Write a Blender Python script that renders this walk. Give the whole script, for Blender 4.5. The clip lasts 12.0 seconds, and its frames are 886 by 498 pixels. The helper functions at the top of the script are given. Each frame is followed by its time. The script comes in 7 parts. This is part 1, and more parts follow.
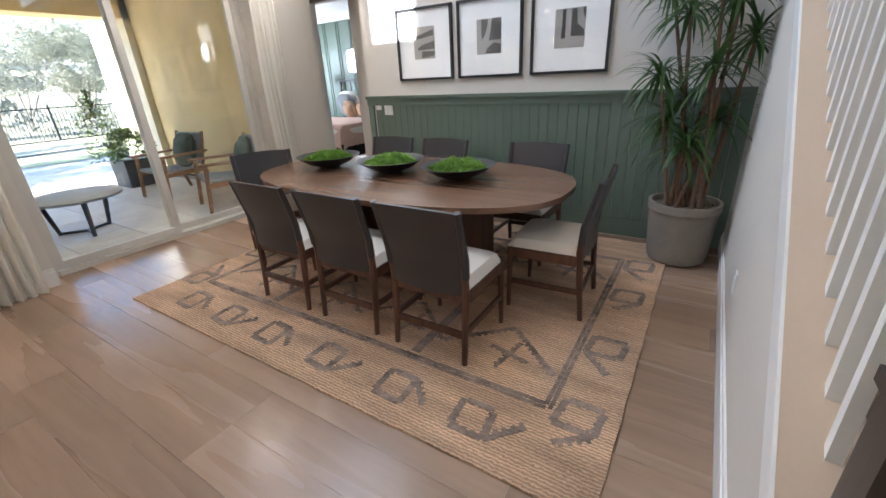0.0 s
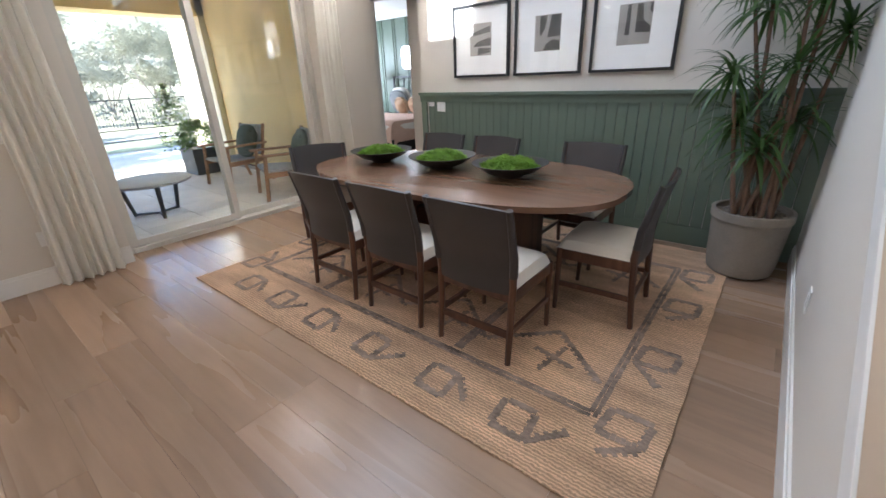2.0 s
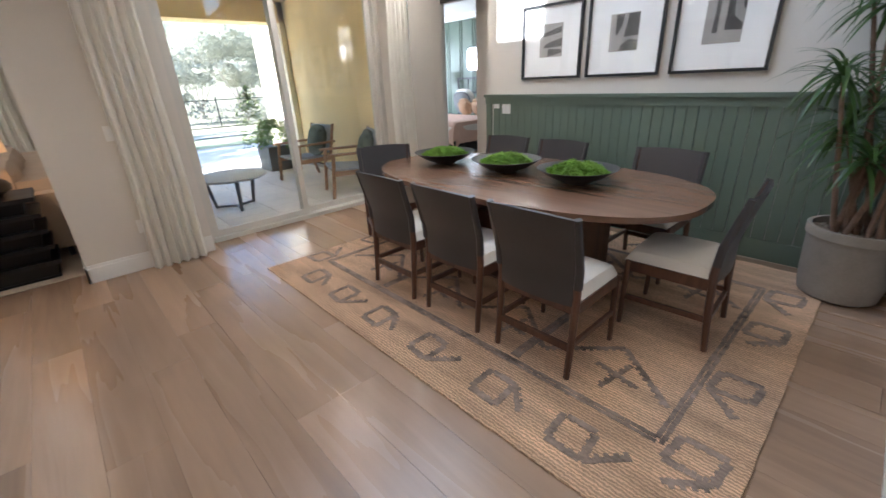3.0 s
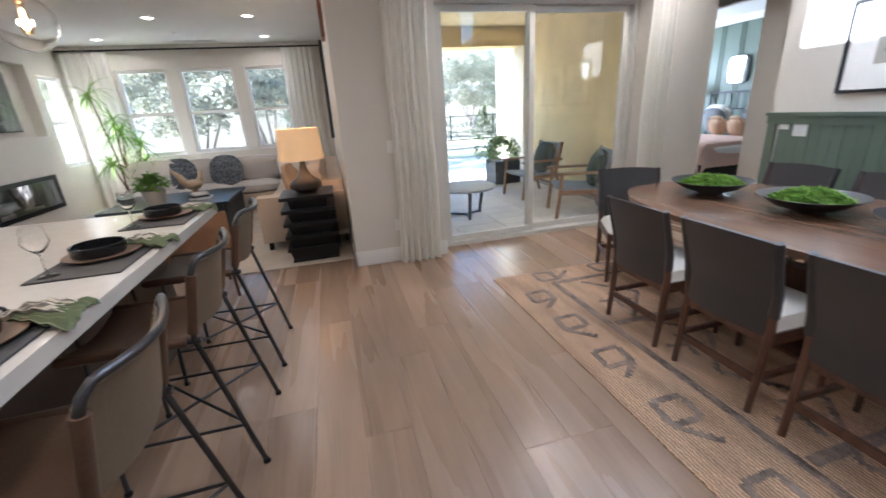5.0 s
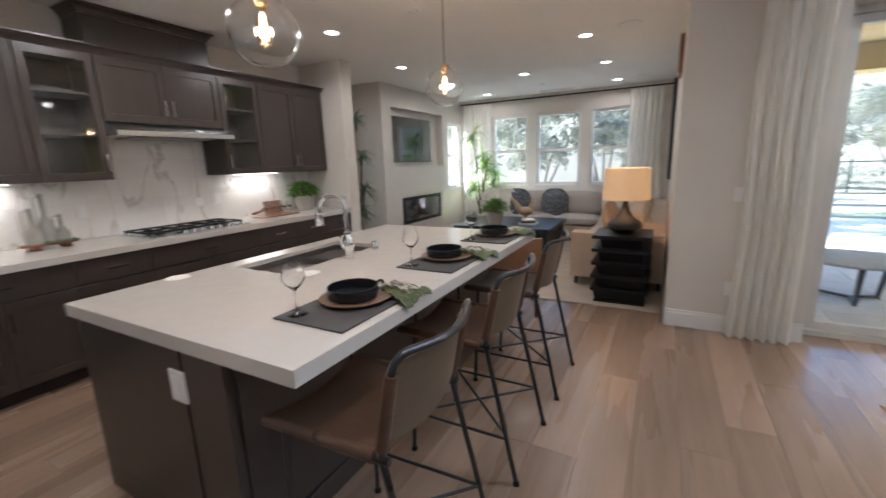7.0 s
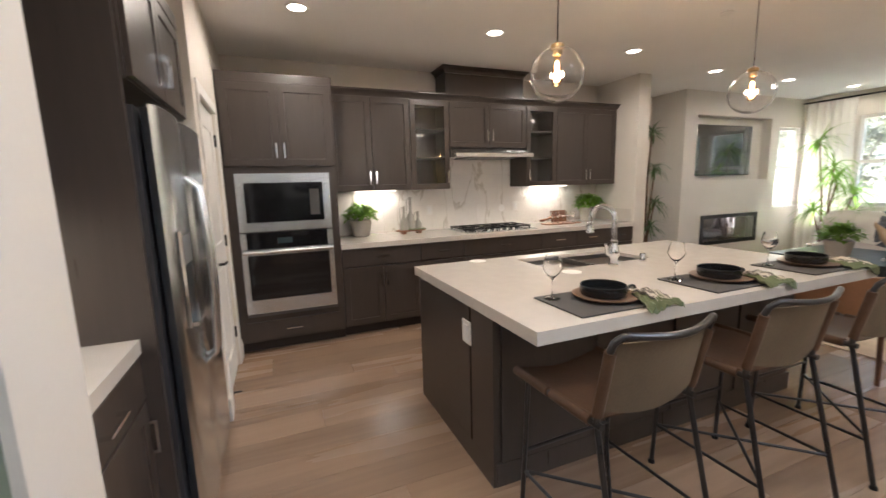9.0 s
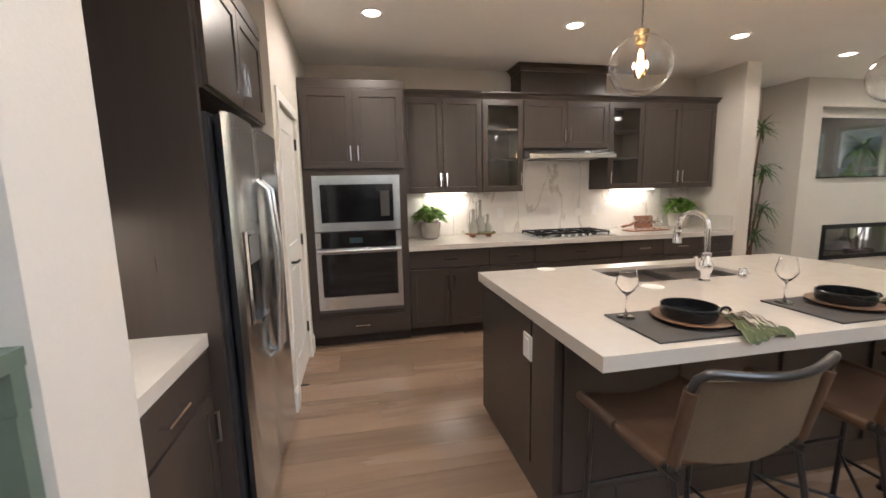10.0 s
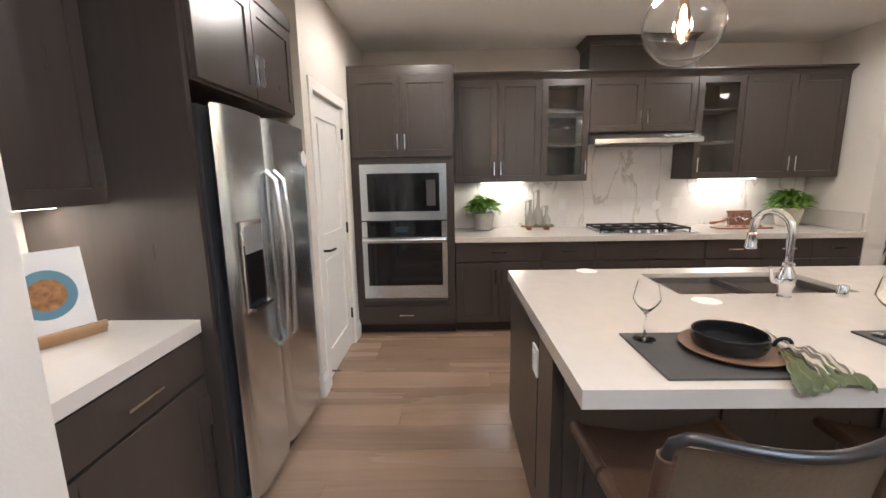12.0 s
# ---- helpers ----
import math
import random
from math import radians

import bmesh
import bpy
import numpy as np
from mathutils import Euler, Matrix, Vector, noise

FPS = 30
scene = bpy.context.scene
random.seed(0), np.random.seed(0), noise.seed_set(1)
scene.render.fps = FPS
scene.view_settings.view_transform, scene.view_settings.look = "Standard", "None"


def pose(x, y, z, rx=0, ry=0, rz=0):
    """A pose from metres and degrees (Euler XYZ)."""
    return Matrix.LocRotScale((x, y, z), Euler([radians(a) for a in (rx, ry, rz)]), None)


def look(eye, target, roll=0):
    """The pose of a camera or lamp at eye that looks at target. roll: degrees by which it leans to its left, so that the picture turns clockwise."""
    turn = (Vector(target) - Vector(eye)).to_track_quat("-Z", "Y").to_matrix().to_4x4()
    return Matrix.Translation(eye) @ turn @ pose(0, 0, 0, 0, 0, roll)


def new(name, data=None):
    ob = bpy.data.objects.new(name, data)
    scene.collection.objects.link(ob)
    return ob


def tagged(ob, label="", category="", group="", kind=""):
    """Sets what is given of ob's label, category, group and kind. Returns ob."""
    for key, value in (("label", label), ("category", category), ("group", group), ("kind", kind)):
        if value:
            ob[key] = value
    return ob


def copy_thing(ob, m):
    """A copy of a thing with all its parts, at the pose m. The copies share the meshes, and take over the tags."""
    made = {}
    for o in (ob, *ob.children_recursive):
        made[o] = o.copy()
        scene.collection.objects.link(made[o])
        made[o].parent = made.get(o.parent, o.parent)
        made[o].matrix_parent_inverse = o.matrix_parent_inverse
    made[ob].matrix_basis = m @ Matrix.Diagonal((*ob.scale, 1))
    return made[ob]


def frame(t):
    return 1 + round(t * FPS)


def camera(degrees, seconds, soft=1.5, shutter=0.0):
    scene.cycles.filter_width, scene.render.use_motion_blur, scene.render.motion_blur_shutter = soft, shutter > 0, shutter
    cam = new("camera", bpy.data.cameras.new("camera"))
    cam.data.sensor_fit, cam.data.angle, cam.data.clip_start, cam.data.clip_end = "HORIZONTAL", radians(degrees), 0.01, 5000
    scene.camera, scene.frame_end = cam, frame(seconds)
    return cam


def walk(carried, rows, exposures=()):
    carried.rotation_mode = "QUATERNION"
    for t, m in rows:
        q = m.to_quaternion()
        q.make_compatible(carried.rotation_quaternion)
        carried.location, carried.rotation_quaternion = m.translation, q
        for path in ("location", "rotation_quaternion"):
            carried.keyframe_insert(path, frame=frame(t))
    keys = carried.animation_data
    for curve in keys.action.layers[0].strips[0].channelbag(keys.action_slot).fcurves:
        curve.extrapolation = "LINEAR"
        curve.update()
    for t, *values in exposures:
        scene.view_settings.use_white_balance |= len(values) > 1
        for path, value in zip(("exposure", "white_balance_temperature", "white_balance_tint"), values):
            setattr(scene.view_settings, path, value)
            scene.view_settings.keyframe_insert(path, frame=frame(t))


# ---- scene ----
cam = camera(94.7, 12.0, shutter=0.4)

PATH = [
    (0, (1.073, -1.081, 1.421), (2.616, -0.076, 0.641), -3.0),
    (0.5, (1.072, -1.082, 1.418), (2.605, -0.062, 0.637), -2.7),
    (1, (1.067, -1.081, 1.421), (2.578, -0.03, 0.64), -2.5),
    (1.5, (1.059, -1.063, 1.414), (2.536, 0.036, 0.633), -2.4),
    (2, (1.05, -1.053, 1.415), (2.472, 0.116, 0.635), -2.4),
    (2.5, (1.038, -1.043, 1.414), (2.387, 0.216, 0.642), -2.5),
    (2.7, (1.04, -1.028, 1.416), (2.356, 0.269, 0.65), -2.5),
    (4.3, (0.991, -0.962, 1.507), (1.741, 0.738, 0.768), -4.2),
    (4.5, (0.929, -0.89, 1.472), (1.606, 0.853, 0.763), -4.0),
    (5, (0.837, -0.766, 1.465), (1.302, 1.067, 0.814), -3.6),
    (5.5, (0.771, -0.683, 1.454), (0.976, 1.22, 0.87), -3.2),
    (6, (0.78, -0.65, 1.468), (0.669, 1.279, 0.952), -2.6),
    (6.5, (0.835, -0.659, 1.466), (0.298, 1.213, 1.009), -2.1),
    (7, (0.873, -0.711, 1.465), (-0.061, 1.008, 1.053), -1.9),
    (7.5, (0.895, -0.814, 1.484), (-0.368, 0.691, 1.111), -1.4),
    (7.7, (0.919, -0.866, 1.498), (-0.43, 0.566, 1.139), -1.4),
    (9.3, (1.225, -0.852, 1.456), (-0.652, -0.236, 1.14), -1.4),
    (9.5, (1.201, -0.839, 1.472), (-0.695, -0.288, 1.149), -1.3),
    (10, (1.132, -0.756, 1.468), (-0.807, -0.36, 1.174), -1.2),
    (10.5, (1.013, -0.643, 1.47), (-0.951, -0.372, 1.209), -0.7),
    (11, (0.973, -0.546, 1.489), (-1.003, -0.41, 1.21), -0.3),
    (11.5, (0.997, -0.421, 1.488), (-0.978, -0.41, 1.169), -0.3),
    (12, (1.009, -0.345, 1.478), (-0.96, -0.383, 1.132), -1.0),
]
walk(cam, [(t, look(eye, target, roll)) for t, eye, target, roll in PATH], [(0, 2.8, 5600, 10), (2.7, 2.78, 5600, 10), (4.5, 2.88, 5350, 10), (6.0, 2.74, 5130, 10), (6.7, 2.62, 5150, 10), (7.6, 2.87, 5550, 10), (9.5, 3.03, 5850, 10), (12, 3.17, 5550, 10)])

# ---- light ----
world = bpy.data.worlds.new("world")
scene.world = world
world.use_nodes = True
wn = world.node_tree
sky = wn.nodes.new("ShaderNodeTexSky")
sky.sky_type, sky.sun_disc = "NISHITA", False
SUN_EL, SUN_TO = radians(30), Vector((1.0, 0.02, 0)).normalized()
sky.sun_elevation, sky.sun_rotation = SUN_EL, math.atan2(-SUN_TO.x, -SUN_TO.y)
wn.links.new(sky.outputs[0], wn.nodes["Background"].inputs[0])
wn.nodes["Background"].inputs[1].default_value = 0.15


def lamp(name, kind, place, power, color=(1, 1, 1), target=None, **more):
    data = bpy.data.lights.new(name, kind)
    data.energy, data.color = power, color
    for key, value in more.items():
        if key == "radius":
            data.shadow_soft_size = value
        elif key == "size":
            data.shape, data.size, data.size_y = "RECTANGLE", value[0], value[1]
        elif key == "cone":
            data.spot_size, data.spot_blend = radians(value), 0.45
        elif key == "angle":
            data.angle = radians(value)
    ob = new(name, data)
    ob.matrix_world = look(place, target) if target else pose(*place)
    return ob


lamp("sun", "SUN", (0, 0, 20), 5.0, (1, 0.95, 0.87), Vector((0, 0, 20)) + SUN_TO * math.cos(SUN_EL) - Vector((0, 0, math.sin(SUN_EL))), angle=0.5)
WARM = (1.0, 0.85, 0.68)
# unseen area lamp added as cool fill for the dining side
lamp("sky_upper_window", "AREA", (2.95, 2.36, 4.25), 11, (0.86, 0.94, 1.0), (2.6, -0.6, 1.2), size=(2.8, 1.8))
# area lamp added to brighten the bedroom, at an unseen opening
lamp("sky_bedroom", "AREA", (7.3, 7.93, 1.6), 20, (0.9, 0.95, 1.0), (7.3, 5, 1.3), size=(1.6, 1.3))

# ---- materials ----


def mat(name, color, rough=0.5, metal=0.0, vary=0.08, scale=6.0, fine=60.0, bump=0.0, stretch=(1, 1, 1), piece=0.0, **more):
    """A surface with mottling at two sizes, fine relief and, with piece, a tone of its own for each object."""
    m = bpy.data.materials.new(name)
    m.use_nodes = True
    nt = m.node_tree
    n, link = nt.nodes, nt.links.new
    bsdf = n["Principled BSDF"]
    bsdf.inputs["Roughness"].default_value = rough
    bsdf.inputs["Metallic"].default_value = metal
    for key, value in more.items():
        bsdf.inputs[key.replace("_", " ")].default_value = value
    co = n.new("ShaderNodeTexCoord")
    mp = n.new("ShaderNodeMapping")
    mp.inputs["Scale"].default_value = stretch
    info = n.new("ShaderNodeObjectInfo")
    shift = n.new("ShaderNodeVectorMath")
    shift.operation = "MULTIPLY_ADD"
    comb = n.new("ShaderNodeCombineXYZ")
    link(info.outputs["Random"], comb.inputs[0])
    link(info.outputs["Random"], comb.inputs[1])
    link(comb.outputs[0], shift.inputs[0])
    shift.inputs[1].default_value = (37, 53, 11)
    link(co.outputs["Object"], mp.inputs[0])
    link(mp.outputs[0], shift.inputs[2])
    big, small = n.new("ShaderNodeTexNoise"), n.new("ShaderNodeTexNoise")
    for node, s in ((big, scale), (small, fine)):
        node.inputs["Scale"].default_value = s
        node.inputs["Detail"].default_value = 4
        link(shift.outputs[0], node.inputs["Vector"])
    mix = n.new("ShaderNodeMath")
    mix.operation = "MULTIPLY_ADD"
    mix.inputs[1].default_value = 0.45
    link(small.outputs[0], mix.inputs[0])
    link(big.outputs[0], mix.inputs[2])
    ramp = n.new("ShaderNodeMapRange")
    ramp.inputs[1].default_value, ramp.inputs[2].default_value = 0.45, 1.0
    ramp.inputs[3].default_value, ramp.inputs[4].default_value = 1 - vary, 1 + vary
    link(mix.outputs[0], ramp.inputs[0])
    val = ramp.outputs[0]
    if piece:
        own = n.new("ShaderNodeMapRange")
        own.inputs[3].default_value, own.inputs[4].default_value = 1 - piece, 1 + piece
        link(info.outputs["Random"], own.inputs[0])
        both = n.new("ShaderNodeMath")
        both.operation = "MULTIPLY"
        link(own.outputs[0], both.inputs[0])
        link(val, both.inputs[1])
        val = both.outputs[0]
    hsv = n.new("ShaderNodeHueSaturation")
    hsv.inputs["Color"].default_value = (*color, 1)
    link(val, hsv.inputs["Value"])
    link(hsv.outputs[0], bsdf.inputs["Base Color"])
    rr = n.new("ShaderNodeMapRange")
    rr.inputs[3].default_value, rr.inputs[4].default_value = max(0.02, rough - 0.06), min(1, rough + 0.06)
    link(big.outputs[0], rr.inputs[0])
    link(rr.outputs[0], bsdf.inputs["Roughness"])
    if bump:
        bp = n.new("ShaderNodeBump")
        bp.inputs["Strength"].default_value = bump
        bp.inputs["Distance"].default_value = 0.01
        link(small.outputs[0], bp.inputs["Height"])
        link(bp.outputs[0], bsdf.inputs["Normal"])
    return m


def wood(name, dark, light, rough=0.45, axis=1, piece=0.0, scale=1.0, vary=0.1):
    """Long grain along one axis."""
    m = mat(name, light, rough, vary=vary, piece=piece, scale=3 * scale, fine=45 * scale, bump=0.06, stretch=tuple(0.12 if i == axis else 1.6 for i in range(3)))
    nt = m.node_tree
    n, link = nt.nodes, nt.links.new
    hsv = next(x for x in n if x.type == "HUE_SAT")
    shift = next(x for x in n if x.type == "VECT_MATH")
    grain = n.new("ShaderNodeTexNoise")
    grain.inputs["Scale"].default_value, grain.inputs["Detail"].default_value, grain.inputs["Distortion"].default_value = 9 * scale, 6, 1.2
    link(shift.outputs[0], grain.inputs["Vector"])
    cr = n.new("ShaderNodeValToRGB")
    cr.color_ramp.elements[0].color, cr.color_ramp.elements[1].color = (*dark, 1), (*light, 1)
    cr.color_ramp.elements[0].position, cr.color_ramp.elements[1].position = 0.3, 0.62
    link(grain.outputs[0], cr.inputs[0])
    link(cr.outputs[0], hsv.inputs["Color"])
    return m


def thin_leaf(m, color, share=0.35):
    """Lets light through a leaf or cloth."""
    nt = m.node_tree
    t, mix = nt.nodes.new("ShaderNodeBsdfTranslucent"), nt.nodes.new("ShaderNodeMixShader")
    t.inputs[0].default_value = (*color, 1)
    mix.inputs[0].default_value = share
    nt.links.new(nt.nodes["Principled BSDF"].outputs[0], mix.inputs[1])
    nt.links.new(t.outputs[0], mix.inputs[2])
    nt.links.new(mix.outputs[0], nt.nodes["Material Output"].inputs[0])
    return m


def glow(name, color, strength):
    m = bpy.data.materials.new(name)
    m.use_nodes = True
    b = m.node_tree.nodes["Principled BSDF"]
    b.inputs["Base Color"].default_value = (*color, 1)
    b.inputs["Emission Color"].default_value = (*color, 1)
    b.inputs["Emission Strength"].default_value = strength
    return m


def glass(name, color=(1, 1, 1), rough=0.0, ior=1.45):
    m = bpy.data.materials.new(name)
    m.use_nodes = True
    b = m.node_tree.nodes["Principled BSDF"]
    b.inputs["Base Color"].default_value = (*color, 1)
    b.inputs["Roughness"].default_value, b.inputs["IOR"].default_value = rough, ior
    b.inputs["Transmission Weight"].default_value = 1
    return m


WALL = mat("wall_paint", (0.66, 0.62, 0.565), 0.75, vary=0.03, scale=1.5, fine=120, bump=0.06)
CEIL = mat("ceiling_paint", (0.84, 0.83, 0.81), 0.85, vary=0.03, scale=1.2, fine=120, bump=0.05)
TRIM = mat("white_trim", (0.8, 0.79, 0.77), 0.4, vary=0.03, scale=3)
GREEN = mat("green_paint", (0.125, 0.163, 0.125), 0.45, vary=0.06, scale=2, fine=80, bump=0.03)
STUCCO = mat("yellow_stucco", (0.78, 0.62, 0.33), 0.9, vary=0.1, scale=2.5, fine=70, bump=0.25)
OAK = wood("oak_plank", (0.265, 0.178, 0.12), (0.33, 0.225, 0.155), 0.27, 1, piece=0.16, scale=0.6)
SUBFLOOR = mat("plank_joint", (0.13, 0.088, 0.06), 0.7)
TILE = mat("patio_tile", (0.6, 0.57, 0.53), 0.6, vary=0.12, scale=4, fine=40, bump=0.08, piece=0.07)
GROUT = mat("grout", (0.3, 0.28, 0.26), 0.9)
ESPRESSO = mat("espresso_wood", (0.054, 0.0425, 0.0365), 0.3, vary=0.09, scale=24, fine=70, bump=0.02, stretch=(1.6, 1.6, 0.12))
# darker than the cabinet fronts, used only on the set-back toe kicks
ESPRESSO_DARK = mat("toe_kick_dark", (0.02, 0.014, 0.012), 0.6)
QUARTZ = mat("white_quartz", (0.61, 0.575, 0.53), 0.16, vary=0.025, scale=14, fine=160)
STEEL = mat("brushed_steel", (0.7, 0.735, 0.76), 0.25, 1.0, vary=0.06, scale=3, fine=90, stretch=(1, 1, 0.05))
STEEL_DARK = mat("dark_steel", (0.16, 0.16, 0.165), 0.35, 1.0, vary=0.08)
CHROME = mat("chrome", (0.85, 0.85, 0.86), 0.07, 1.0, vary=0.02)
BLACK = mat("black_metal", (0.02, 0.02, 0.022), 0.4, 0.6, vary=0.1)
GUN = mat("gunmetal_tube", (0.075, 0.075, 0.08), 0.3, 0.9, vary=0.12)
BLACKGLASS = mat("black_glass", (0.008, 0.008, 0.01), 0.05, vary=0.02)
SCREEN = mat("glossy_dark_screen", (0.012, 0.014, 0.016), 0.04, vary=0.02, IOR=2.3)
CHARCOAL = mat("charcoal_leather", (0.042, 0.038, 0.039), 0.36, vary=0.12, scale=5, fine=120, bump=0.08)
CREAM = mat("cream_fabric", (0.7, 0.65, 0.58), 0.9, vary=0.06, scale=5, fine=250, bump=0.12)
WALNUT = wood("walnut", (0.055, 0.024, 0.015), (0.12, 0.055, 0.033), 0.35, 2)
TABLETOP = wood("walnut_top", (0.155, 0.087, 0.055), (0.19, 0.107, 0.067), 0.25, 1, scale=0.7)
LEATHER = mat("brown_leather", (0.088, 0.048, 0.028), 0.45, vary=0.3, scale=7, fine=90, bump=0.12)
OLIVE = mat("olive_leather", (0.12, 0.09, 0.058), 0.5, vary=0.2, scale=6, fine=90, bump=0.1)
JUTE = mat("jute_weave", (0.64, 0.425, 0.275), 0.95, vary=0.4, scale=3.2, fine=110, bump=0.6, stretch=(2.5, 0.5, 1))
ju = JUTE.node_tree
jc, jw, jm = ju.nodes.new("ShaderNodeTexCoord"), ju.nodes.new("ShaderNodeTexWave"), ju.nodes.new("ShaderNodeBump")
jw.inputs["Scale"].default_value, jw.inputs["Distortion"].default_value, jw.inputs["Detail"].default_value, jw.inputs["Detail Scale"].default_value = 19, 4.6, 4, 3.0
jr, jx = ju.nodes.new("ShaderNodeMapRange"), ju.nodes.new("ShaderNodeMath")
jr.inputs[3].default_value, jr.inputs[4].default_value, jx.operation = 0.6, 1.16, "MULTIPLY"
jv = next(x for x in ju.nodes if x.type == "HUE_SAT").inputs["Value"]
ju.links.new(jw.outputs[1], jr.inputs[0])
ju.links.new(jr.outputs[0], jx.inputs[0])
ju.links.new(jv.links[0].from_socket, jx.inputs[1])
ju.links.new(jx.outputs[0], jv)
jm.inputs["Strength"].default_value, jm.inputs["Distance"].default_value = 0.8, 0.006
ju.links.new(jc.outputs["Object"], jw.inputs["Vector"])
ju.links.new(jw.outputs[1], jm.inputs["Height"])
jb = ju.nodes["Principled BSDF"].inputs["Normal"]
ju.links.new(jb.links[0].from_socket, jm.inputs["Normal"])
ju.links.new(jm.outputs[0], jb)
JUTE_DARK = mat("rug_motif_wool", (0.25, 0.19, 0.155), 0.95, vary=0.75, scale=14, fine=90, bump=0.5, stretch=(1, 0.5, 1))
SHEER = mat("linen_curtain", (0.9, 0.89, 0.86), 0.9, vary=0.05, scale=6, fine=200, bump=0.05)
sh = SHEER.node_tree
thin, both = sh.nodes.new("ShaderNodeBsdfTranslucent"), sh.nodes.new("ShaderNodeMixShader")
thin.inputs[0].default_value = (0.96, 0.95, 0.92, 1)
both.inputs[0].default_value = 0.74
sh.links.new(sh.nodes["Principled BSDF"].outputs[0], both.inputs[1])
sh.links.new(thin.outputs[0], both.inputs[2])
sh.links.new(both.outputs[0], sh.nodes["Material Output"].inputs[0])
CLEAR = glass("clear_glass")
PANE = glass("window_pane", (0.97, 0.99, 0.98))


# ---- mesh helpers ----
def bm_new():
    return bmesh.new()


def box(bm, x0, x1, y0, y1, z0, z1):
    v = [bm.verts.new((x, y, z)) for x in (x0, x1) for y in (y0, y1) for z in (z0, z1)]
    for f in ((0, 1, 3, 2), (4, 6, 7, 5), (0, 4, 5, 1), (2, 3, 7, 6), (0, 2, 6, 4), (1, 5, 7, 3)):
        bm.faces.new([v[i] for i in f])
    return bm


def prism(bm, outline, z0, z1):
    """An upright block over a plan outline."""
    lo, hi = [bm.verts.new((x, y, z0)) for x, y in outline], [bm.verts.new((x, y, z1)) for x, y in outline]
    bm.faces.new(lo[::-1])
    bm.faces.new(hi)
    for i in range(len(lo)):
        j = (i + 1) % len(lo)
        bm.faces.new((lo[i], lo[j], hi[j], hi[i]))
    return bm


def tube(bm, points, r, seg=10, caps=True):
    """A round bar along a line of points; r is one radius or one for each point."""
    pts = [Vector(p) for p in points]
    rs = r if isinstance(r, (list, tuple)) else [r] * len(pts)
    rings, up = [], None
    for i, p in enumerate(pts):
        d = (pts[min(i + 1, len(pts) - 1)] - pts[max(i - 1, 0)]).normalized()
        if up is None:
            up = Vector((0, 0, 1)) if abs(d.z) < 0.9 else Vector((1, 0, 0))
        a = d.cross(up).normalized()
        b = a.cross(d).normalized()
        up = b
        rings.append([bm.verts.new(p + rs[i] * (math.cos(t) * a + math.sin(t) * b)) for t in [2 * math.pi * k / seg for k in range(seg)]])
    for u, w in zip(rings, rings[1:]):
        for k in range(seg):
            bm.faces.new((u[k], u[(k + 1) % seg], w[(k + 1) % seg], w[k]))
    if caps:
        bm.faces.new(rings[0][::-1])
        bm.faces.new(rings[-1])
    return bm


def lathe(bm, profile, seg=24, at=(0, 0, 0), sx=1.0, sy=1.0):
    """Turns (radius, height) round the upright axis."""
    rings = []
    for r, z in profile:
        if r < 1e-5:
            rings.append([bm.verts.new((at[0], at[1], at[2] + z))])
        else:
            rings.append([bm.verts.new((at[0] + sx * r * math.cos(2 * math.pi * k / seg), at[1] + sy * r * math.sin(2 * math.pi * k / seg), at[2] + z)) for k in range(seg)])
    for u, w in zip(rings, rings[1:]):
        for k in range(seg):
            a, b = (u[k % len(u)], u[(k + 1) % seg % len(u)]), (w[k % len(w)], w[(k + 1) % seg % len(w)])
            f = [a[0]] + ([a[1]] if a[1] is not a[0] else []) + [b[1]] + ([b[0]] if b[0] is not b[1] else [])
            if len(set(f)) > 2:
                bm.faces.new(f)
    return bm


def grid(bm, nu, nv, fn, thick=0.0):
    """A sheet fn(u, v) with u, v from 0 to 1; thick makes it a slab with rims."""
    def sheet(off):
        rows = []
        for i in range(nu + 1):
            row = []
            for j in range(nv + 1):
                u, v, e = i / nu, j / nv, 1e-3
                p = Vector(fn(u, v))
                if off:
                    du = Vector(fn(min(1, u + e), v)) - Vector(fn(max(0, u - e), v))
                    dv = Vector(fn(u, min(1, v + e))) - Vector(fn(u, max(0, v - e)))
                    p = p + du.cross(dv).normalized() * off
                row.append(bm.verts.new(p))
            rows.append(row)
        return rows
    a = sheet(0)
    for i in range(nu):
        for j in range(nv):
            bm.faces.new((a[i][j], a[i + 1][j], a[i + 1][j + 1], a[i][j + 1]))
    if thick:
        b = sheet(-thick)
        for i in range(nu):
            for j in range(nv):
                bm.faces.new((b[i][j], b[i][j + 1], b[i + 1][j + 1], b[i + 1][j]))
        for i in range(nu):
            bm.faces.new((a[i + 1][0], a[i][0], b[i][0], b[i + 1][0]))
            bm.faces.new((a[i][nv], a[i + 1][nv], b[i + 1][nv], b[i][nv]))
        for j in range(nv):
            bm.faces.new((a[0][j], a[0][j + 1], b[0][j + 1], b[0][j]))
            bm.faces.new((a[nu][j + 1], a[nu][j], b[nu][j], b[nu][j + 1]))
    return bm


def soften(bm, width, segments=2, angle=35):
    edges = [e for e in bm.edges if len(e.link_faces) == 2 and e.calc_face_angle(0) > radians(angle)]
    bmesh.ops.bevel(bm, geom=edges, offset=width, segments=segments, affect="EDGES", profile=0.6, clamp_overlap=True)
    return bm


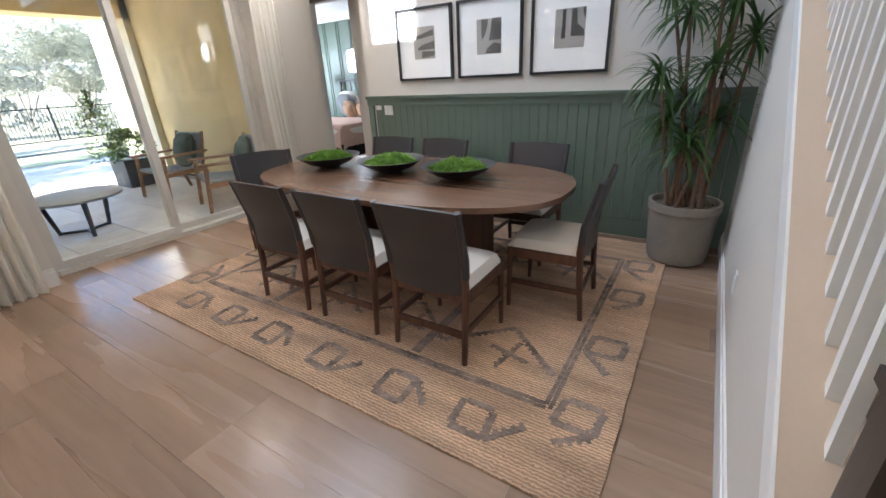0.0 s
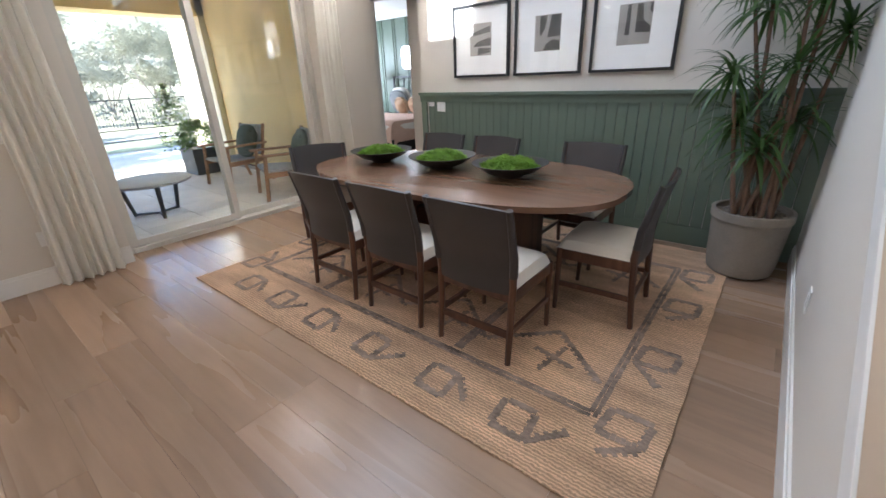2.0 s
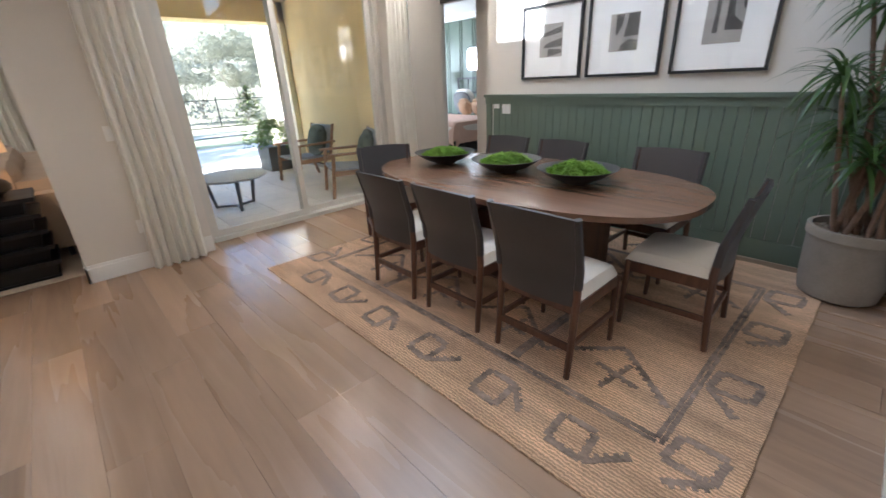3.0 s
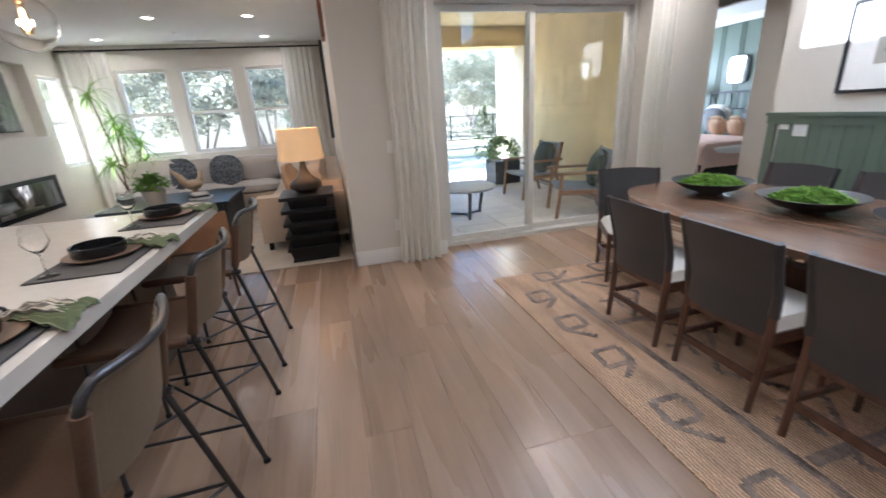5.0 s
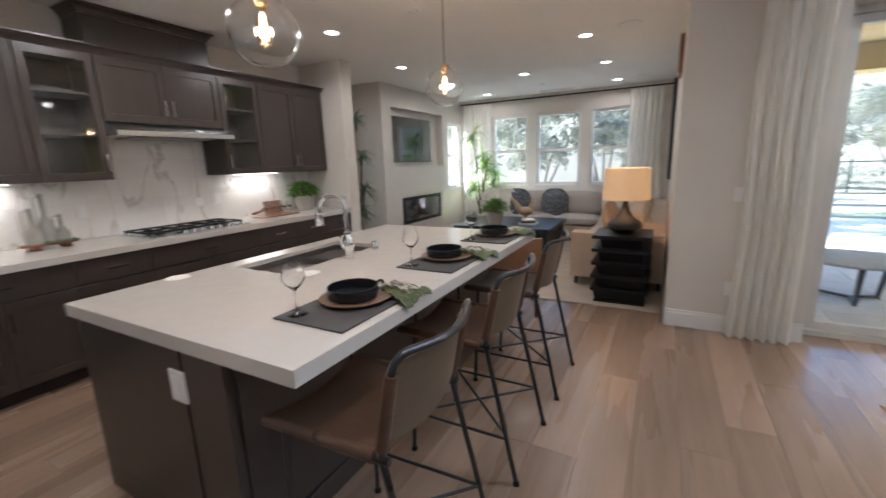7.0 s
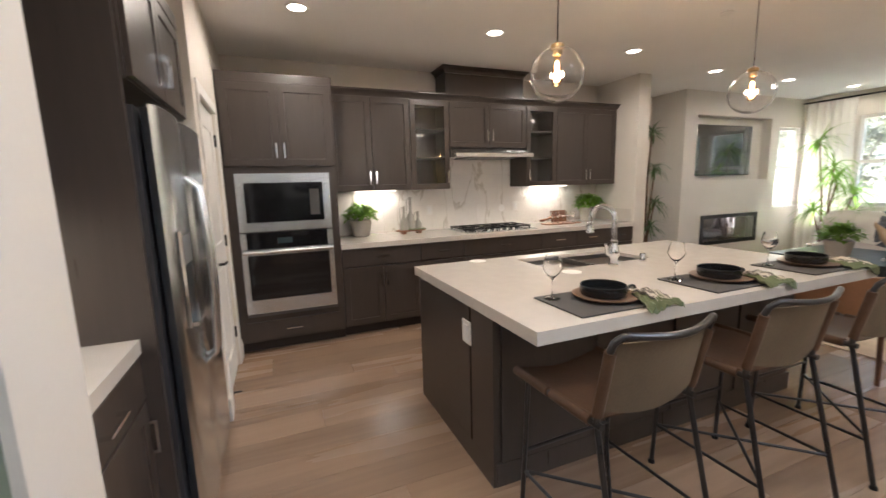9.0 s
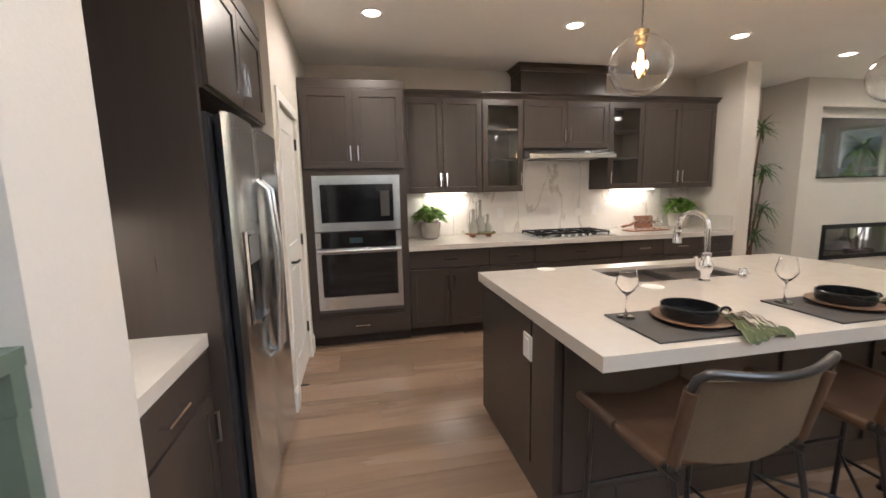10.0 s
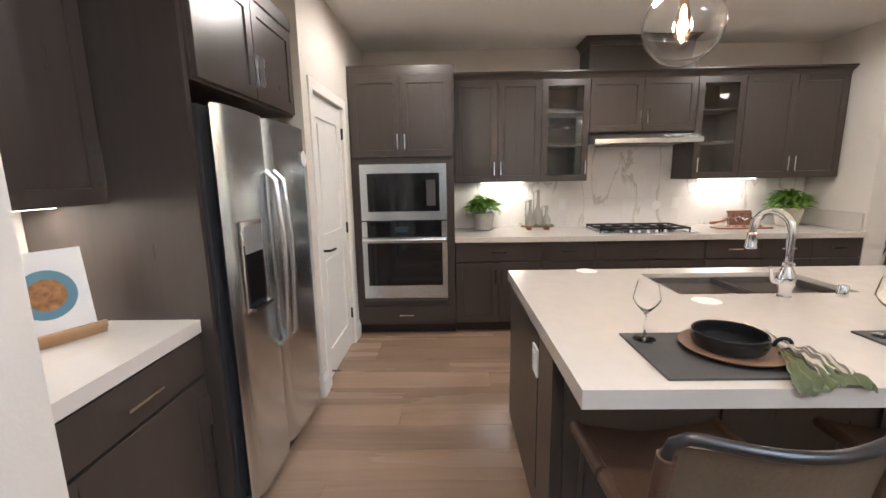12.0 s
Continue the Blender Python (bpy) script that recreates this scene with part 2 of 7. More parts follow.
def mesh_of(name, bm, material, smooth=True):
    bmesh.ops.recalc_face_normals(bm, faces=bm.faces)
    me = bpy.data.meshes.new(name)
    for f in bm.faces:
        f.smooth = smooth
    for e in bm.edges:
        e.smooth = e.calc_face_angle(0) < radians(40) if len(e.link_faces) == 2 else True
    bm.to_mesh(me)
    bm.free()
    me.materials.append(material)
    return me


def part(name, bm, material, parent, label="", at=None, bevel=0.0):
    if bevel:
        soften(bm, bevel)
    ob = new(name, mesh_of(name, bm, material))
    ob.parent = parent
    if at is not None:
        ob.matrix_basis = at if isinstance(at, Matrix) else pose(*at)
    if label:
        tagged(ob, label)
    return ob


def again(ob, at, parent=None):
    """Another part on the same mesh."""
    o = ob.copy()
    scene.collection.objects.link(o)
    o.parent = parent or ob.parent
    o.matrix_basis = at if isinstance(at, Matrix) else pose(*at)
    return o


def thing(name, at, label, category, group="", kind=""):
    ob = new(name)
    ob.empty_display_size = 0.1
    ob.matrix_basis = at if isinstance(at, Matrix) else pose(*at)
    return tagged(ob, label, category, group, kind)


def solid(name, bm, material, label, category, group="", kind="", bevel=0.0, at=None):
    """A thing of one mesh."""
    ob = part(name, bm, material, None, "", at, bevel)
    return tagged(ob, label, category, group, kind)


def boxes(*args):
    bm = bm_new()
    for a in args:
        box(bm, *a)
    return bm


def structure(name, bm, material, label, category="wall", bevel=0.0):
    return solid(name, bm, material, label, category, kind="structure", bevel=bevel)


# ---- the shell of the house ----
H = 2.75
WX, SY, DY = 4.88, -1.328, 3.21          # green wall, stair wall, slider wall
# assumed, unseen void over the stair and part of the dining area, with added high windows
VX0, VY0, VY1, VH = 0.95, -2.5, 2.3, 5.6


def opening_wall(bm, axis, a0, a1, b0, b1, z0, z1, holes):
    """A wall along x or y (axis) from a0 to a1, b0 to b1 thick, with holes (h0, h1, hz0, hz1)."""
    def put(p0, p1, q0, q1):
        if p1 - p0 > 1e-4 and q1 - q0 > 1e-4:
            box(bm, *((p0, p1, b0, b1) if axis == "x" else (b0, b1, p0, p1)), q0, q1)
    at = a0
    for h0, h1, hz0, hz1 in sorted(holes):
        put(at, h0, z0, z1)
        put(h0, h1, z0, hz0)
        put(h0, h1, hz1, z1)
        at = h1
    put(at, a1, z0, z1)
    return bm


wall_dining = structure("wall_east", opening_wall(bm_new(), "y", VY0, 3.21, WX, WX + 0.15, 0, VH, [(2.31, 3.209, 0, 2.5)]), WALL, "greige painted dining wall above a green wainscot")
wall_slider = structure("wall_slider", opening_wall(bm_new(), "x", 1.05, 5.03, DY, 3.56, 0, H + 0.12, [(1.9, 4.22, 0, 2.44)]), WALL, "greige wall round the sliding patio door")
structure("wall_living_east", boxes((0.95, 1.05, DY, 7.75, 0, 3.0)), WALL, "greige living room side wall", bevel=0.0)
WINS = [(-2.43, -1.67), (-1.48, -0.62), (-0.43, 0.30)]
structure("wall_north", opening_wall(bm_new(), "x", -3.4, 1.05, 7.75, 7.93, 0, H, [(a, b, 0.97, 2.37) for a, b in WINS]), WALL, "greige living room wall with three windows")
structure("wall_fireplace", opening_wall(bm_new(), "y", 4.83, 7.75, -3.32, -3.17, 0, 1.42, [(5.33, 6.66, 0.43, 0.85), (7.09, 7.66, 0.95, 1.42)]), WALL, "white fireplace wall with a niche")
structure("wall_fireplace_upper", opening_wall(bm_new(), "y", 4.83, 7.75, -3.32, -3.17, 1.42, H, [(5.1, 6.88, 1.42, 2.40), (7.09, 7.66, 1.42, 2.28)]), WALL, "white wall with a recessed television niche")
structure("wall_niche_back", boxes((-3.42, -3.32, 5.0, 6.98, 0.3, 2.5), (-3.75, -3.32, 4.83, 4.98, 0, H)), WALL, "plain back of the niche")
structure("wall_alcove", opening_wall(bm_new(), "y", 3.6, 4.98, -3.9, -3.75, 0, H, [(4.2, 4.6, 0.4, 2.2)]), WALL, "alcove wall with a narrow window")
structure("wall_stub", boxes((-3.9, -2.72, 3.41, 3.60, 0, H)), WALL, "short wall ending the kitchen run", bevel=0.0)
structure("wall_kitchen", boxes((-3.57, -3.42, -1.4, 3.41, 0, H)), WALL, "greige kitchen wall behind the cabinets")
structure("wall_pantry", opening_wall(bm_new(), "x", -3.42, -1.56, -1.38, -1.23, 0, H, [(-2.5, -1.74, 0, 2.05)]), WALL, "pale wall with the pantry door")
structure("wall_fridge_back", boxes((-1.70, 0.22, -2.15, -2.0, 0, H), (-1.70, -1.56, -2.0, -1.38, 0, H)), WALL, "wall behind the refrigerator")
structure("wall_hall", boxes((0.18, 0.425, -4.2, -1.25, 0, H)), WALL, "pale wall end beside the desk counter", bevel=0.02)
structure("wall_hall_end", boxes((0.22, 5.03, -4.35, -4.2, 0, H), (-3.57, -1.53, -2.6, -2.5, 0, H)), WALL, "plain hall end wall")
# stair well and the unseen upper walls of the void; the west window is added to throw the sun patch on the dining wall
structure("wall_stair", opening_wall(bm_new(), "x", 1.9, 5.03, VY0 - 0.12, VY0, 0, VH, [(4.18, 4.52, 2.8, 3.85)]), WALL, "plain stair wall")
structure("wall_void_south", opening_wall(bm_new(), "x", 0.35, 1.9, VY0 - 0.12, VY0, H, VH, []), WALL, "unseen upper wall of the assumed stair void")
structure("wall_void_west", opening_wall(bm_new(), "y", VY0, VY1, VX0 - 0.1, VX0, H + 0.12, VH, [(1.505, 2.085, 4.05, 4.58)]), WALL, "unseen upper wall with a high window added for the sun patch")
# added out of view to stop sun entering by the alcove window
structure("neighbour_wall", boxes((-6.6, -6.4, -4, 5.6, -0.3, 4.5)), STUCCO, "unseen wall added to keep the sun off the alcove window")
# unseen too; its opening is added for the fill lamp
structure("wall_void_north", opening_wall(bm_new(), "x", VX0, WX, VY1, VY1 + 0.1, H + 0.12, VH, [(1.5, 4.4, 3.3, 5.2)]), WALL, "unseen upper wall of the assumed stair void")
structure("ceiling_void", boxes((VX0 - 0.1, WX + 0.15, VY0, VY1 + 0.1, VH, VH + 0.1)), CEIL, "unseen white ceiling of the assumed stair void", "ceiling")
structure("ceiling", boxes((-3.9, VX0, -4.35, 7.93, H, H + 0.12), (VX0, 5.07, VY1, 3.56, H, H + 0.12), (VX0, WX, -4.35, VY0, H, H + 0.12)), CEIL, "flat white ceiling with recessed lights", "ceiling")

# ---- trim, wainscot, doors and windows of the shell ----
def base_run(name, x0, x1, y0, y1, material=TRIM, label="white baseboard with a stepped top"):
    bm = boxes((x0, x1, y0, y1, 0.001, 0.125))
    g = 0.006
    if x1 - x0 > y1 - y0:
        box(bm, x0, x1, y0 + g * (y0 > 0), y1 - g * (y0 <= 0), 0.125, 0.15)
    else:
        box(bm, x0 + g, x1 - g, y0, y1, 0.125, 0.15)
    return structure(name, bm, material, label, "baseboard", 0.003)


base_run("baseboard_stair", 1.88, WX - 0.016, SY, SY + 0.016)
base_run("baseboard_pillar", 0.935, 1.9, DY - 0.016, DY)
base_run("baseboard_pillar_side", 0.934, 0.95, DY - 0.016, 4.6)
base_run("baseboard_slider_east", 4.22, 4.864, DY - 0.016, DY)
base_run("baseboard_pantry", -1.66, -1.56, -1.23, -1.214)
base_run("baseboard_pantry_far", -2.7, -2.6, -1.23, -1.214)
base_run("baseboard_hall", 0.165, 0.425, -1.25, -1.234)
base_run("baseboard_stub", -2.72, -2.704, 3.41, 3.6)
base_run("baseboard_fire", -3.17, -3.154, 4.83, 7.75)
base_run("baseboard_north", -3.15, 0.93, 7.734, 7.75)

CAPZ = 1.246
wains = thing("wainscot", (0, 0, 0), "dark green painted beadboard wainscot with a cap rail", "wainscot", kind="structure")
part("cap_rail", soften(boxes((WX - 0.05, WX - 0.001, SY, 2.325, CAPZ - 0.03, CAPZ), (WX - 0.028, WX - 0.001, SY, 2.32, CAPZ - 0.1, CAPZ - 0.031)), 0.004), GREEN, wains)
part("green_baseboard", soften(boxes((WX - 0.022, WX - 0.001, SY, 2.31, 0.001, 0.16)), 0.004), GREEN, wains)
part("end_stile", soften(boxes((WX - 0.024, WX - 0.001, 2.235, 2.31, 0.161, CAPZ - 0.101)), 0.003), GREEN, wains)
bw = 0.0885
board = part("board", soften(boxes((-0.014, 0, 0, bw - 0.004, 0, CAPZ - 0.262)), 0.004, 1), GREEN, wains, at=(WX - 0.001, SY, 0.161))
for i in range(1, 41):
    if SY + (i + 1) * bw < 2.236:
        again(board, (WX - 0.001, SY + i * bw, 0.161))
hallw = thing("wainscot", (0, 0, 0), "green painted panel wainscot along the hall", "wainscot", kind="structure")
part("cap_rail", soften(boxes((0.426, 0.475, -4.2, -1.262, CAPZ - 0.03, CAPZ), (0.426, 0.453, -4.2, -1.265, CAPZ - 0.1, CAPZ - 0.031)), 0.004), GREEN, hallw)
part("panel", boxes((0.426, 0.435, -4.2, -1.34, 0.161, CAPZ - 0.101)), GREEN, hallw)
part("end_stile", soften(boxes((0.426, 0.453, -1.34, -1.268, 0.001, CAPZ - 0.101)), 0.003), GREEN, hallw)
part("green_baseboard", boxes((0.426, 0.445, -4.2, -1.341, 0.001, 0.16)), GREEN, hallw)

ALU = mat("pale_door_frame", (0.6, 0.58, 0.54), 0.45, vary=0.04)
slider = thing("door_1", (0, 0, 0), "wide sliding glass patio door with a pale frame", "sliding door", kind="structure")
part("frame", soften(boxes((1.9, 1.96, 3.42, 3.55, 0.0, 2.44), (4.16, 4.22, 3.42, 3.55, 0.0, 2.44), (1.96, 4.16, 3.42, 3.55, 2.39, 2.44), (1.96, 4.16, 3.40, 3.55, 0.001, 0.045)), 0.004), ALU, slider)
for x0, x1, y in ((1.96, 3.01, 3.44), (2.95, 4.16, 3.495)):
    leaf = part("leaf", soften(boxes((x0, x0 + 0.06, y, y + 0.045, 0.05, 2.385), (x1 - 0.06, x1, y, y + 0.045, 0.05, 2.385), (x0 + 0.06, x1 - 0.06, y, y + 0.045, 2.33, 2.385), (x0 + 0.06, x1 - 0.06, y, y + 0.045, 0.05, 0.11)), 0.003), ALU, slider)
    pane = part("pane", boxes((x0 + 0.06, x1 - 0.06, y + 0.018, y + 0.026, 0.11, 2.33)), PANE, leaf)
    pane.visible_shadow = False


def sash_window(name, at, w, h, label, mid=0.5, vinyl=None):
    """A double-hung window in its opening: local x along the wall, y outwards."""
    win = thing(name, at, label, "window", kind="structure")
    f = 0.045
    part("window_frame", soften(boxes((0, f, 0.05, 0.12, 0, h), (w - f, w, 0.05, 0.12, 0, h), (f, w - f, 0.05, 0.12, 0, f), (f, w - f, 0.05, 0.12, h - f, h), (f, w - f, 0.055, 0.115, h * mid - 0.025, h * mid + 0.025)), 0.003), vinyl or TRIM, win)
    part("window_sill", soften(boxes((-0.02, w + 0.02, -0.03, 0.05, -0.022, 0.0)), 0.004), TRIM, win)
    for z0, z1 in ((f, h * mid - 0.025), (h * mid + 0.025, h - f)):
        p = part("pane", boxes((f, w - f, 0.08, 0.086, z0, z1)), PANE, win)
        p.visible_shadow = False
    return win


for i, (a, b) in enumerate(WINS):
    sash_window("window_%d" % (i + 1), (a, 7.75, 0.97), b - a, 1.40, "white double-hung window looking on trees", 0.49)
sash_window("window_4", (-3.17, 7.09, 0.95, 0, 0, 90), 0.57, 1.33, "narrow white window beside the fireplace", 0.49)
sash_window("window_5", (-3.75, 4.2, 0.4, 0, 0, 90), 0.4, 1.8, "narrow alcove window", 0.5)


def curtain(x0, x1, y, z1, folds, seed, label):
    rnd = random.Random(seed)
    ph = [rnd.uniform(0, 6.28) for _ in range(4)]

    def fn(u, v):
        amp = 0.018 + 0.016 * v
        w = math.sin(2 * math.pi * folds * u + ph[0] + 0.6 * math.sin(3 * v + ph[1])) + 0.35 * math.sin(2 * math.pi * folds * 2.3 * u + ph[2])
        flare = 1 + 0.10 * v ** 2
        xm = (x0 + x1) / 2
        return (xm + (u - 0.5) * (x1 - x0) * flare + 0.008 * math.sin(9 * v + ph[3]), y + amp * w, z1 - v * (z1 - 0.012))
    return solid("curtain", grid(bm_new(), folds * 12, 24, fn, 0.003), SHEER, label, "curtain", "curtains")


curtain(1.41, 1.80, 3.10, 2.68, 6, 1, "floor-length off-white linen curtain beside the patio door")
curtain(4.13, 4.42, 3.12, 2.68, 5, 2, "floor-length off-white linen curtain beside the patio door")
curtain(-3.06, -2.42, 7.62, 2.64, 6, 3, "off-white linen curtain at the living room windows")
curtain(0.24, 0.80, 7.62, 2.64, 6, 4, "off-white linen curtain at the living room windows")


def rod(pts, label):
    solid("curtain_rod", tube(bm_new(), pts, 0.014), BLACK, label, "curtain rod")


rod([(-3.12, 7.62, 2.66), (0.93, 7.62, 2.66)], "black metal curtain rod over the windows")
rod([(1.3, 3.10, 2.70), (4.86, 3.10, 2.70)], "black metal curtain rod over the patio door")

# pantry door
pantry = thing("door_2", (-1.74, -1.25, 0.0, 0, 0, 180), "closed white two-panel pantry door with a black lever", "door", kind="structure")
pd = boxes((0, 0.12, 0, 0.035, 0.01, 2.04), (0.64, 0.76, 0, 0.035, 0.01, 2.04), (0.12, 0.64, 0, 0.035, 0.01, 0.22), (0.12, 0.64, 0, 0.035, 0.93, 1.08), (0.12, 0.64, 0, 0.035, 1.9, 2.04), (0.12, 0.64, 0.012, 0.03, 0.22, 0.93), (0.12, 0.64, 0.012, 0.03, 1.08, 1.9))
part("leaf", soften(pd, 0.004), TRIM, pantry)
for z0, z1 in ((0.26, 0.89), (1.12, 1.86)):
    part("panel", soften(boxes((0.16, 0.60, 0.004, 0.014, z0, z1)), 0.01), TRIM, pantry)
part("casing", soften(boxes((-0.075, -0.004, -0.032, -0.019, 0, 2.12), (0.764, 0.835, -0.032, -0.019, 0, 2.12), (-0.004, 0.764, -0.032, -0.019, 2.052, 2.12)), 0.006), TRIM, pantry)
lv = tube(bm_new(), [(0.07, 0.0, 0.98), (0.07, -0.055, 0.98), (0.09, -0.06, 0.98), (0.19, -0.06, 0.975)], 0.009)
lathe(lv, [(0, 0), (0.028, 0), (0.028, 0.008), (0, 0.008)], 20, (0.07, -0.004, 0.976))
part("door_handle", lv, BLACK, pantry, "black lever handle")
for z in (0.25, 1.02, 1.8):
    part("hinge", boxes((0.752, 0.766, -0.018, 0.0, z, z + 0.09)), BLACK, pantry)
part("door_stop", tube(bm_new(), [(0.06, 0.0, 0.08), (0.06, -0.08, 0.08)], 0.006), BLACK, pantry)

# ---- staircase ----
def rise(x):
    return 0.607 + (x - 2.0) * 0.635


stair = thing("staircase", (0, 0, 0), "carpeted staircase behind a sloped knee wall with white balusters", "staircase", kind="structure")
BEIGE = mat("warm_beige_paint", (0.56, 0.44, 0.33), 0.6, vary=0.04, scale=2)


def slope(x0, x1, y0, y1, lo, hi):
    """A band that climbs with the stair."""
    bm = bm_new()
    v = [bm.verts.new(p) for p in ((x0, y0, lo(x0)), (x1, y0, lo(x1)), (x1, y0, hi(x1)), (x0, y0, hi(x0)), (x0, y1, lo(x0)), (x1, y1, lo(x1)), (x1, y1, hi(x1)), (x0, y1, hi(x0)))]
    for f in ((0, 1, 2, 3), (7, 6, 5, 4), (0, 4, 5, 1), (2, 6, 7, 3), (1, 5, 6, 2), (0, 3, 7, 4)):
        bm.faces.new([v[i] for i in f])
    return bm


part("knee_wall", slope(1.86, WX, SY - 0.14, SY - 0.001, lambda x: 0, lambda x: rise(x) - 0.005), WALL, stair)
part("cap", soften(slope(1.86, WX, SY - 0.15, SY - 0.001, lambda x: rise(x) - 0.004, lambda x: rise(x) + 0.012), 0.003), BEIGE, stair)
part("trim_edge", soften(slope(1.86, WX, SY - 0.001, SY + 0.008, lambda x: rise(x) - 0.09, lambda x: rise(x) + 0.014), 0.002), TRIM, stair)
bal = part("baluster", soften(boxes((0, 0.029, 0, 0.029, 0, 0.86)), 0.003, 1), TRIM, stair, at=(2.014, SY - 0.11, rise(2.014)))
for i in range(1, 24):
    x = 2.014 + 0.116 * i
    again(bal, (x, SY - 0.11, rise(x)))
part("handrail", soften(slope(1.86, WX, SY - 0.127, SY - 0.067, lambda x: rise(x) + 0.855, lambda x: rise(x) + 0.915), 0.01), ESPRESSO, stair, "dark-stained handrail")
part("newel", soften(boxes((1.77, 1.86, SY - 0.145, SY - 0.055, 0.003, 1.14), (1.75, 1.88, SY - 0.165, SY - 0.035, 1.14, 1.18), (1.76, 1.87, SY - 0.155, SY - 0.045, 0.94, 0.97)), 0.004), ESPRESSO, stair, "dark newel post")
CARPET = mat("stair_carpet", (0.42, 0.36, 0.29), 0.95, vary=0.12, fine=200, bump=0.3)
for i in range(16):
    x = 2.0 + 0.28 * i
    if x + 0.3 < WX:
        part("step", soften(boxes((x, x + 0.31, VY0, SY - 0.145, 0 if i == 0 else 0.178 * i - 0.02, 0.178 * (i + 1))), 0.012), CARPET, stair)

# ---- dining area ----
RX0, RX1, RY0, RY1 = 2.07, 4.72, -0.972, 2.345
rug = thing("dining_rug", (0, 0, 0.001), "hand-woven tan jute rug with dark geometric motifs under the dining table", "rug")


def rug_edge(u, v):
    return (RX0 + (RX1 - RX0) * u + 0.002 * math.sin(61 * v) * (abs(u - 0.5) * 2) ** 8, RY0 + (RY1 - RY0) * v + 0.002 * math.sin(57 * u) * (abs(v - 0.5) * 2) ** 8, 0.010 + 0.0012 * math.sin(190 * u) * math.sin(60 * v))


part("weave", grid(bm_new(), 90, 60, rug_edge, 0.009), JUTE, rug)
mrnd = random.Random(5)


def stripe(bm, p, q, w, teeth=0.0, step=0.028):
    """A woven line from p to q made of short knots, with comb teeth on one side."""
    p, q = Vector(p), Vector(q)
    d = (q - p)
    n = max(1, int(d.length / step))
    d.normalize()
    s = Vector((-d.y, d.x))
    for i in range(n):
        c = p + d * (step * (i + 0.5))
        a, b = w * 0.5 + mrnd.uniform(-0.002, 0.003), w * 0.5 + (teeth if i % 2 else 0) + mrnd.uniform(-0.002, 0.003)
        h = step * 0.5 * mrnd.uniform(0.9, 1.02)
        cs = [c - d * h - s * a, c + d * h - s * a, c + d * h + s * b, c - d * h + s * b]
        lo, hi = [bm.verts.new((k.x, k.y, 0.0085)) for k in cs], [bm.verts.new((k.x, k.y, 0.0125 + mrnd.uniform(0, 0.001))) for k in cs]
        bm.faces.new(hi)
        for j in range(4):
            bm.faces.new((lo[j], lo[(j + 1) % 4], hi[(j + 1) % 4], hi[j]))


BX0, BX1, BY0, BY1 = RX0 + 0.45, RX1 - 0.45, RY0 + 0.31, RY1 - 0.29
bm = bm_new()
for off in (0.0, 0.024):
    x0, x1, y0, y1 = BX0 - off, BX1 + off, BY0 - off, BY1 + off
    for a, b in (((x0, y0), (x1, y0)), ((x1, y0), (x1, y1)), ((x1, y1), (x0, y1)), ((x0, y1), (x0, y0))):
        if off < 0.05 or a[0] == b[0]:
            stripe(bm, a, b, 0.019)
tagged(part("border", bm, JUTE_DARK, rug), kind="stuff")


def hook(cx, cy, turn, tail):
    """A woven square with a toothed tail from one corner; turn: degrees."""
    r, s = Matrix.Rotation(radians(turn), 2), 0.088

    def w(x, y):
        k = r @ Vector((x, y))
        return (cx + k.x, cy + k.y)
    bm = bm_new()
    sq = [w(-s, -s), w(s, -s * 0.8), w(s * 1.05, s), w(-s * 0.9, s * 0.9)]
    for i in range(4):
        stripe(bm, sq[i], sq[(i + 1) % 4], 0.03, 0.006, 0.02)
    a, b = (w(-s, -s), w(s * 0.7, -s * 2.6)) if tail else (w(s, -s * 0.8), w(-s * 0.7, -s * 2.3))
    stripe(bm, a, b, 0.026, 0.014, 0.02)
    tagged(part("motif", bm, JUTE_DARK, rug), kind="stuff")


for k, y in enumerate((-0.405, 0.03, 0.52, 1.0, 1.445, 1.885)):
    hook(RX0 + 0.21, y, mrnd.uniform(-4, 4), k % 2 == 0)
    hook(RX1 - 0.21, y + 0.1, 180 + mrnd.uniform(-4, 4), k % 2 == 1)
for k, x in enumerate((2.51, 3.07, 3.70, 4.22)):
    hook(x, RY0 + 0.165, -90 + mrnd.uniform(-5, 5), k % 2 == 1)
    hook(x, RY1 - 0.125, 90 + mrnd.uniform(-5, 5), k % 2 == 0)
for row, xa in enumerate((BX0 + 0.08, BX1 - 0.5)):
    ya, k = BY0 + 0.03, 0
    while ya + 0.33 < BY1:
        bm = bm_new()
        stripe(bm, (xa + (0.42 if k % 2 else 0.12), ya), (xa + (0.12 if k % 2 else 0.42), ya + 0.33), 0.024, 0.012, 0.02)
        if k % 2 == 0:
            cx, cy = xa + 0.17, ya + 0.27
            stripe(bm, (cx - 0.13, cy + 0.02), (cx + 0.13, cy - 0.03), 0.022, 0.012, 0.02)
            stripe(bm, (cx - 0.02, cy - 0.12), (cx + 0.04, cy + 0.13), 0.022, 0.012, 0.02)
        tagged(part("zigzag", bm, JUTE_DARK, rug), kind="stuff")
        ya += 0.33
        k += 1
for y0 in (BY0 + 0.75, BY1 - 0.75):
    bm = bm_new()
    for o in (0, 0.03):
        stripe(bm, (BX0 + 0.03, y0 + o), (BX1 - 0.03, y0 + o), 0.026)
    tagged(part("band", bm, JUTE_DARK, rug), kind="stuff")

# table
table = thing("dining_table", (3.5, 0.845, 0.0105), "oval walnut dining table on a solid pedestal", "table")


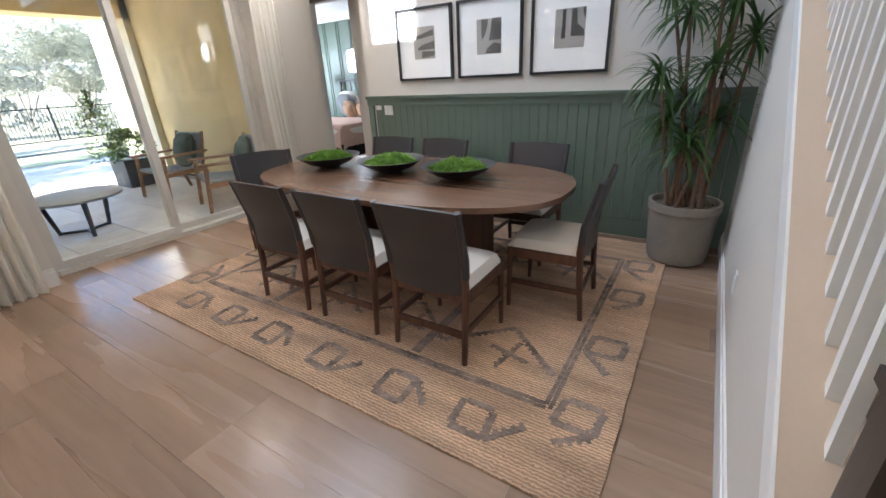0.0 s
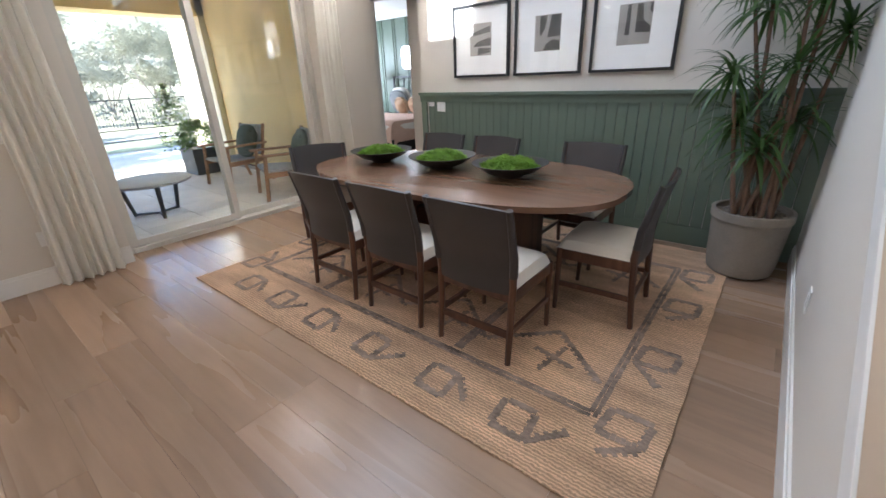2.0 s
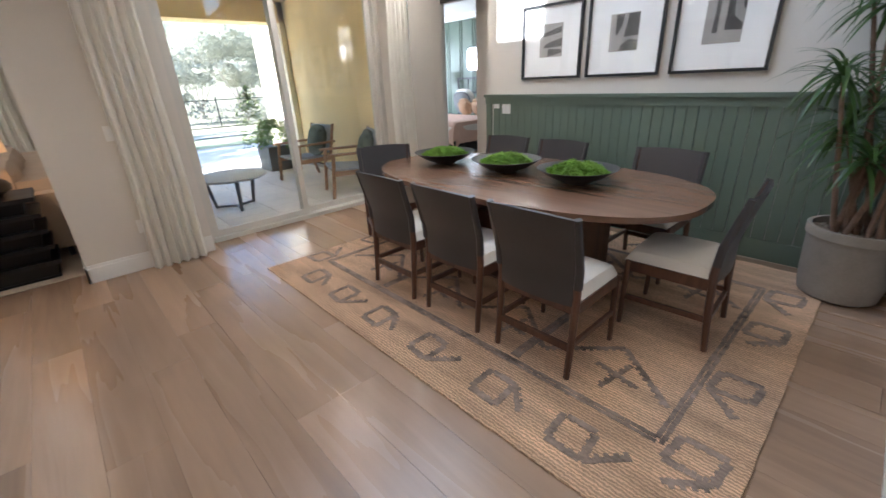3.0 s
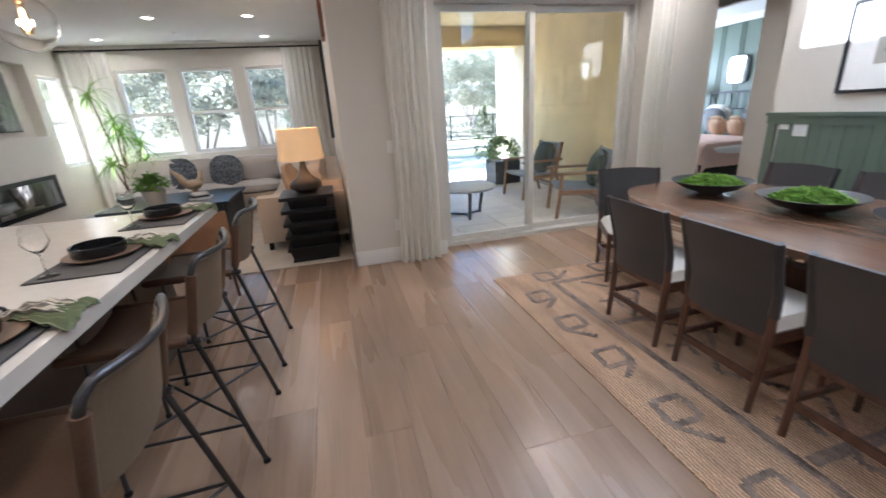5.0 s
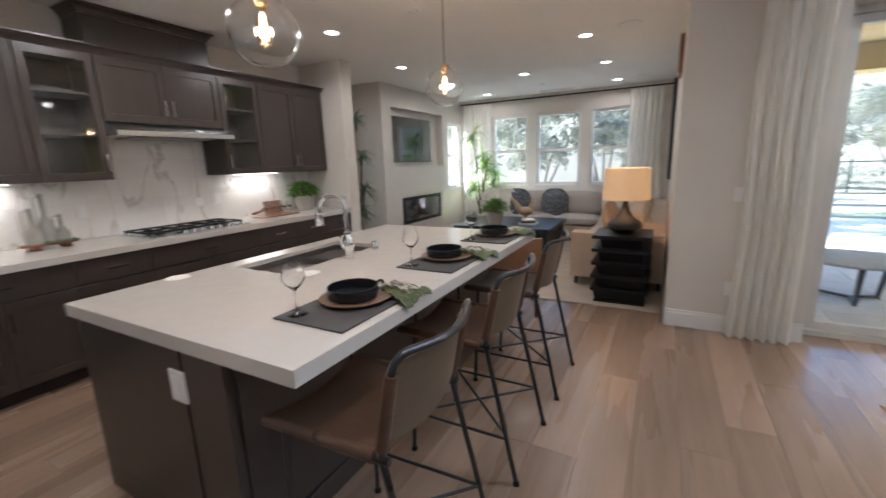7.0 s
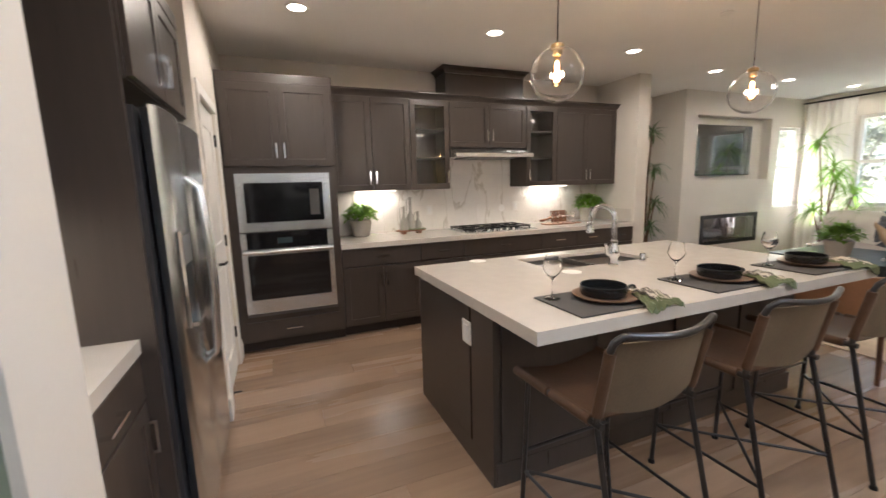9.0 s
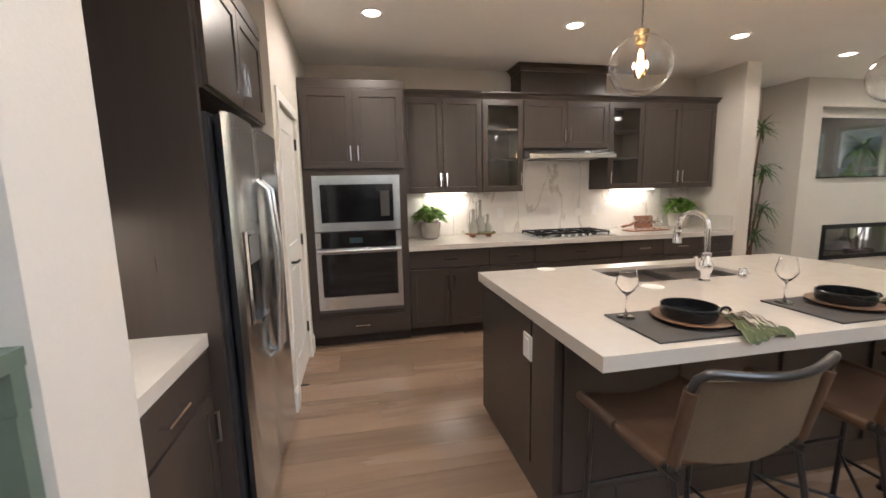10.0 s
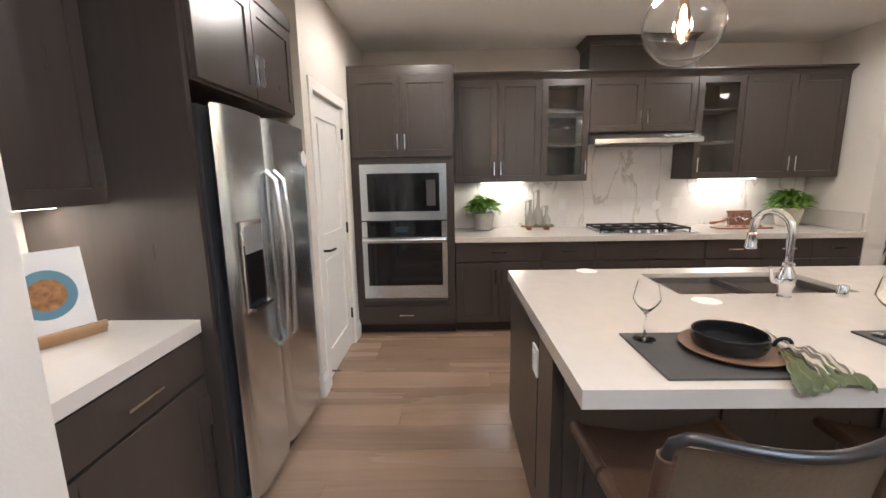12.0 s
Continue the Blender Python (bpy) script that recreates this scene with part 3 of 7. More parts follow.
def stadium(hx, hy, n=20, e=2.6):
    """A rounded-end oval outline."""
    out = []
    for k in range(4 * n):
        t = 2 * math.pi * k / (4 * n)
        c, s = math.cos(t), math.sin(t)
        out.append((hx * math.copysign(abs(c) ** (2 / e), c), hy * math.copysign(abs(s) ** (2 / e), s)))
    return out


top = bm_new()
prism(top, stadium(0.67, 1.285), 0.705, 0.74)
part("tabletop", soften(top, 0.012, 3, 60), TABLETOP, table)
for y in (-0.5, 0.5):
    part("pedestal", soften(boxes((-0.24, 0.24, y - 0.16, y + 0.16, 0.02, 0.704)), 0.03, 3), WALNUT, table)
part("stretcher", soften(boxes((-0.05, 0.05, -0.34, 0.34, 0.12, 0.42)), 0.01), WALNUT, table)
part("plinth", soften(prism(bm_new(), stadium(0.3, 0.74), 0.0, 0.019), 0.004), WALNUT, table)


def dining_chair(at, label="dark leather-wrapped dining chair with cream seat and walnut legs"):
    """Local: the back stands at x = 0, the seat reaches to +x; y across, 0.49 wide."""
    ch = thing("dining_chair", at, label, "chair", "chairs round the dining table")
    for y in (-0.222, 0.222):
        part("rear_leg", soften(tube(bm_new(), [(0.012, y, 0.0), (0.03, y, 0.2), (0.045, y, 0.44), (0.03, y * 1.03, 0.6), (-0.037, y * 1.05, 0.845)], [0.016, 0.019, 0.021, 0.018, 0.013], 8), 0.001, 1, 80), WALNUT, ch)
        part("leg", tube(bm_new(), [(0.47, y, 0.0), (0.46, y, 0.42)], [0.014, 0.02], 8), WALNUT, ch)
        part("side_rail", soften(boxes((0.05, 0.46, y - 0.012, y + 0.012, 0.355, 0.415)), 0.004), WALNUT, ch)
        part("stretcher", soften(boxes((0.04, 0.46, y - 0.009, y + 0.009, 0.17, 0.2)), 0.003), WALNUT, ch)
    part("rear_stretcher", soften(boxes((0.02, 0.042, -0.21, 0.21, 0.15, 0.185)), 0.003), WALNUT, ch)
    part("front_rail", soften(boxes((0.45, 0.472, -0.21, 0.21, 0.355, 0.415)), 0.004), WALNUT, ch)
    part("rear_rail", soften(boxes((0.035, 0.057, -0.21, 0.21, 0.355, 0.415)), 0.004), WALNUT, ch)

    def back(u, v):
        y = (u - 0.5) * (0.47 + 0.02 * v)
        z = 0.40 + 0.462 * v - 0.012 * (2 * u - 1) ** 2 * v
        lean = 0.045 - 0.08 * max(0, v - 0.35) / 0.65
        return (lean - 0.028 * (1 - (2 * u - 1) ** 2) - 0.012, y, z)
    part("backrest", soften(grid(bm_new(), 14, 10, back, -0.014), 0.003, 1, 60), CHARCOAL, ch, "charcoal leather wrapped back")
    for y in (-0.228, 0.228):
        part("wrap", tube(bm_new(), [(0.038, y * 1.0, 0.5), (0.03, y * 1.02, 0.6), (-0.039, y * 1.05, 0.857)], [0.022, 0.021, 0.017], 10), CHARCOAL, ch)

    def pad(u, v):
        a, b = 2 * u - 1, 2 * v - 1
        edge = max(0, 1 - abs(a) ** 7) * max(0, 1 - abs(b) ** 7)
        return (0.265 + 0.218 * a, 0.228 * b, 0.418 + 0.062 * edge ** 0.4 + 0.012 * (1 - a * a) * (1 - b * b))
    part("seat", grid(bm_new(), 16, 16, pad, 0.006), CREAM, ch, "cream upholstered seat")
    return ch


CH_Z = 0.0125
proto = dining_chair((2.568, 0.024, CH_Z))
for y in (0.626, 1.225):
    copy_thing(proto, pose(2.568, y, CH_Z))
for x, y, r in ((4.37, 0.09, 180), (4.38, 1.01, 178), (4.38, 1.635, 182)):
    copy_thing(proto, pose(x, y, CH_Z, 0, 0, r))
copy_thing(proto, pose(3.50, -0.61, CH_Z, 0, 0, 93))
copy_thing(proto, pose(3.317, 2.25, CH_Z, 0, 0, -116))

MOSS = thin_leaf(mat("moss", (0.19, 0.33, 0.045), 0.9, vary=0.5, scale=18, fine=120), (0.18, 0.33, 0.05), 0.3)
BOWLBLACK = mat("black_ceramic", (0.016, 0.016, 0.018), 0.38, vary=0.15, scale=8, fine=100, bump=0.05)


def moss_bowl(x, y, seed):
    z = 0.751
    bowl = thing("moss_bowl", (x, y, z), "wide black bowl filled with bright green moss", "bowl", "bowls of moss on the table")
    part("bowl", lathe(bm_new(), [(0, 0.0), (0.075, 0.0), (0.09, 0.012), (0.17, 0.042), (0.258, 0.096), (0.264, 0.101), (0.258, 0.102), (0.17, 0.056), (0.085, 0.022), (0, 0.018)], 40), BOWLBLACK, bowl)
    rnd = random.Random(seed)
    bm = bm_new()
    for _ in range(1300):
        r, t = 0.195 * math.sqrt(rnd.random()), rnd.uniform(0, 6.283)
        h = 0.066 + 0.06 * (1 - (r / 0.205) ** 2) * rnd.uniform(0.5, 1.2) + 0.014 * math.sin(5 * t + seed) * (r / 0.195)
        c = Vector((r * math.cos(t), r * math.sin(t), h))
        for _k in range(3):
            a = rnd.uniform(0, 6.283)
            d = Vector((math.cos(a), math.sin(a), rnd.uniform(0.1, 0.9))) * rnd.uniform(0.010, 0.022)
            s = Vector((-math.sin(a), math.cos(a), 0.3)) * 0.006
            bm.faces.new([bm.verts.new(c - s), bm.verts.new(c + d - s * 0.3), bm.verts.new(c + d * 1.1 + s * 0.3), bm.verts.new(c + s)])
    lathe(bm, [(0.205, 0.072), (0.15, 0.088), (0.07, 0.1), (0, 0.104)], 20)
    part("moss", bm, MOSS, bowl, "clumped green moss")


moss_bowl(3.51, 1.615, 1)
moss_bowl(3.54, 0.965, 2)
moss_bowl(3.53, 0.36, 3)

# framed prints
MATBOARD = mat("white_mat_board", (0.82, 0.82, 0.82), 0.85, vary=0.02)
PRINT_GREY = mat("grey_print", (0.36, 0.34, 0.32), 0.8, vary=0.06)
PRINT_DARK = mat("dark_print_shape", (0.1, 0.095, 0.09), 0.8, vary=0.1)
FRAMEBLK = mat("black_frame", (0.018, 0.019, 0.022), 0.35, vary=0.1)
PICGLASS = glass("picture_glass")


def picture(y0, y1, z0, z1, shapes):
    """Hangs on the dining wall; shapes are outlines in the print from 0 to 1."""
    pic = thing("framed_picture", (WX - 0.001, y1, z0, 0, 0, -90), "black-framed abstract print with a wide white mat", "picture", "prints over the dining table")
    w, h = y1 - y0, z1 - z0
    f = 0.022
    part("frame", soften(boxes((0, f, -0.032, 0, 0, h), (w - f, w, -0.032, 0, 0, h), (f, w - f, -0.032, 0, 0, f), (f, w - f, -0.032, 0, h - f, h)), 0.003), FRAMEBLK, pic)
    part("mat_board", boxes((f, w - f, -0.012, -0.003, f, h - f)), MATBOARD, pic)
    px0, px1, pz0, pz1 = w * 0.31, w * 0.69, h * 0.30, h * 0.74
    pr = part("print", boxes((px0, px1, -0.0135, -0.0125, pz0, pz1)), PRINT_GREY, pic)
    for out in shapes:
        b = bm_new()
        lo = [b.verts.new((px0 + (px1 - px0) * a, -0.0139, pz0 + (pz1 - pz0) * c)) for a, c in out]
        hi = [b.verts.new((v.co.x, -0.0147, v.co.z)) for v in lo]
        b.faces.new(hi)
        for i in range(len(lo)):
            j = (i + 1) % len(lo)
            b.faces.new((lo[i], lo[j], hi[j], hi[i]))
        part("shape", b, PRINT_DARK, pr)
    gl = part("pane", boxes((f, w - f, -0.022, -0.0195, f, h - f)), PICGLASS, pic)
    gl.visible_shadow = False


picture(1.155, 1.815, 1.39, 2.05, [[(0.15, 0.72), (0.4, 0.78), (0.95, 0.9), (0.95, 0.72), (0.5, 0.66), (0.15, 0.62)], [(0.2, 0.35), (0.4, 0.44), (0.98, 0.55), (0.98, 0.3), (0.2, 0.28)], [(0.35, 0.02), (0.6, 0.05), (0.98, 0.1), (0.98, 0.22), (0.4, 0.25)]])
picture(0.44, 1.095, 1.39, 2.05, [[(0.2, 0.98), (0.48, 0.98), (0.42, 0.7), (0.25, 0.42), (0.2, 0.5)], [(0.62, 0.98), (0.98, 0.98), (0.98, 0.4), (0.5, 0.38), (0.58, 0.7)], [(0.35, 0.02), (0.98, 0.02), (0.98, 0.26), (0.7, 0.32), (0.45, 0.18)]])
picture(-0.30, 0.36, 1.39, 2.05, [[(0.25, 0.98), (0.36, 0.98), (0.36, 0.25), (0.22, 0.25), (0.24, 0.6)], [(0.54, 0.98), (0.7, 0.98), (0.75, 0.6), (0.98, 0.42), (0.98, 0.28), (0.54, 0.3)], [(0.9, 0.98), (0.99, 0.98), (0.99, 0.72), (0.92, 0.8)]])


def plate_switch(at, w, h, label, rockers=1, cat="light switch"):
    s = thing("wall_switch", at, label, cat)
    part("plate", soften(boxes((-w / 2, w / 2, -0.006, 0, -h / 2, h / 2)), 0.002), TRIM, s)
    for i in range(rockers):
        c = (i - (rockers - 1) / 2) * 0.046
        part("rocker", soften(boxes((c - 0.016, c + 0.016, -0.010, -0.0061, -0.033, 0.033)), 0.002), MATBOARD, s)


plate_switch((WX - 0.014, 2.16, 1.155, 0, 0, -90), 0.075, 0.115, "small white thermostat plate on the green wainscot", 0, "thermostat")
plate_switch((WX - 0.014, 2.02, 1.1, 0, 0, -90), 0.115, 0.115, "white double rocker switch on the green wainscot", 2)
plate_switch((1.40, DY, 1.15), 0.075, 0.115, "white rocker switch on the pillar wall")
plate_switch((1.405, DY, 0.38), 0.075, 0.115, "white wall outlet above the baseboard", 1, "outlet")
plate_switch((3.4, SY, 0.38, 0, 0, 180), 0.075, 0.115, "white wall outlet on the stair wall", 1, "outlet")

# ---- potted plants ----
POT = mat("grey_cement_pot", (0.26, 0.225, 0.185), 0.85, vary=0.15, scale=7, fine=60, bump=0.15)
SOIL = mat("pebble_soil", (0.2, 0.16, 0.12), 0.95, vary=0.4, scale=30, fine=90, bump=0.5)
BARK = mat("cane_bark", (0.16, 0.095, 0.06), 0.85, vary=0.3, scale=20, fine=80, bump=0.3)
LEAFD = thin_leaf(mat("long_leaf", (0.045, 0.095, 0.025), 0.4, vary=0.3, scale=4), (0.12, 0.24, 0.04), 0.2)
LEAFL = thin_leaf(mat("bright_leaf", (0.1, 0.19, 0.03), 0.45, vary=0.3, scale=6), (0.3, 0.55, 0.06), 0.4)


def blade(bm, base, d, length, width, droop, rnd):
    """One long arching leaf, folded along its middle."""
    d = Vector(d).normalized()
    side = d.cross(Vector((0, 0, 1)))
    side = side.normalized() if side.length > 0.05 else Vector((1, 0, 0))
    prev, p, n = None, Vector(base), 6
    for i in range(n + 1):
        s = i / n
        w = width * (0.5 + 0.5 * min(1, 4 * s)) * (1 - s ** 2.2) + 0.0004
        fold = Vector((0, 0, 0.25 * w))
        row = [bm.verts.new(p - side * w + fold), bm.verts.new(p), bm.verts.new(p + side * w + fold)]
        if prev:
            bm.faces.new((prev[0], prev[1], row[1], row[0]))
            bm.faces.new((prev[1], prev[2], row[2], row[1]))
        prev = row
        d = (d + Vector((0, 0, -droop / n))).normalized()
        p = p + d * (length / n)


def rosette(bm, c, n, length, width, droop, rnd, tilt=(-0.35, 1.1)):
    for k in range(n):
        a = k * 2.399 + rnd.uniform(-0.25, 0.25)
        e = rnd.uniform(*tilt)
        blade(bm, Vector(c) + Vector((0, 0, 0.10 * (k / n - 0.5))), (math.cos(a) * math.cos(e), math.sin(a) * math.cos(e), math.sin(e)), length * rnd.uniform(0.7, 1.1), width * rnd.uniform(0.8, 1.15), droop * rnd.uniform(0.6, 1.4), rnd)


def cane_plant(at, label, pot_r, pot_h, canes, seed, material, leaf_len=0.42, leaf_n=34):
    """canes: (x, y, lean x, lean y, height) with a crown of long leaves on each."""
    rnd = random.Random(seed)
    pl = thing("potted_plant", at, label, "plant")
    bm = bm_new()
    n = 48
    prof = [(0.0, 0.0), (pot_r * 0.74, 0.0), (pot_r * 0.84, 0.02), (pot_r * 0.9, 0.1), (pot_r * 0.97, pot_h * 0.8), (pot_r * 0.98, pot_h * 0.86), (pot_r * 1.02, pot_h * 0.88), (pot_r * 1.02, pot_h), (pot_r * 0.92, pot_h), (pot_r * 0.9, pot_h * 0.9), (0, pot_h * 0.9)]
    lathe(bm, prof, n)
    for v in bm.verts:
        r = math.hypot(v.co.x, v.co.y)
        if 0.08 < v.co.z < pot_h * 0.83 and r > pot_r * 0.5:
            k = round(math.atan2(v.co.y, v.co.x) / (2 * math.pi) * n)
            if k % 2:
                v.co.x *= 0.972
                v.co.y *= 0.972
    pot = part("pot", bm, POT, pl, "ribbed grey cement pot")
    bm = bm_new()
    for _ in range(160):
        r, a = pot_r * 0.86 * math.sqrt(rnd.random()), rnd.uniform(0, 6.283)
        s = rnd.uniform(0.01, 0.022)
        bmesh.ops.create_icosphere(bm, subdivisions=1, radius=s, matrix=Matrix.Translation((r * math.cos(a), r * math.sin(a), pot_h * 0.91)))
    part("pebbles", bm, SOIL, pot)
    for x, y, lx, ly, h in canes:
        pts = [(x + lx * s + 0.012 * math.sin(7 * s + x * 40), y + ly * s, pot_h * 0.9 + (h - pot_h) * s) for s in [i / 8 for i in range(9)]]
        part("cane", tube(bm_new(), pts, [0.017 - 0.007 * i / 8 for i in range(9)], 9), BARK, pl)
        bm = bm_new()
        rosette(bm, pts[-1], leaf_n, leaf_len, 0.013, 1.3, rnd)
        part("leaf_crown", bm, material, pl)
    return pl


DRACAENA = [(-0.1 + 0.05 * (k % 3), 0.1 - 0.05 * (k % 5), dx + 0.1 - 0.05 * (k % 3), dy - 0.1 + 0.05 * (k % 5), z) for k, (dx, dy, z) in enumerate(((-0.08, 0.28, 1.40), (-0.05, 0.16, 1.78), (-0.1, -0.02, 1.42), (0.0, -0.1, 1.85), (0.08, -0.22, 1.6), (-0.12, 0.06, 0.95), (0.0, -0.1, 1.12), (0.0, 0.2, 1.12), (0.1, 0.3, 1.95), (-0.06, 0.02, 2.15), (0.14, -0.16, 2.2)))]
cane_plant((4.52, -1.02, 0.006), "tall dracaena with strappy leaves in a ribbed grey pot", 0.24, 0.47,
           DRACAENA, 11, LEAFD, 0.38, 46)

# ---- kitchen ----
def pull(parent, x, z, vertical=True, length=0.13, front=-0.02):
    """A square bar pull on a door or drawer front."""
    r, d = 0.005, 0.032
    if vertical:
        bm = boxes((x - r, x + r, front - d, front - d + 2 * r, z - length / 2, z + length / 2), (x - r, x + r, front - d + 2 * r, front, z - length / 2, z - length / 2 + 0.012), (x - r, x + r, front - d + 2 * r, front, z + length / 2 - 0.012, z + length / 2))
    else:
        bm = boxes((x - length / 2, x + length / 2, front - d, front - d + 2 * r, z - r, z + r), (x - length / 2, x - length / 2 + 0.012, front - d + 2 * r, front, z - r, z + r), (x + length / 2 - 0.012, x + length / 2, front - d + 2 * r, front, z - r, z + r))
    part("handle", soften(bm, 0.0012, 1), CHROME, parent, "chrome bar handle")


def shaker(parent, x0, x1, z0, z1, handle=None, glazed=False, name="door"):
    """A framed front, its face at y = -0.02; handle: 'l', 'r' (upright, low or high), 'h' (level)."""
    g, s = 0.002, 0.058
    x0, x1, z0, z1 = x0 + g, x1 - g, z0 + g, z1 - g
    bm = bm_new()
    rings = [[bm.verts.new((x, y, z)) for x, z in ((a, c), (b, c), (b, d), (a, d))] for a, b, c, d, y in ((x0, x1, z0, z1, -0.001), (x0, x1, z0, z1, -0.0185), (x0 + 0.0015, x1 - 0.0015, z0 + 0.0015, z1 - 0.0015, -0.02), (x0 + s, x1 - s, z0 + s, z1 - s, -0.02), (x0 + s + 0.002, x1 - s - 0.002, z0 + s + 0.002, z1 - s - 0.002, -0.011 if not glazed else -0.001))]
    for u, w in zip(rings, rings[1:]):
        for i in range(4):
            bm.faces.new((u[i], u[(i + 1) % 4], w[(i + 1) % 4], w[i]))
    if glazed:
        for i in range(4):
            bm.faces.new((rings[-1][i], rings[-1][(i + 1) % 4], rings[0][(i + 1) % 4], rings[0][i]))
    else:
        bm.faces.new(rings[-1])
        bm.faces.new(rings[0][::-1])
    d = part(name, bm, ESPRESSO, parent)
    if glazed:
        p = part("pane", boxes((x0 + s, x1 - s, -0.012, -0.008, z0 + s, z1 - s)), PANE, d)
        p.visible_shadow = False
    if handle:
        side, where = handle[0], handle[1:]
        if side == "h":
            pull(d, (x0 + x1) / 2, (z0 + z1) / 2, False)
        else:
            pull(d, x0 + 0.03 if side == "l" else x1 - 0.03, {"b": z0 + 0.13, "t": z1 - 0.13, "": (z0 + z1) / 2}[where])
    return d


def drawer(parent, x0, x1, z0, z1, length=0.13):
    g = 0.002
    d = part("drawer", soften(boxes((x0 + g, x1 - g, -0.02, -0.001, z0 + g, z1 - g)), 0.002, 1), ESPRESSO, parent)
    pull(d, (x0 + x1) / 2, (z0 + z1) / 2, False, length)


def cabinet(at, w, depth, z0, z1, label, kick=False, glazed=False, cat="cabinet", group="kitchen cabinets"):
    c = thing("kitchen_cabinet", at, label, cat, group)
    t = 0.018
    if glazed:
        bm = boxes((0, t, 0, depth, z0, z1), (w - t, w, 0, depth, z0, z1), (t, w - t, 0, depth, z0, z0 + t), (t, w - t, 0, depth, z1 - t, z1), (t, w - t, depth - 0.01, depth, z0 + t, z1 - t))
        part("body", bm, ESPRESSO, c)
        for k in (0.36, 0.68):
            part("shelf", boxes((t, w - t, 0.03, depth - 0.011, z0 + (z1 - z0) * k, z0 + (z1 - z0) * k + 0.018)), ESPRESSO, c)
    else:
        part("body", soften(boxes((0, w, 0, depth, z0, z1)), 0.001, 1), ESPRESSO, c)
    if kick:
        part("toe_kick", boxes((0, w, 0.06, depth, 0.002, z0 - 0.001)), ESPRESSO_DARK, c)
    return c


def crown(name, pts, z, label, out=0.05, h=0.07):
    """A stepped moulding along plan points, outward to the left of the run."""
    bm = bm_new()
    rows = []
    prof = [(0, 0), (0.008, 0), (0.012, 0.02), (out * 0.75, h * 0.75), (out, h * 0.8), (out, h), (0, h)]
    for i, p in enumerate(pts):
        a = (Vector(pts[i]) - Vector(pts[i - 1])).normalized() if i else None
        b = (Vector(pts[i + 1]) - Vector(pts[i])).normalized() if i < len(pts) - 1 else None
        na, nb = [Vector((-k.y, k.x)) if k is not None else None for k in (a, b)]
        nrm = na if nb is None else nb if na is None else (na + nb) / (1 + na.dot(nb))
        rows.append([bm.verts.new((p[0] + nrm.x * o, p[1] + nrm.y * o, z + hh)) for o, hh in prof])
    for u, w in zip(rows, rows[1:]):
        for k in range(len(prof)):
            bm.faces.new((u[k], u[(k + 1) % len(prof)], w[(k + 1) % len(prof)], w[k]))
    bm.faces.new(rows[0])
    bm.faces.new(rows[-1][::-1])
    return solid(name, bm, ESPRESSO, label, "moulding")


KW = -3.42
TF = -2.70
CT = 0.93
# oven tower
tw = cabinet((TF, -1.226, 0, 0, 0, 90), 0.92, -KW + TF - 0.003, 0.1, 2.36, "tall dark-stained oven cabinet with two upper doors", True)
shaker(tw, 0.02, 0.46, 1.66, 2.34, "rb")
shaker(tw, 0.46, 0.90, 1.66, 2.34, "lb")
drawer(tw, 0.06, 0.86, 0.12, 0.29)
crown("crown_moulding", [(KW + 0.01, -0.302), (TF - 0.001, -0.302), (TF - 0.001, -1.224)][::-1], 2.361, "dark crown moulding on the oven cabinet")


def appliance(name, at, w, h, label, category, build):
    a = thing(name, at, label, category)
    build(a, w, h)
    return a


def microwave(a, w, h):
    b, s = 0.08, 0.065
    part("trim", soften(boxes((0, w, -0.03, -0.0205, 0, b), (0, w, -0.03, -0.0205, h - b, h), (0, s, -0.03, -0.0205, b, h - b), (w - s, w, -0.03, -0.0205, b, h - b)), 0.003), STEEL, a)
    part("door", soften(boxes((s, w - s, -0.036, -0.021, b, h - b)), 0.004), BLACKGLASS, a, "black glass microwave door")
    part("keypad", boxes((w - b - 0.1, w - b - 0.02, -0.0372, -0.0362, b + 0.05, h - b - 0.06)), mat("grey_keypad", (0.06, 0.06, 0.06), 0.4), a)


def oven(a, w, h):
    part("control_panel", soften(boxes((0.05, w - 0.05, -0.034, -0.0205, h - 0.14, h)), 0.003), BLACKGLASS, a)
    for x in (0, w - 0.049):
        part("corner_trim", soften(boxes((x, x + 0.049, -0.036, -0.0205, h - 0.14, h)), 0.003), STEEL, a)
    part("display", boxes((0.3, 0.42, -0.0352, -0.0342, h - 0.1, h - 0.05)), mat("oven_display", (0.03, 0.05, 0.06), 0.2), a)
    d = part("door", soften(boxes((0, w, -0.045, -0.0205, h - 0.195, h - 0.145), (0, w, -0.045, -0.0205, 0.03, 0.15), (0, 0.045, -0.045, -0.0205, 0.15, h - 0.195), (w - 0.045, w, -0.045, -0.0205, 0.15, h - 0.195)), 0.003), STEEL, a)
    part("window", soften(boxes((0.045, w - 0.045, -0.042, -0.022, 0.15, h - 0.195)), 0.002), BLACKGLASS, d)
    part("handle", tube(bm_new(), [(0.01, -0.045, h - 0.165), (0.012, -0.085, h - 0.165), (w - 0.012, -0.085, h - 0.165), (w - 0.01, -0.045, h - 0.165)], 0.017), STEEL, d)
    part("vent", boxes((0, w, -0.04, -0.0205, 0.0, 0.025)), STEEL_DARK, a)


appliance("microwave", (TF, -1.15, 1.10, 0, 0, 90), 0.775, 0.50, "built-in stainless steel microwave with black glass", "microwave", microwave)
appliance("wall_oven", (TF, -1.15, 0.345, 0, 0, 90), 0.775, 0.745, "built-in stainless steel wall oven with a bar handle", "oven", oven)

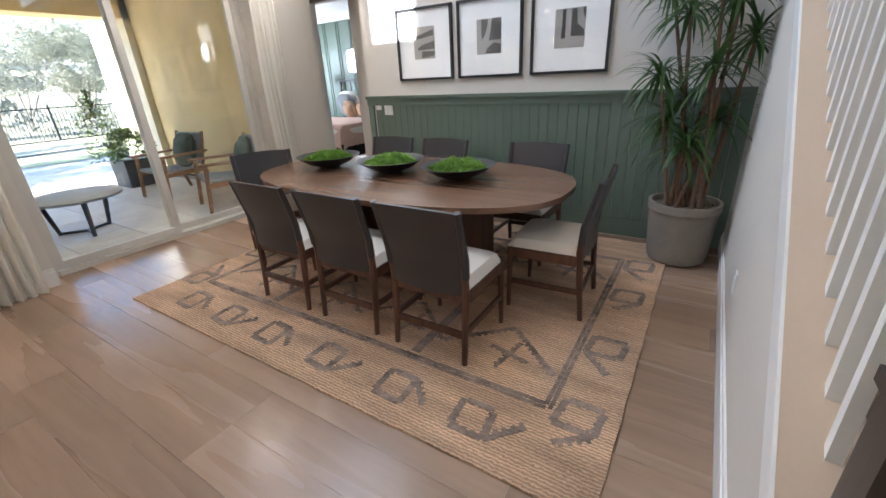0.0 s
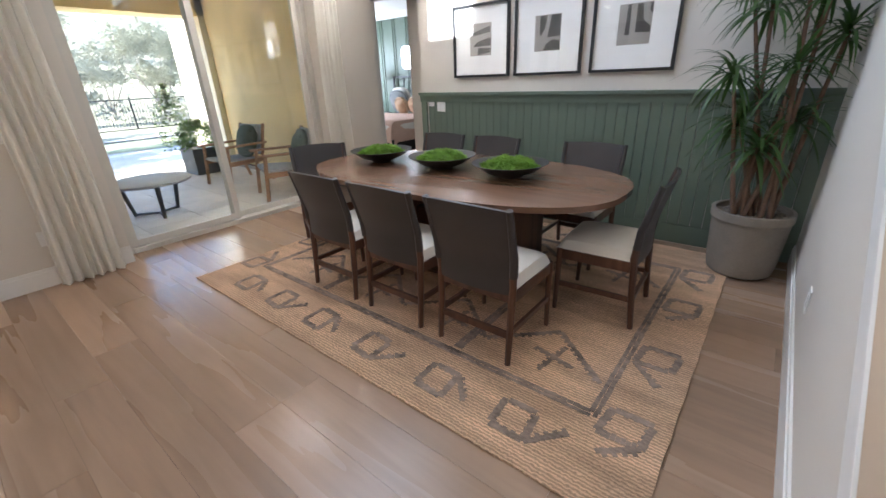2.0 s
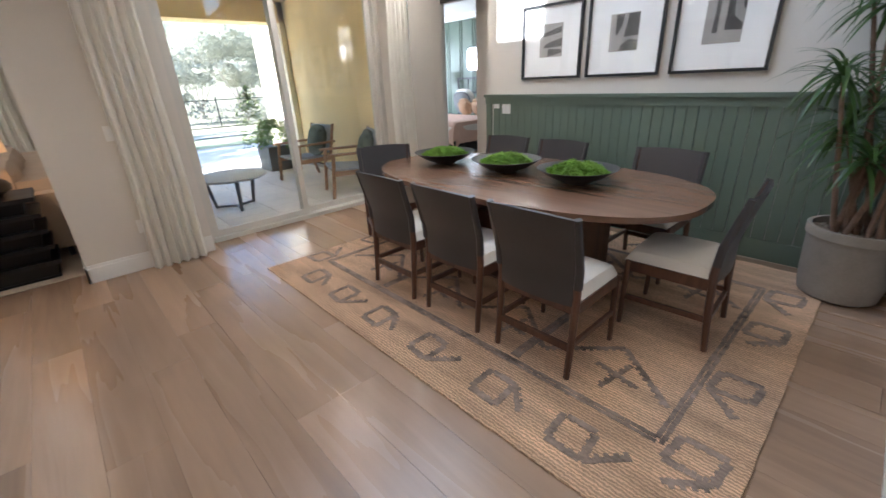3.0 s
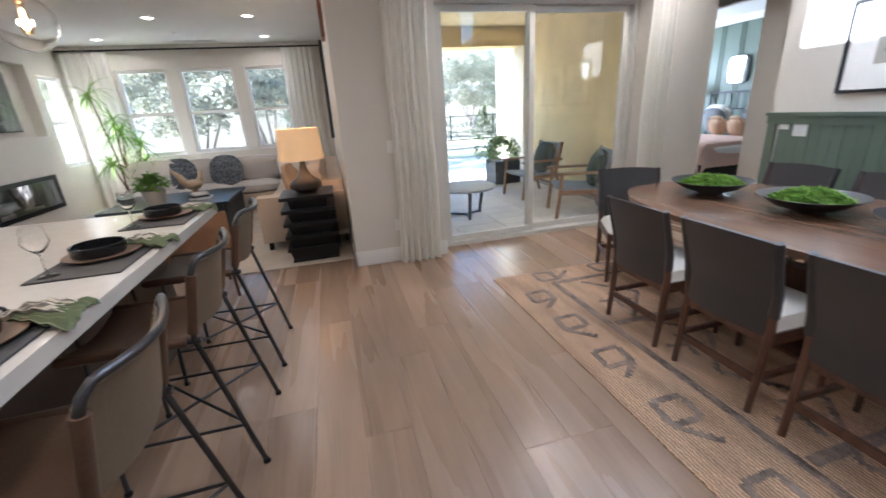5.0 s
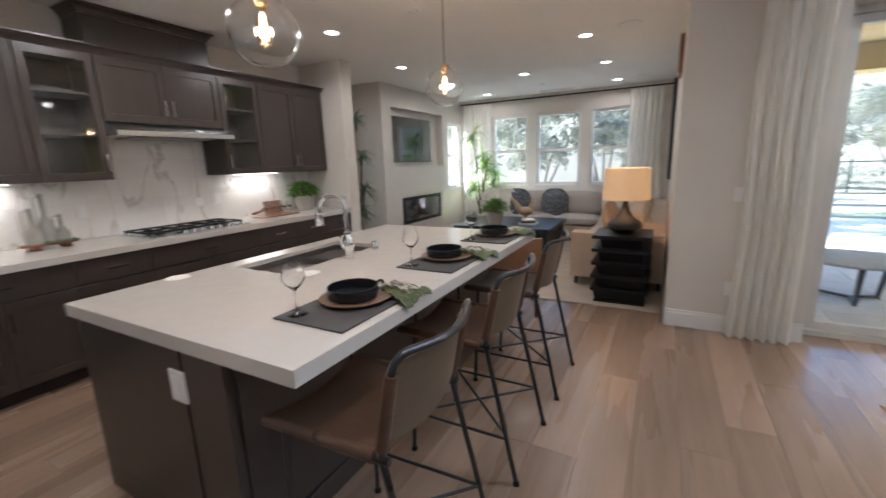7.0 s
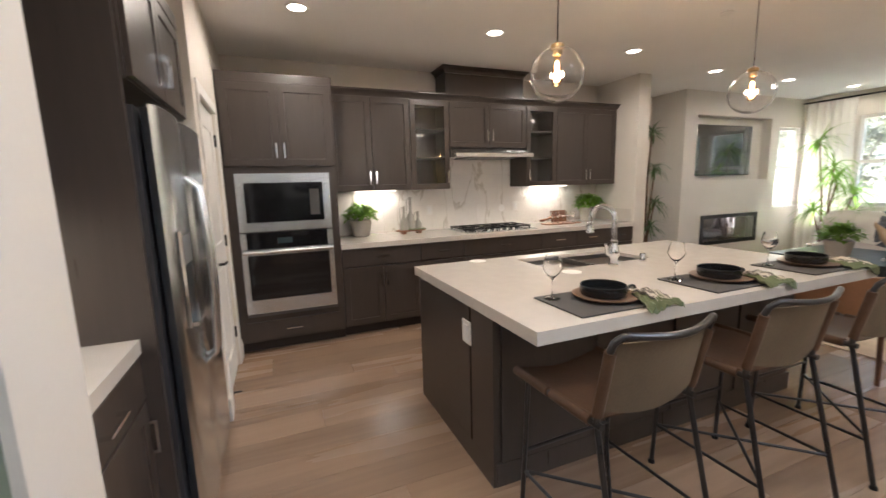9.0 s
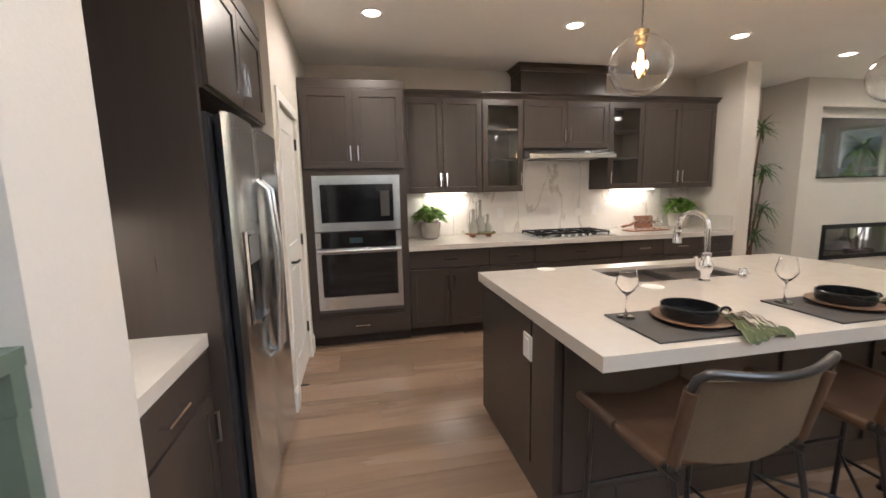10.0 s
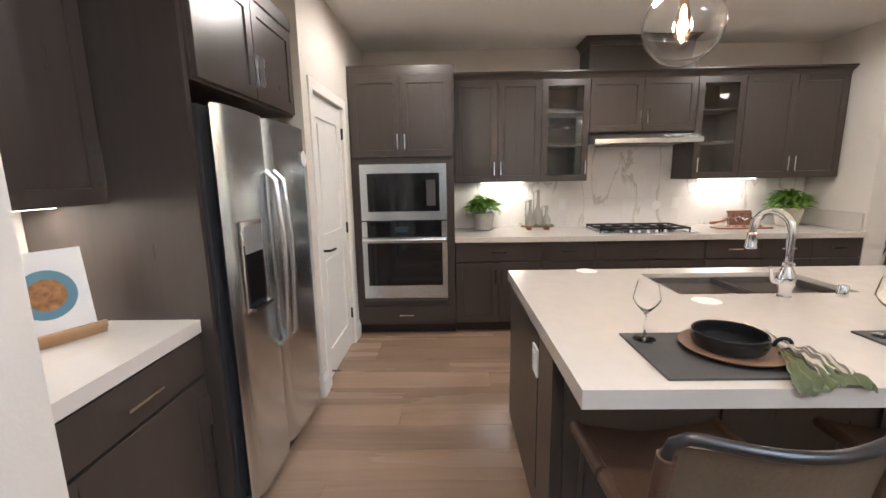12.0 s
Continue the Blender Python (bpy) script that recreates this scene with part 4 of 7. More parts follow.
# upper cabinets
UF = -3.06
ud = UF - KW - 0.003
edges = [-0.300, 0.107, 0.535, 0.99, 1.49, 1.99, 2.435, 2.86, 3.385]
UB, UT = 1.42, 2.365


def upper(i0, i1, z0, doors, label, glazed=False):
    y0, y1 = edges[i0], edges[i1]
    c = cabinet((UF, y0 + 0.001, 0, 0, 0, 90), y1 - y0 - 0.002, ud, z0, UT, label, glazed=glazed)
    n = len(doors)
    for k, hd in enumerate(doors):
        w = (y1 - y0 - 0.002) / n
        shaker(c, k * w, (k + 1) * w, z0, UT, hd, glazed)
    return c


upper(0, 2, UB, ["rb", "lb"], "dark wall cabinet with two shaker doors")
upper(2, 3, UB, ["rb"], "dark wall cabinet with a glazed door and empty shelves", True)
upper(3, 5, 1.875, ["rb", "lb"], "short dark wall cabinet above the range hood")
upper(5, 6, UB, ["lb"], "dark wall cabinet with a glazed door and empty shelves", True)
upper(6, 8, UB, ["rb", "lb"], "dark wall cabinet with two shaker doors")
crown("crown_moulding", [(UF - 0.001, -0.298), (UF - 0.001, 3.386), (KW + 0.01, 3.386)][::-1], UT + 0.001, "dark crown moulding along the wall cabinets")
chim = thing("hood_cover", (0, 0, 0), "dark wood box covering the range hood duct", "cabinet")
part("body", soften(boxes((KW + 0.004, UF - 0.06, 0.99, 1.99, UT + 0.072, H - 0.075)), 0.002), ESPRESSO, chim)
crown("crown_moulding", [(KW + 0.01, 0.989), (UF - 0.059, 0.989), (UF - 0.059, 1.991), (KW + 0.01, 1.991)][::-1], H - 0.074, "dark crown moulding on the hood cover")
hood = thing("range_hood", (0, 0, 0), "slim stainless steel under-cabinet range hood", "range hood")
hb = bm_new()
v = [hb.verts.new(p) for p in ((KW + 0.01, 0.995, 1.76), (-2.88, 0.995, 1.76), (-2.88, 0.995, 1.80), (UF, 0.995, 1.873), (KW + 0.01, 0.995, 1.873), (KW + 0.01, 1.985, 1.76), (-2.88, 1.985, 1.76), (-2.88, 1.985, 1.80), (UF, 1.985, 1.873), (KW + 0.01, 1.985, 1.873))]
hb.faces.new(v[4::-1])
hb.faces.new(v[5:])
for i in range(5):
    hb.faces.new((v[i], v[(i + 1) % 5], v[5 + (i + 1) % 5], v[5 + i]))
part("body", soften(hb, 0.003), STEEL, hood)
part("filter", boxes((-3.3, -2.95, 1.15, 1.83, 1.752, 1.759)), STEEL_DARK, hood)

# base cabinets
BF = -2.735
bd = BF - KW - 0.003
runs = [(-0.30, 0.50, 2), (0.50, 0.99, 1), (0.99, 1.99, 2), (1.99, 2.50, 1), (2.50, 3.40, 2)]
for y0, y1, n in runs:
    c = cabinet((BF, y0 + 0.001, 0, 0, 0, 90), y1 - y0 - 0.002, bd, 0.1, CT - 0.05, "dark base cabinet with a drawer above shaker doors", True)
    w = (y1 - y0 - 0.002) / n
    for k in range(n):
        shaker(c, k * w, (k + 1) * w, 0.11, 0.69, "rt" if k == 0 and n == 2 else "lt")
    if n == 2 and y0 < 2:
        drawer(c, 0, w * 2, 0.70, CT - 0.055)
    else:
        for k in range(n):
            drawer(c, k * w, (k + 1) * w, 0.70, CT - 0.055)
solid("countertop", boxes((KW + 0.002, BF + 0.045, -0.303, 3.408, CT - 0.049, CT)), QUARTZ, "white quartz worktop along the kitchen wall", "countertop", bevel=0.004)
solid("side_splash", boxes((-3.41, BF - 0.01, 3.388, 3.408, CT + 0.001, CT + 0.16)), QUARTZ, "low white quartz splash at the counter end", "backsplash", bevel=0.002)

MARBLE = mat("white_marble_tile", (0.76, 0.73, 0.7), 0.2, vary=0.05, scale=3, fine=20)
mn = MARBLE.node_tree
co = mn.nodes.new("ShaderNodeTexCoord")
vn = mn.nodes.new("ShaderNodeTexNoise")
vn.inputs["Scale"].default_value, vn.inputs["Detail"].default_value, vn.inputs["Distortion"].default_value = 1.5, 6, 0.7
vmap = mn.nodes.new("ShaderNodeMapping")
vmap.inputs["Rotation"].default_value = (radians(40), 0, 0)
vmap.inputs["Scale"].default_value = (1, 2.2, 0.7)
mn.links.new(co.outputs["Object"], vmap.inputs[0])
mn.links.new(vmap.outputs[0], vn.inputs["Vector"])
vein = mn.nodes.new("ShaderNodeValToRGB")
vein.color_ramp.elements[0].position, vein.color_ramp.elements[0].color = 0.484, (0.78, 0.755, 0.725, 1)
vein.color_ramp.elements[1].position, vein.color_ramp.elements[1].color = 0.525, (0.78, 0.755, 0.725, 1)
e = vein.color_ramp.elements.new(0.5)
e.color = (0.54, 0.5, 0.45, 1)
mn.links.new(vn.outputs[0], vein.inputs[0])
mn.links.new(vein.outputs[0], next(x for x in mn.nodes if x.type == "HUE_SAT").inputs["Color"])
splash = thing("backsplash", (0, 0, 0), "white marble tile backsplash with grey veins", "backsplash", kind="structure")
tx = KW + 0.002
for r, (z0, z1) in enumerate(((CT + 0.001, CT + 0.297), (CT + 0.299, 1.418))):
    y = -0.30 - 0.3 * (r % 2)
    while y < 3.40:
        a, b = max(y, -0.299), min(y + 0.598, 3.385)
        if b - a > 0.02:
            part("tile", boxes((tx, tx + 0.009, a, b, z0, z1)), MARBLE, splash)
        y += 0.6
for z0, z1 in ((1.42, 1.58), (1.582, 1.758)):
    for a, b in ((0.992, 1.488), (1.49, 1.988)):
        part("tile", boxes((tx, tx + 0.009, a, b, z0, z1)), MARBLE, splash)
plate_switch((tx + 0.010, 0.86, 1.17, 0, 0, 90), 0.075, 0.115, "white wall outlet on the marble splash", 1, "outlet")
plate_switch((tx + 0.010, 2.06, 1.17, 0, 0, 90), 0.075, 0.115, "white wall outlet on the marble splash", 1, "outlet")

# cooktop
cook = thing("gas_cooktop", (-3.02, 1.5, CT + 0.001), "stainless steel gas cooktop with black cast iron grates", "cooktop")
part("tray", soften(boxes((-0.26, 0.26, -0.45, 0.45, 0, 0.012)), 0.004), STEEL, cook)
for i in range(3):
    y0 = -0.43 + 0.29 * i
    bm = boxes((-0.24, -0.225, y0, y0 + 0.275, 0.03, 0.045), (0.15, 0.165, y0, y0 + 0.275, 0.03, 0.045), (-0.24, 0.165, y0, y0 + 0.013, 0.03, 0.045), (-0.24, 0.165, y0 + 0.262, y0 + 0.275, 0.03, 0.045), (-0.24, 0.165, y0 + 0.13, y0 + 0.143, 0.03, 0.045), (-0.045, -0.032, y0, y0 + 0.275, 0.03, 0.045))
    for x in (-0.235, 0.155):
        for y in (y0 + 0.004, y0 + 0.262):
            box(bm, x, x + 0.01, y, y + 0.01, 0.012, 0.031)
    part("grate", bm, BLACK, cook)
for i in range(5):
    part("knob", lathe(bm_new(), [(0, 0.034), (0.016, 0.034), (0.019, 0.012), (0.0, 0.012)], 16, (0.21, -0.16 + 0.08 * i, 0)), CHROME, cook)
for x, y in ((-0.12, -0.29), (0.07, -0.29), (-0.03, 0.0), (-0.12, 0.29), (0.07, 0.29)):
    part("burner", lathe(bm_new(), [(0, 0.026), (0.03, 0.026), (0.045, 0.018), (0.045, 0.0125), (0, 0.0125)], 20, (x, y, 0)), BLACK, cook)

# island
IL = 2.40
isl = thing("kitchen_island", (0, 0, 0), "dark-stained kitchen island with panelled sides", "kitchen island")
part("body", soften(boxes((-1.35, -0.37, 0.03, IL - 0.06, 0.1, 0.856)), 0.002), ESPRESSO, isl)
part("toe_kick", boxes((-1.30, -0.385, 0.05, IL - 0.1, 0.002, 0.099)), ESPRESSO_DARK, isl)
part("base_moulding", soften(boxes((-1.365, -0.355, 0.012, 0.029, 0.002, 0.12), (-0.369, -0.352, 0.03, IL - 0.06, 0.002, 0.12)), 0.004), ESPRESSO, isl)
part("end_panel", soften(boxes((-1.36, -0.6, 0.012, 0.029, 0.121, 0.851), (-0.58, -0.356, 0.012, 0.029, 0.121, 0.851)), 0.002), ESPRESSO, isl)
for k in range(4):
    y0 = 0.04 + k * (IL - 0.12) / 4
    part("panel", soften(boxes((-0.369, -0.357, y0 + 0.02, y0 + (IL - 0.12) / 4 - 0.02, 0.121, 0.851)), 0.003), ESPRESSO, isl)
o = thing("wall_switch", (-0.62, 0.011, 0.71), "white outlet on the end of the island", "outlet")
part("plate", soften(boxes((-0.045, 0.045, -0.008, 0, -0.06, 0.06)), 0.002), TRIM, o)
part("rocker", soften(boxes((-0.02, 0.02, -0.012, -0.0081, -0.04, 0.04)), 0.002), MATBOARD, o)
SX0, SX1, SY0, SY1 = -1.29, -0.87, 0.735, 1.575
itop = thing("island_countertop", (0, 0, 0), "thick white quartz island worktop", "countertop")
part("slab", boxes((-1.42, SX0, 0, IL, 0.89, 0.914), (SX1, 0, 0, IL, 0.89, 0.914), (SX0, SX1, 0, SY0, 0.89, 0.914), (SX0, SX1, SY1, IL, 0.89, 0.914)), QUARTZ, itop)
part("apron", boxes((-1.42, 0, 0, 0.029, 0.858, 0.8899), (-1.42, 0, IL - 0.03, IL, 0.858, 0.8899), (-1.42, -1.39, 0.029, IL - 0.03, 0.858, 0.8899), (-0.03, 0, 0.029, IL - 0.03, 0.858, 0.8899)), QUARTZ, itop)
sink = thing("kitchen_sink", (0, 0, 0), "double-bowl stainless steel undermount sink", "sink")
SINKM = mat("sink_steel", (0.33, 0.32, 0.31), 0.35, 1.0, vary=0.08, fine=90, stretch=(1, 0.05, 1))
for a, b in ((SY0, 1.145), (1.16, SY1)):
    bm = boxes((SX0, SX1, a, b, 0.68, 0.69), (SX0, SX0 + 0.008, a, b, 0.69, 0.889), (SX1 - 0.008, SX1, a, b, 0.69, 0.889), (SX0 + 0.008, SX1 - 0.008, a, a + 0.008, 0.69, 0.889), (SX0 + 0.008, SX1 - 0.008, b - 0.008, b, 0.69, 0.889))
    part("basin", bm, SINKM, sink)
fau = thing("kitchen_faucet", (-0.80, 1.16, 0.9145, 0, 0, 18), "tall chrome gooseneck kitchen faucet", "faucet")
part("base", lathe(bm_new(), [(0, 0), (0.031, 0), (0.031, 0.006), (0.024, 0.014), (0.026, 0.04), (0.036, 0.065), (0.037, 0.1), (0.026, 0.13), (0.02, 0.145), (0.026, 0.15), (0.026, 0.16), (0.0165, 0.168), (0, 0.168)], 24), CHROME, fau)
arc = [(0, 0, 0.16)] + [(0, 0, 0.28)] + [(-0.085 + 0.085 * math.cos(t), 0, 0.30 + 0.085 * math.sin(t)) for t in [math.pi * k / 10 for k in range(11)]] + [(-0.172, 0, 0.27)]
part("spout", tube(bm_new(), arc, 0.0165, 16), CHROME, fau)
part("spray_head", lathe(bm_new(), [(0, 0.0), (0.026, 0.0), (0.027, 0.01), (0.024, 0.016), (0.025, 0.035), (0.019, 0.066), (0.021, 0.072), (0.018, 0.078), (0, 0.078)], 18, (-0.172, 0, 0.2)), CHROME, fau)
part("lever", tube(bm_new(), [(0, 0, 0.08), (0, -0.06, 0.08), (0, -0.085, 0.09), (0, -0.10, 0.135), (0, -0.105, 0.15)], [0.012, 0.014, 0.01, 0.007, 0.01], 10), CHROME, fau)
solid("air_switch", lathe(bm_new(), [(0, 0), (0.022, 0), (0.022, 0.05), (0.018, 0.056), (0, 0.056)], 20), CHROME, "chrome air switch cap on the island", "air gap", at=(-0.80, 1.42, 0.9145))
COASTER = mat("white_disc", (0.82, 0.81, 0.79), 0.5, vary=0.02)
for x, y in ((-0.76, 0.79), (-1.37, 0.46)):
    solid("round_card", lathe(bm_new(), [(0, 0), (0.06, 0), (0.06, 0.002), (0, 0.002)], 32), COASTER, "round white card lying on the island worktop", "card", at=(x, y, 0.9148))

# place settings
SLATE = mat("slate_mat", (0.06, 0.058, 0.058), 0.75, vary=0.15, scale=8, fine=60, bump=0.1)
PLATE = mat("brown_stoneware", (0.16, 0.095, 0.055), 0.45, vary=0.15, scale=9, fine=60)
GLAZE = mat("black_glaze", (0.012, 0.013, 0.015), 0.16, vary=0.1)
SAGE = mat("sage_linen", (0.15, 0.18, 0.1), 0.95, vary=0.15, fine=200, bump=0.2)
STRIPE = mat("striped_linen", (0.5, 0.43, 0.33), 0.95, vary=0.06, fine=200, bump=0.15)
sn = STRIPE.node_tree
cs, wv = sn.nodes.new("ShaderNodeTexCoord"), sn.nodes.new("ShaderNodeTexWave")
wv.inputs["Scale"].default_value = 30
wv.bands_direction = "Y"
sn.links.new(cs.outputs["Object"], wv.inputs["Vector"])
cr = sn.nodes.new("ShaderNodeValToRGB")
cr.color_ramp.interpolation = "CONSTANT"
cr.color_ramp.elements[0].color, cr.color_ramp.elements[1].color = (0.2, 0.185, 0.165, 1), (0.6, 0.56, 0.48, 1)
cr.color_ramp.elements[1].position = 0.4
sn.links.new(wv.outputs[1], cr.inputs[0])
sn.links.new(cr.outputs[0], next(x for x in sn.nodes if x.type == "HUE_SAT").inputs["Color"])
WINEGLASS = glass("wine_glass_glass", (1, 1, 1), 0.0, 1.36)
Z = 0.9145


def setting(y, seed):
    """A place laid at the island's edge, its middle at y."""
    solid("placemat", boxes((-0.38, -0.045, y - 0.26, y + 0.20, 0, 0.007)), SLATE, "dark slate placemat on the island", "placemat", "place settings", bevel=0.002, at=(0, 0, Z))
    solid("dinner_plate", lathe(bm_new(), [(0, 0), (0.09, 0), (0.1, 0.004), (0.148, 0.014), (0.15, 0.018), (0.146, 0.019), (0.1, 0.010), (0, 0.008)], 40), PLATE, "brown stoneware dinner plate on a slate placemat", "plate", "place settings", at=(-0.225, y + 0.03, Z + 0.0075))
    solid("bowl", lathe(bm_new(), [(0, 0), (0.088, 0), (0.1, 0.006), (0.105, 0.02), (0.105, 0.05), (0.102, 0.053), (0.098, 0.05), (0.096, 0.016), (0, 0.010)], 40), GLAZE, "low black glazed bowl on a brown plate", "bowl", "place settings", at=(-0.235, y + 0.025, Z + 0.0165))
    gl = thing("wine_glass", (-0.32, y - 0.20, Z + 0.0075), "empty clear stemmed wine glass", "wine glass", "place settings")
    part("glass", lathe(bm_new(), [(0, 0.0), (0.037, 0.0), (0.037, 0.002), (0.008, 0.006), (0.0035, 0.012), (0.0032, 0.085), (0.008, 0.095), (0.03, 0.118), (0.044, 0.142), (0.043, 0.15), (0.032, 0.205), (0.031, 0.205), (0.042, 0.15), (0.042, 0.142), (0.028, 0.12), (0.004, 0.1), (0, 0.1)], 28), WINEGLASS, gl)
    rnd = random.Random(seed)
    nk = thing("linen_napkin", (-0.225, y + 0.185, Z + 0.004), "ringed striped and sage linen napkin over the counter edge", "napkin", "place settings")

    def fan(a0, a1, length, pleats, amp, lift, ph):
        """Cloth spreading from the ring towards the counter's edge, hanging over it."""
        def fn(u, v):
            a = radians(a0 + (a1 - a0) * v)
            ln = length * (1 + 0.10 * math.sin(5.3 * v + ph) + 0.025 * math.sin(41 * v + ph))
            x, yy = ln * u * math.cos(a), ln * u * math.sin(a)
            z = 0.012 + lift * math.sin(math.pi * u) * 0.8 + amp * (0.35 + 0.65 * u) * math.sin(2 * math.pi * pleats * v + ph) * (1 - 0.35 * u) + 0.3 * amp * math.sin(23 * u + 7 * v)
            z = max(z, 0.002)
            over = x - 0.228
            if over > 0:
                x, z = 0.228 + 0.012 + 0.1 * over, z - over * 0.95
            return (x, yy + 0.02 * (1 - u) * (v - 0.5) * 2, z)
        return fn
    part("sage_cloth", grid(bm_new(), 18, 44, fan(-34, 14, 0.255, 6.5, 0.015, 0.012, seed), 0.0025), SAGE, nk, "frayed sage green cloth")
    part("striped_cloth", grid(bm_new(), 16, 36, fan(-16, 16, 0.2, 3.5, 0.016, 0.032, seed + 1), 0.0025), STRIPE, nk, "cream and brown striped cloth")
    part("striped_tail", grid(bm_new(), 12, 16, lambda u, v: (-0.15 * u, -0.02 * u + (v - 0.5) * (0.045 + 0.03 * math.sin(math.pi * u)), 0.016 + 0.018 * math.sin(math.pi * (0.15 + 0.7 * v)) + 0.006 * math.sin(19 * v + 4 * u)), 0.003), STRIPE, nk, "gathered striped cloth")
    part("napkin_ring", tube(bm_new(), [(0.006, 0.027 * math.cos(t), 0.022 + 0.022 * math.sin(t)) for t in [2 * math.pi * k / 20 for k in range(21)]], 0.006, 8, False), BLACK, nk)


for k, y in enumerate((0.51, 1.32, 2.12)):
    setting(y, k + 1)


def bar_stool(at, cover=LEATHER, back=OLIVE):
    """Local: faces -x, the back at x = +0.22; seat 0.66 high."""
    st = thing("bar_stool", at, "bar stool with slung leather seat on a black tube frame", "bar stool", "stools at the island")
    for s in (-1, 1):
        y = 0.232 * s
        part("rear_leg", tube(bm_new(), [(0.275, y * 1.06, 0.012), (0.135, y, 0.62), (0.125, y, 0.66)], 0.0105), GUN, st)
        part("leg", tube(bm_new(), [(-0.275, y * 1.06, 0.012), (-0.25, y, 0.66)], 0.0105), GUN, st)
        for x in (0.275, -0.275):
            part("foot", lathe(bm_new(), [(0, 0), (0.016, 0), (0.016, 0.012), (0.011, 0.02), (0, 0.02)], 12, (x, y * 1.06, 0.0015)), BLACK, st)
        part("seat_rail", tube(bm_new(), [(-0.345, y, 0.655), (0.15, y, 0.655)], 0.013), GUN, st)
        part("side_stretcher", tube(bm_new(), [(-0.267, y * 1.04, 0.22), (0.228, y * 1.04, 0.22)], 0.007), GUN, st)
        part("post_sleeve", tube(bm_new(), [(0.128, y, 0.69), (0.178, y * 1.02, 0.93)], 0.0195, 14), cover, st, "wrapped leather post sleeve")
        part("rail_sleeve", tube(bm_new(), [(-0.335, y, 0.656), (-0.12, y, 0.656)], 0.0205, 12), cover, st, "wrapped leather rail sleeve")
        part("rail_sleeve", tube(bm_new(), [(-0.10, y, 0.656), (0.10, y, 0.656)], 0.0205, 12), cover, st, "wrapped leather rail sleeve")
    part("cross_stretcher", tube(bm_new(), [(-0.267, -0.242, 0.22), (0.228, 0.242, 0.22)], 0.007), GUN, st)
    part("cross_stretcher", tube(bm_new(), [(-0.267, 0.242, 0.235), (0.228, -0.242, 0.235)], 0.007), GUN, st)
    part("front_bar", tube(bm_new(), [(-0.262, -0.24, 0.32), (-0.262, 0.24, 0.32)], 0.008), GUN, st)
    arch = [(0.125, -0.232, 0.66), (0.178, -0.237, 0.935), (0.19, -0.234, 0.965), (0.205, -0.215, 0.985)]
    arch += [(0.205 + 0.05 * math.cos(math.pi * k / 20), 0.215 * k / 10, 0.988 - 0.012 * math.cos(math.pi * k / 20)) for k in range(-9, 10)]
    arch += [(0.205, 0.215, 0.985), (0.19, 0.234, 0.965), (0.178, 0.237, 0.935), (0.125, 0.232, 0.66)]
    part("back_tube", tube(bm_new(), arch, 0.0125, 12), GUN, st, "bent gunmetal tube")

    def seat(u, v):
        return (-0.33 + 0.43 * u, (v - 0.5) * 0.464, 0.668 - 0.030 * math.sin(math.pi * v) + 0.003 * math.sin(17 * u + 9 * v))
    part("seat", grid(bm_new(), 10, 14, seat, 0.006), cover, st, "slung brown leather seat")

    def rest(u, v):
        return (0.135 + 0.045 * v + 0.045 * math.sin(math.pi * u) * (0.7 + 0.3 * v), (u - 0.5) * 0.464, 0.705 + 0.25 * v - 0.03 * math.sin(math.pi * u) * (1 - v))
    part("backrest", grid(bm_new(), 16, 8, rest, 0.006), back, st, "slung olive-brown leather back")
    return st


stool = bar_stool((0.095, 0.305, 0, 0, 0, 2))
copy_thing(stool, pose(0.09, 1.1, 0))
copy_thing(stool, pose(0.1, 1.87, 0))

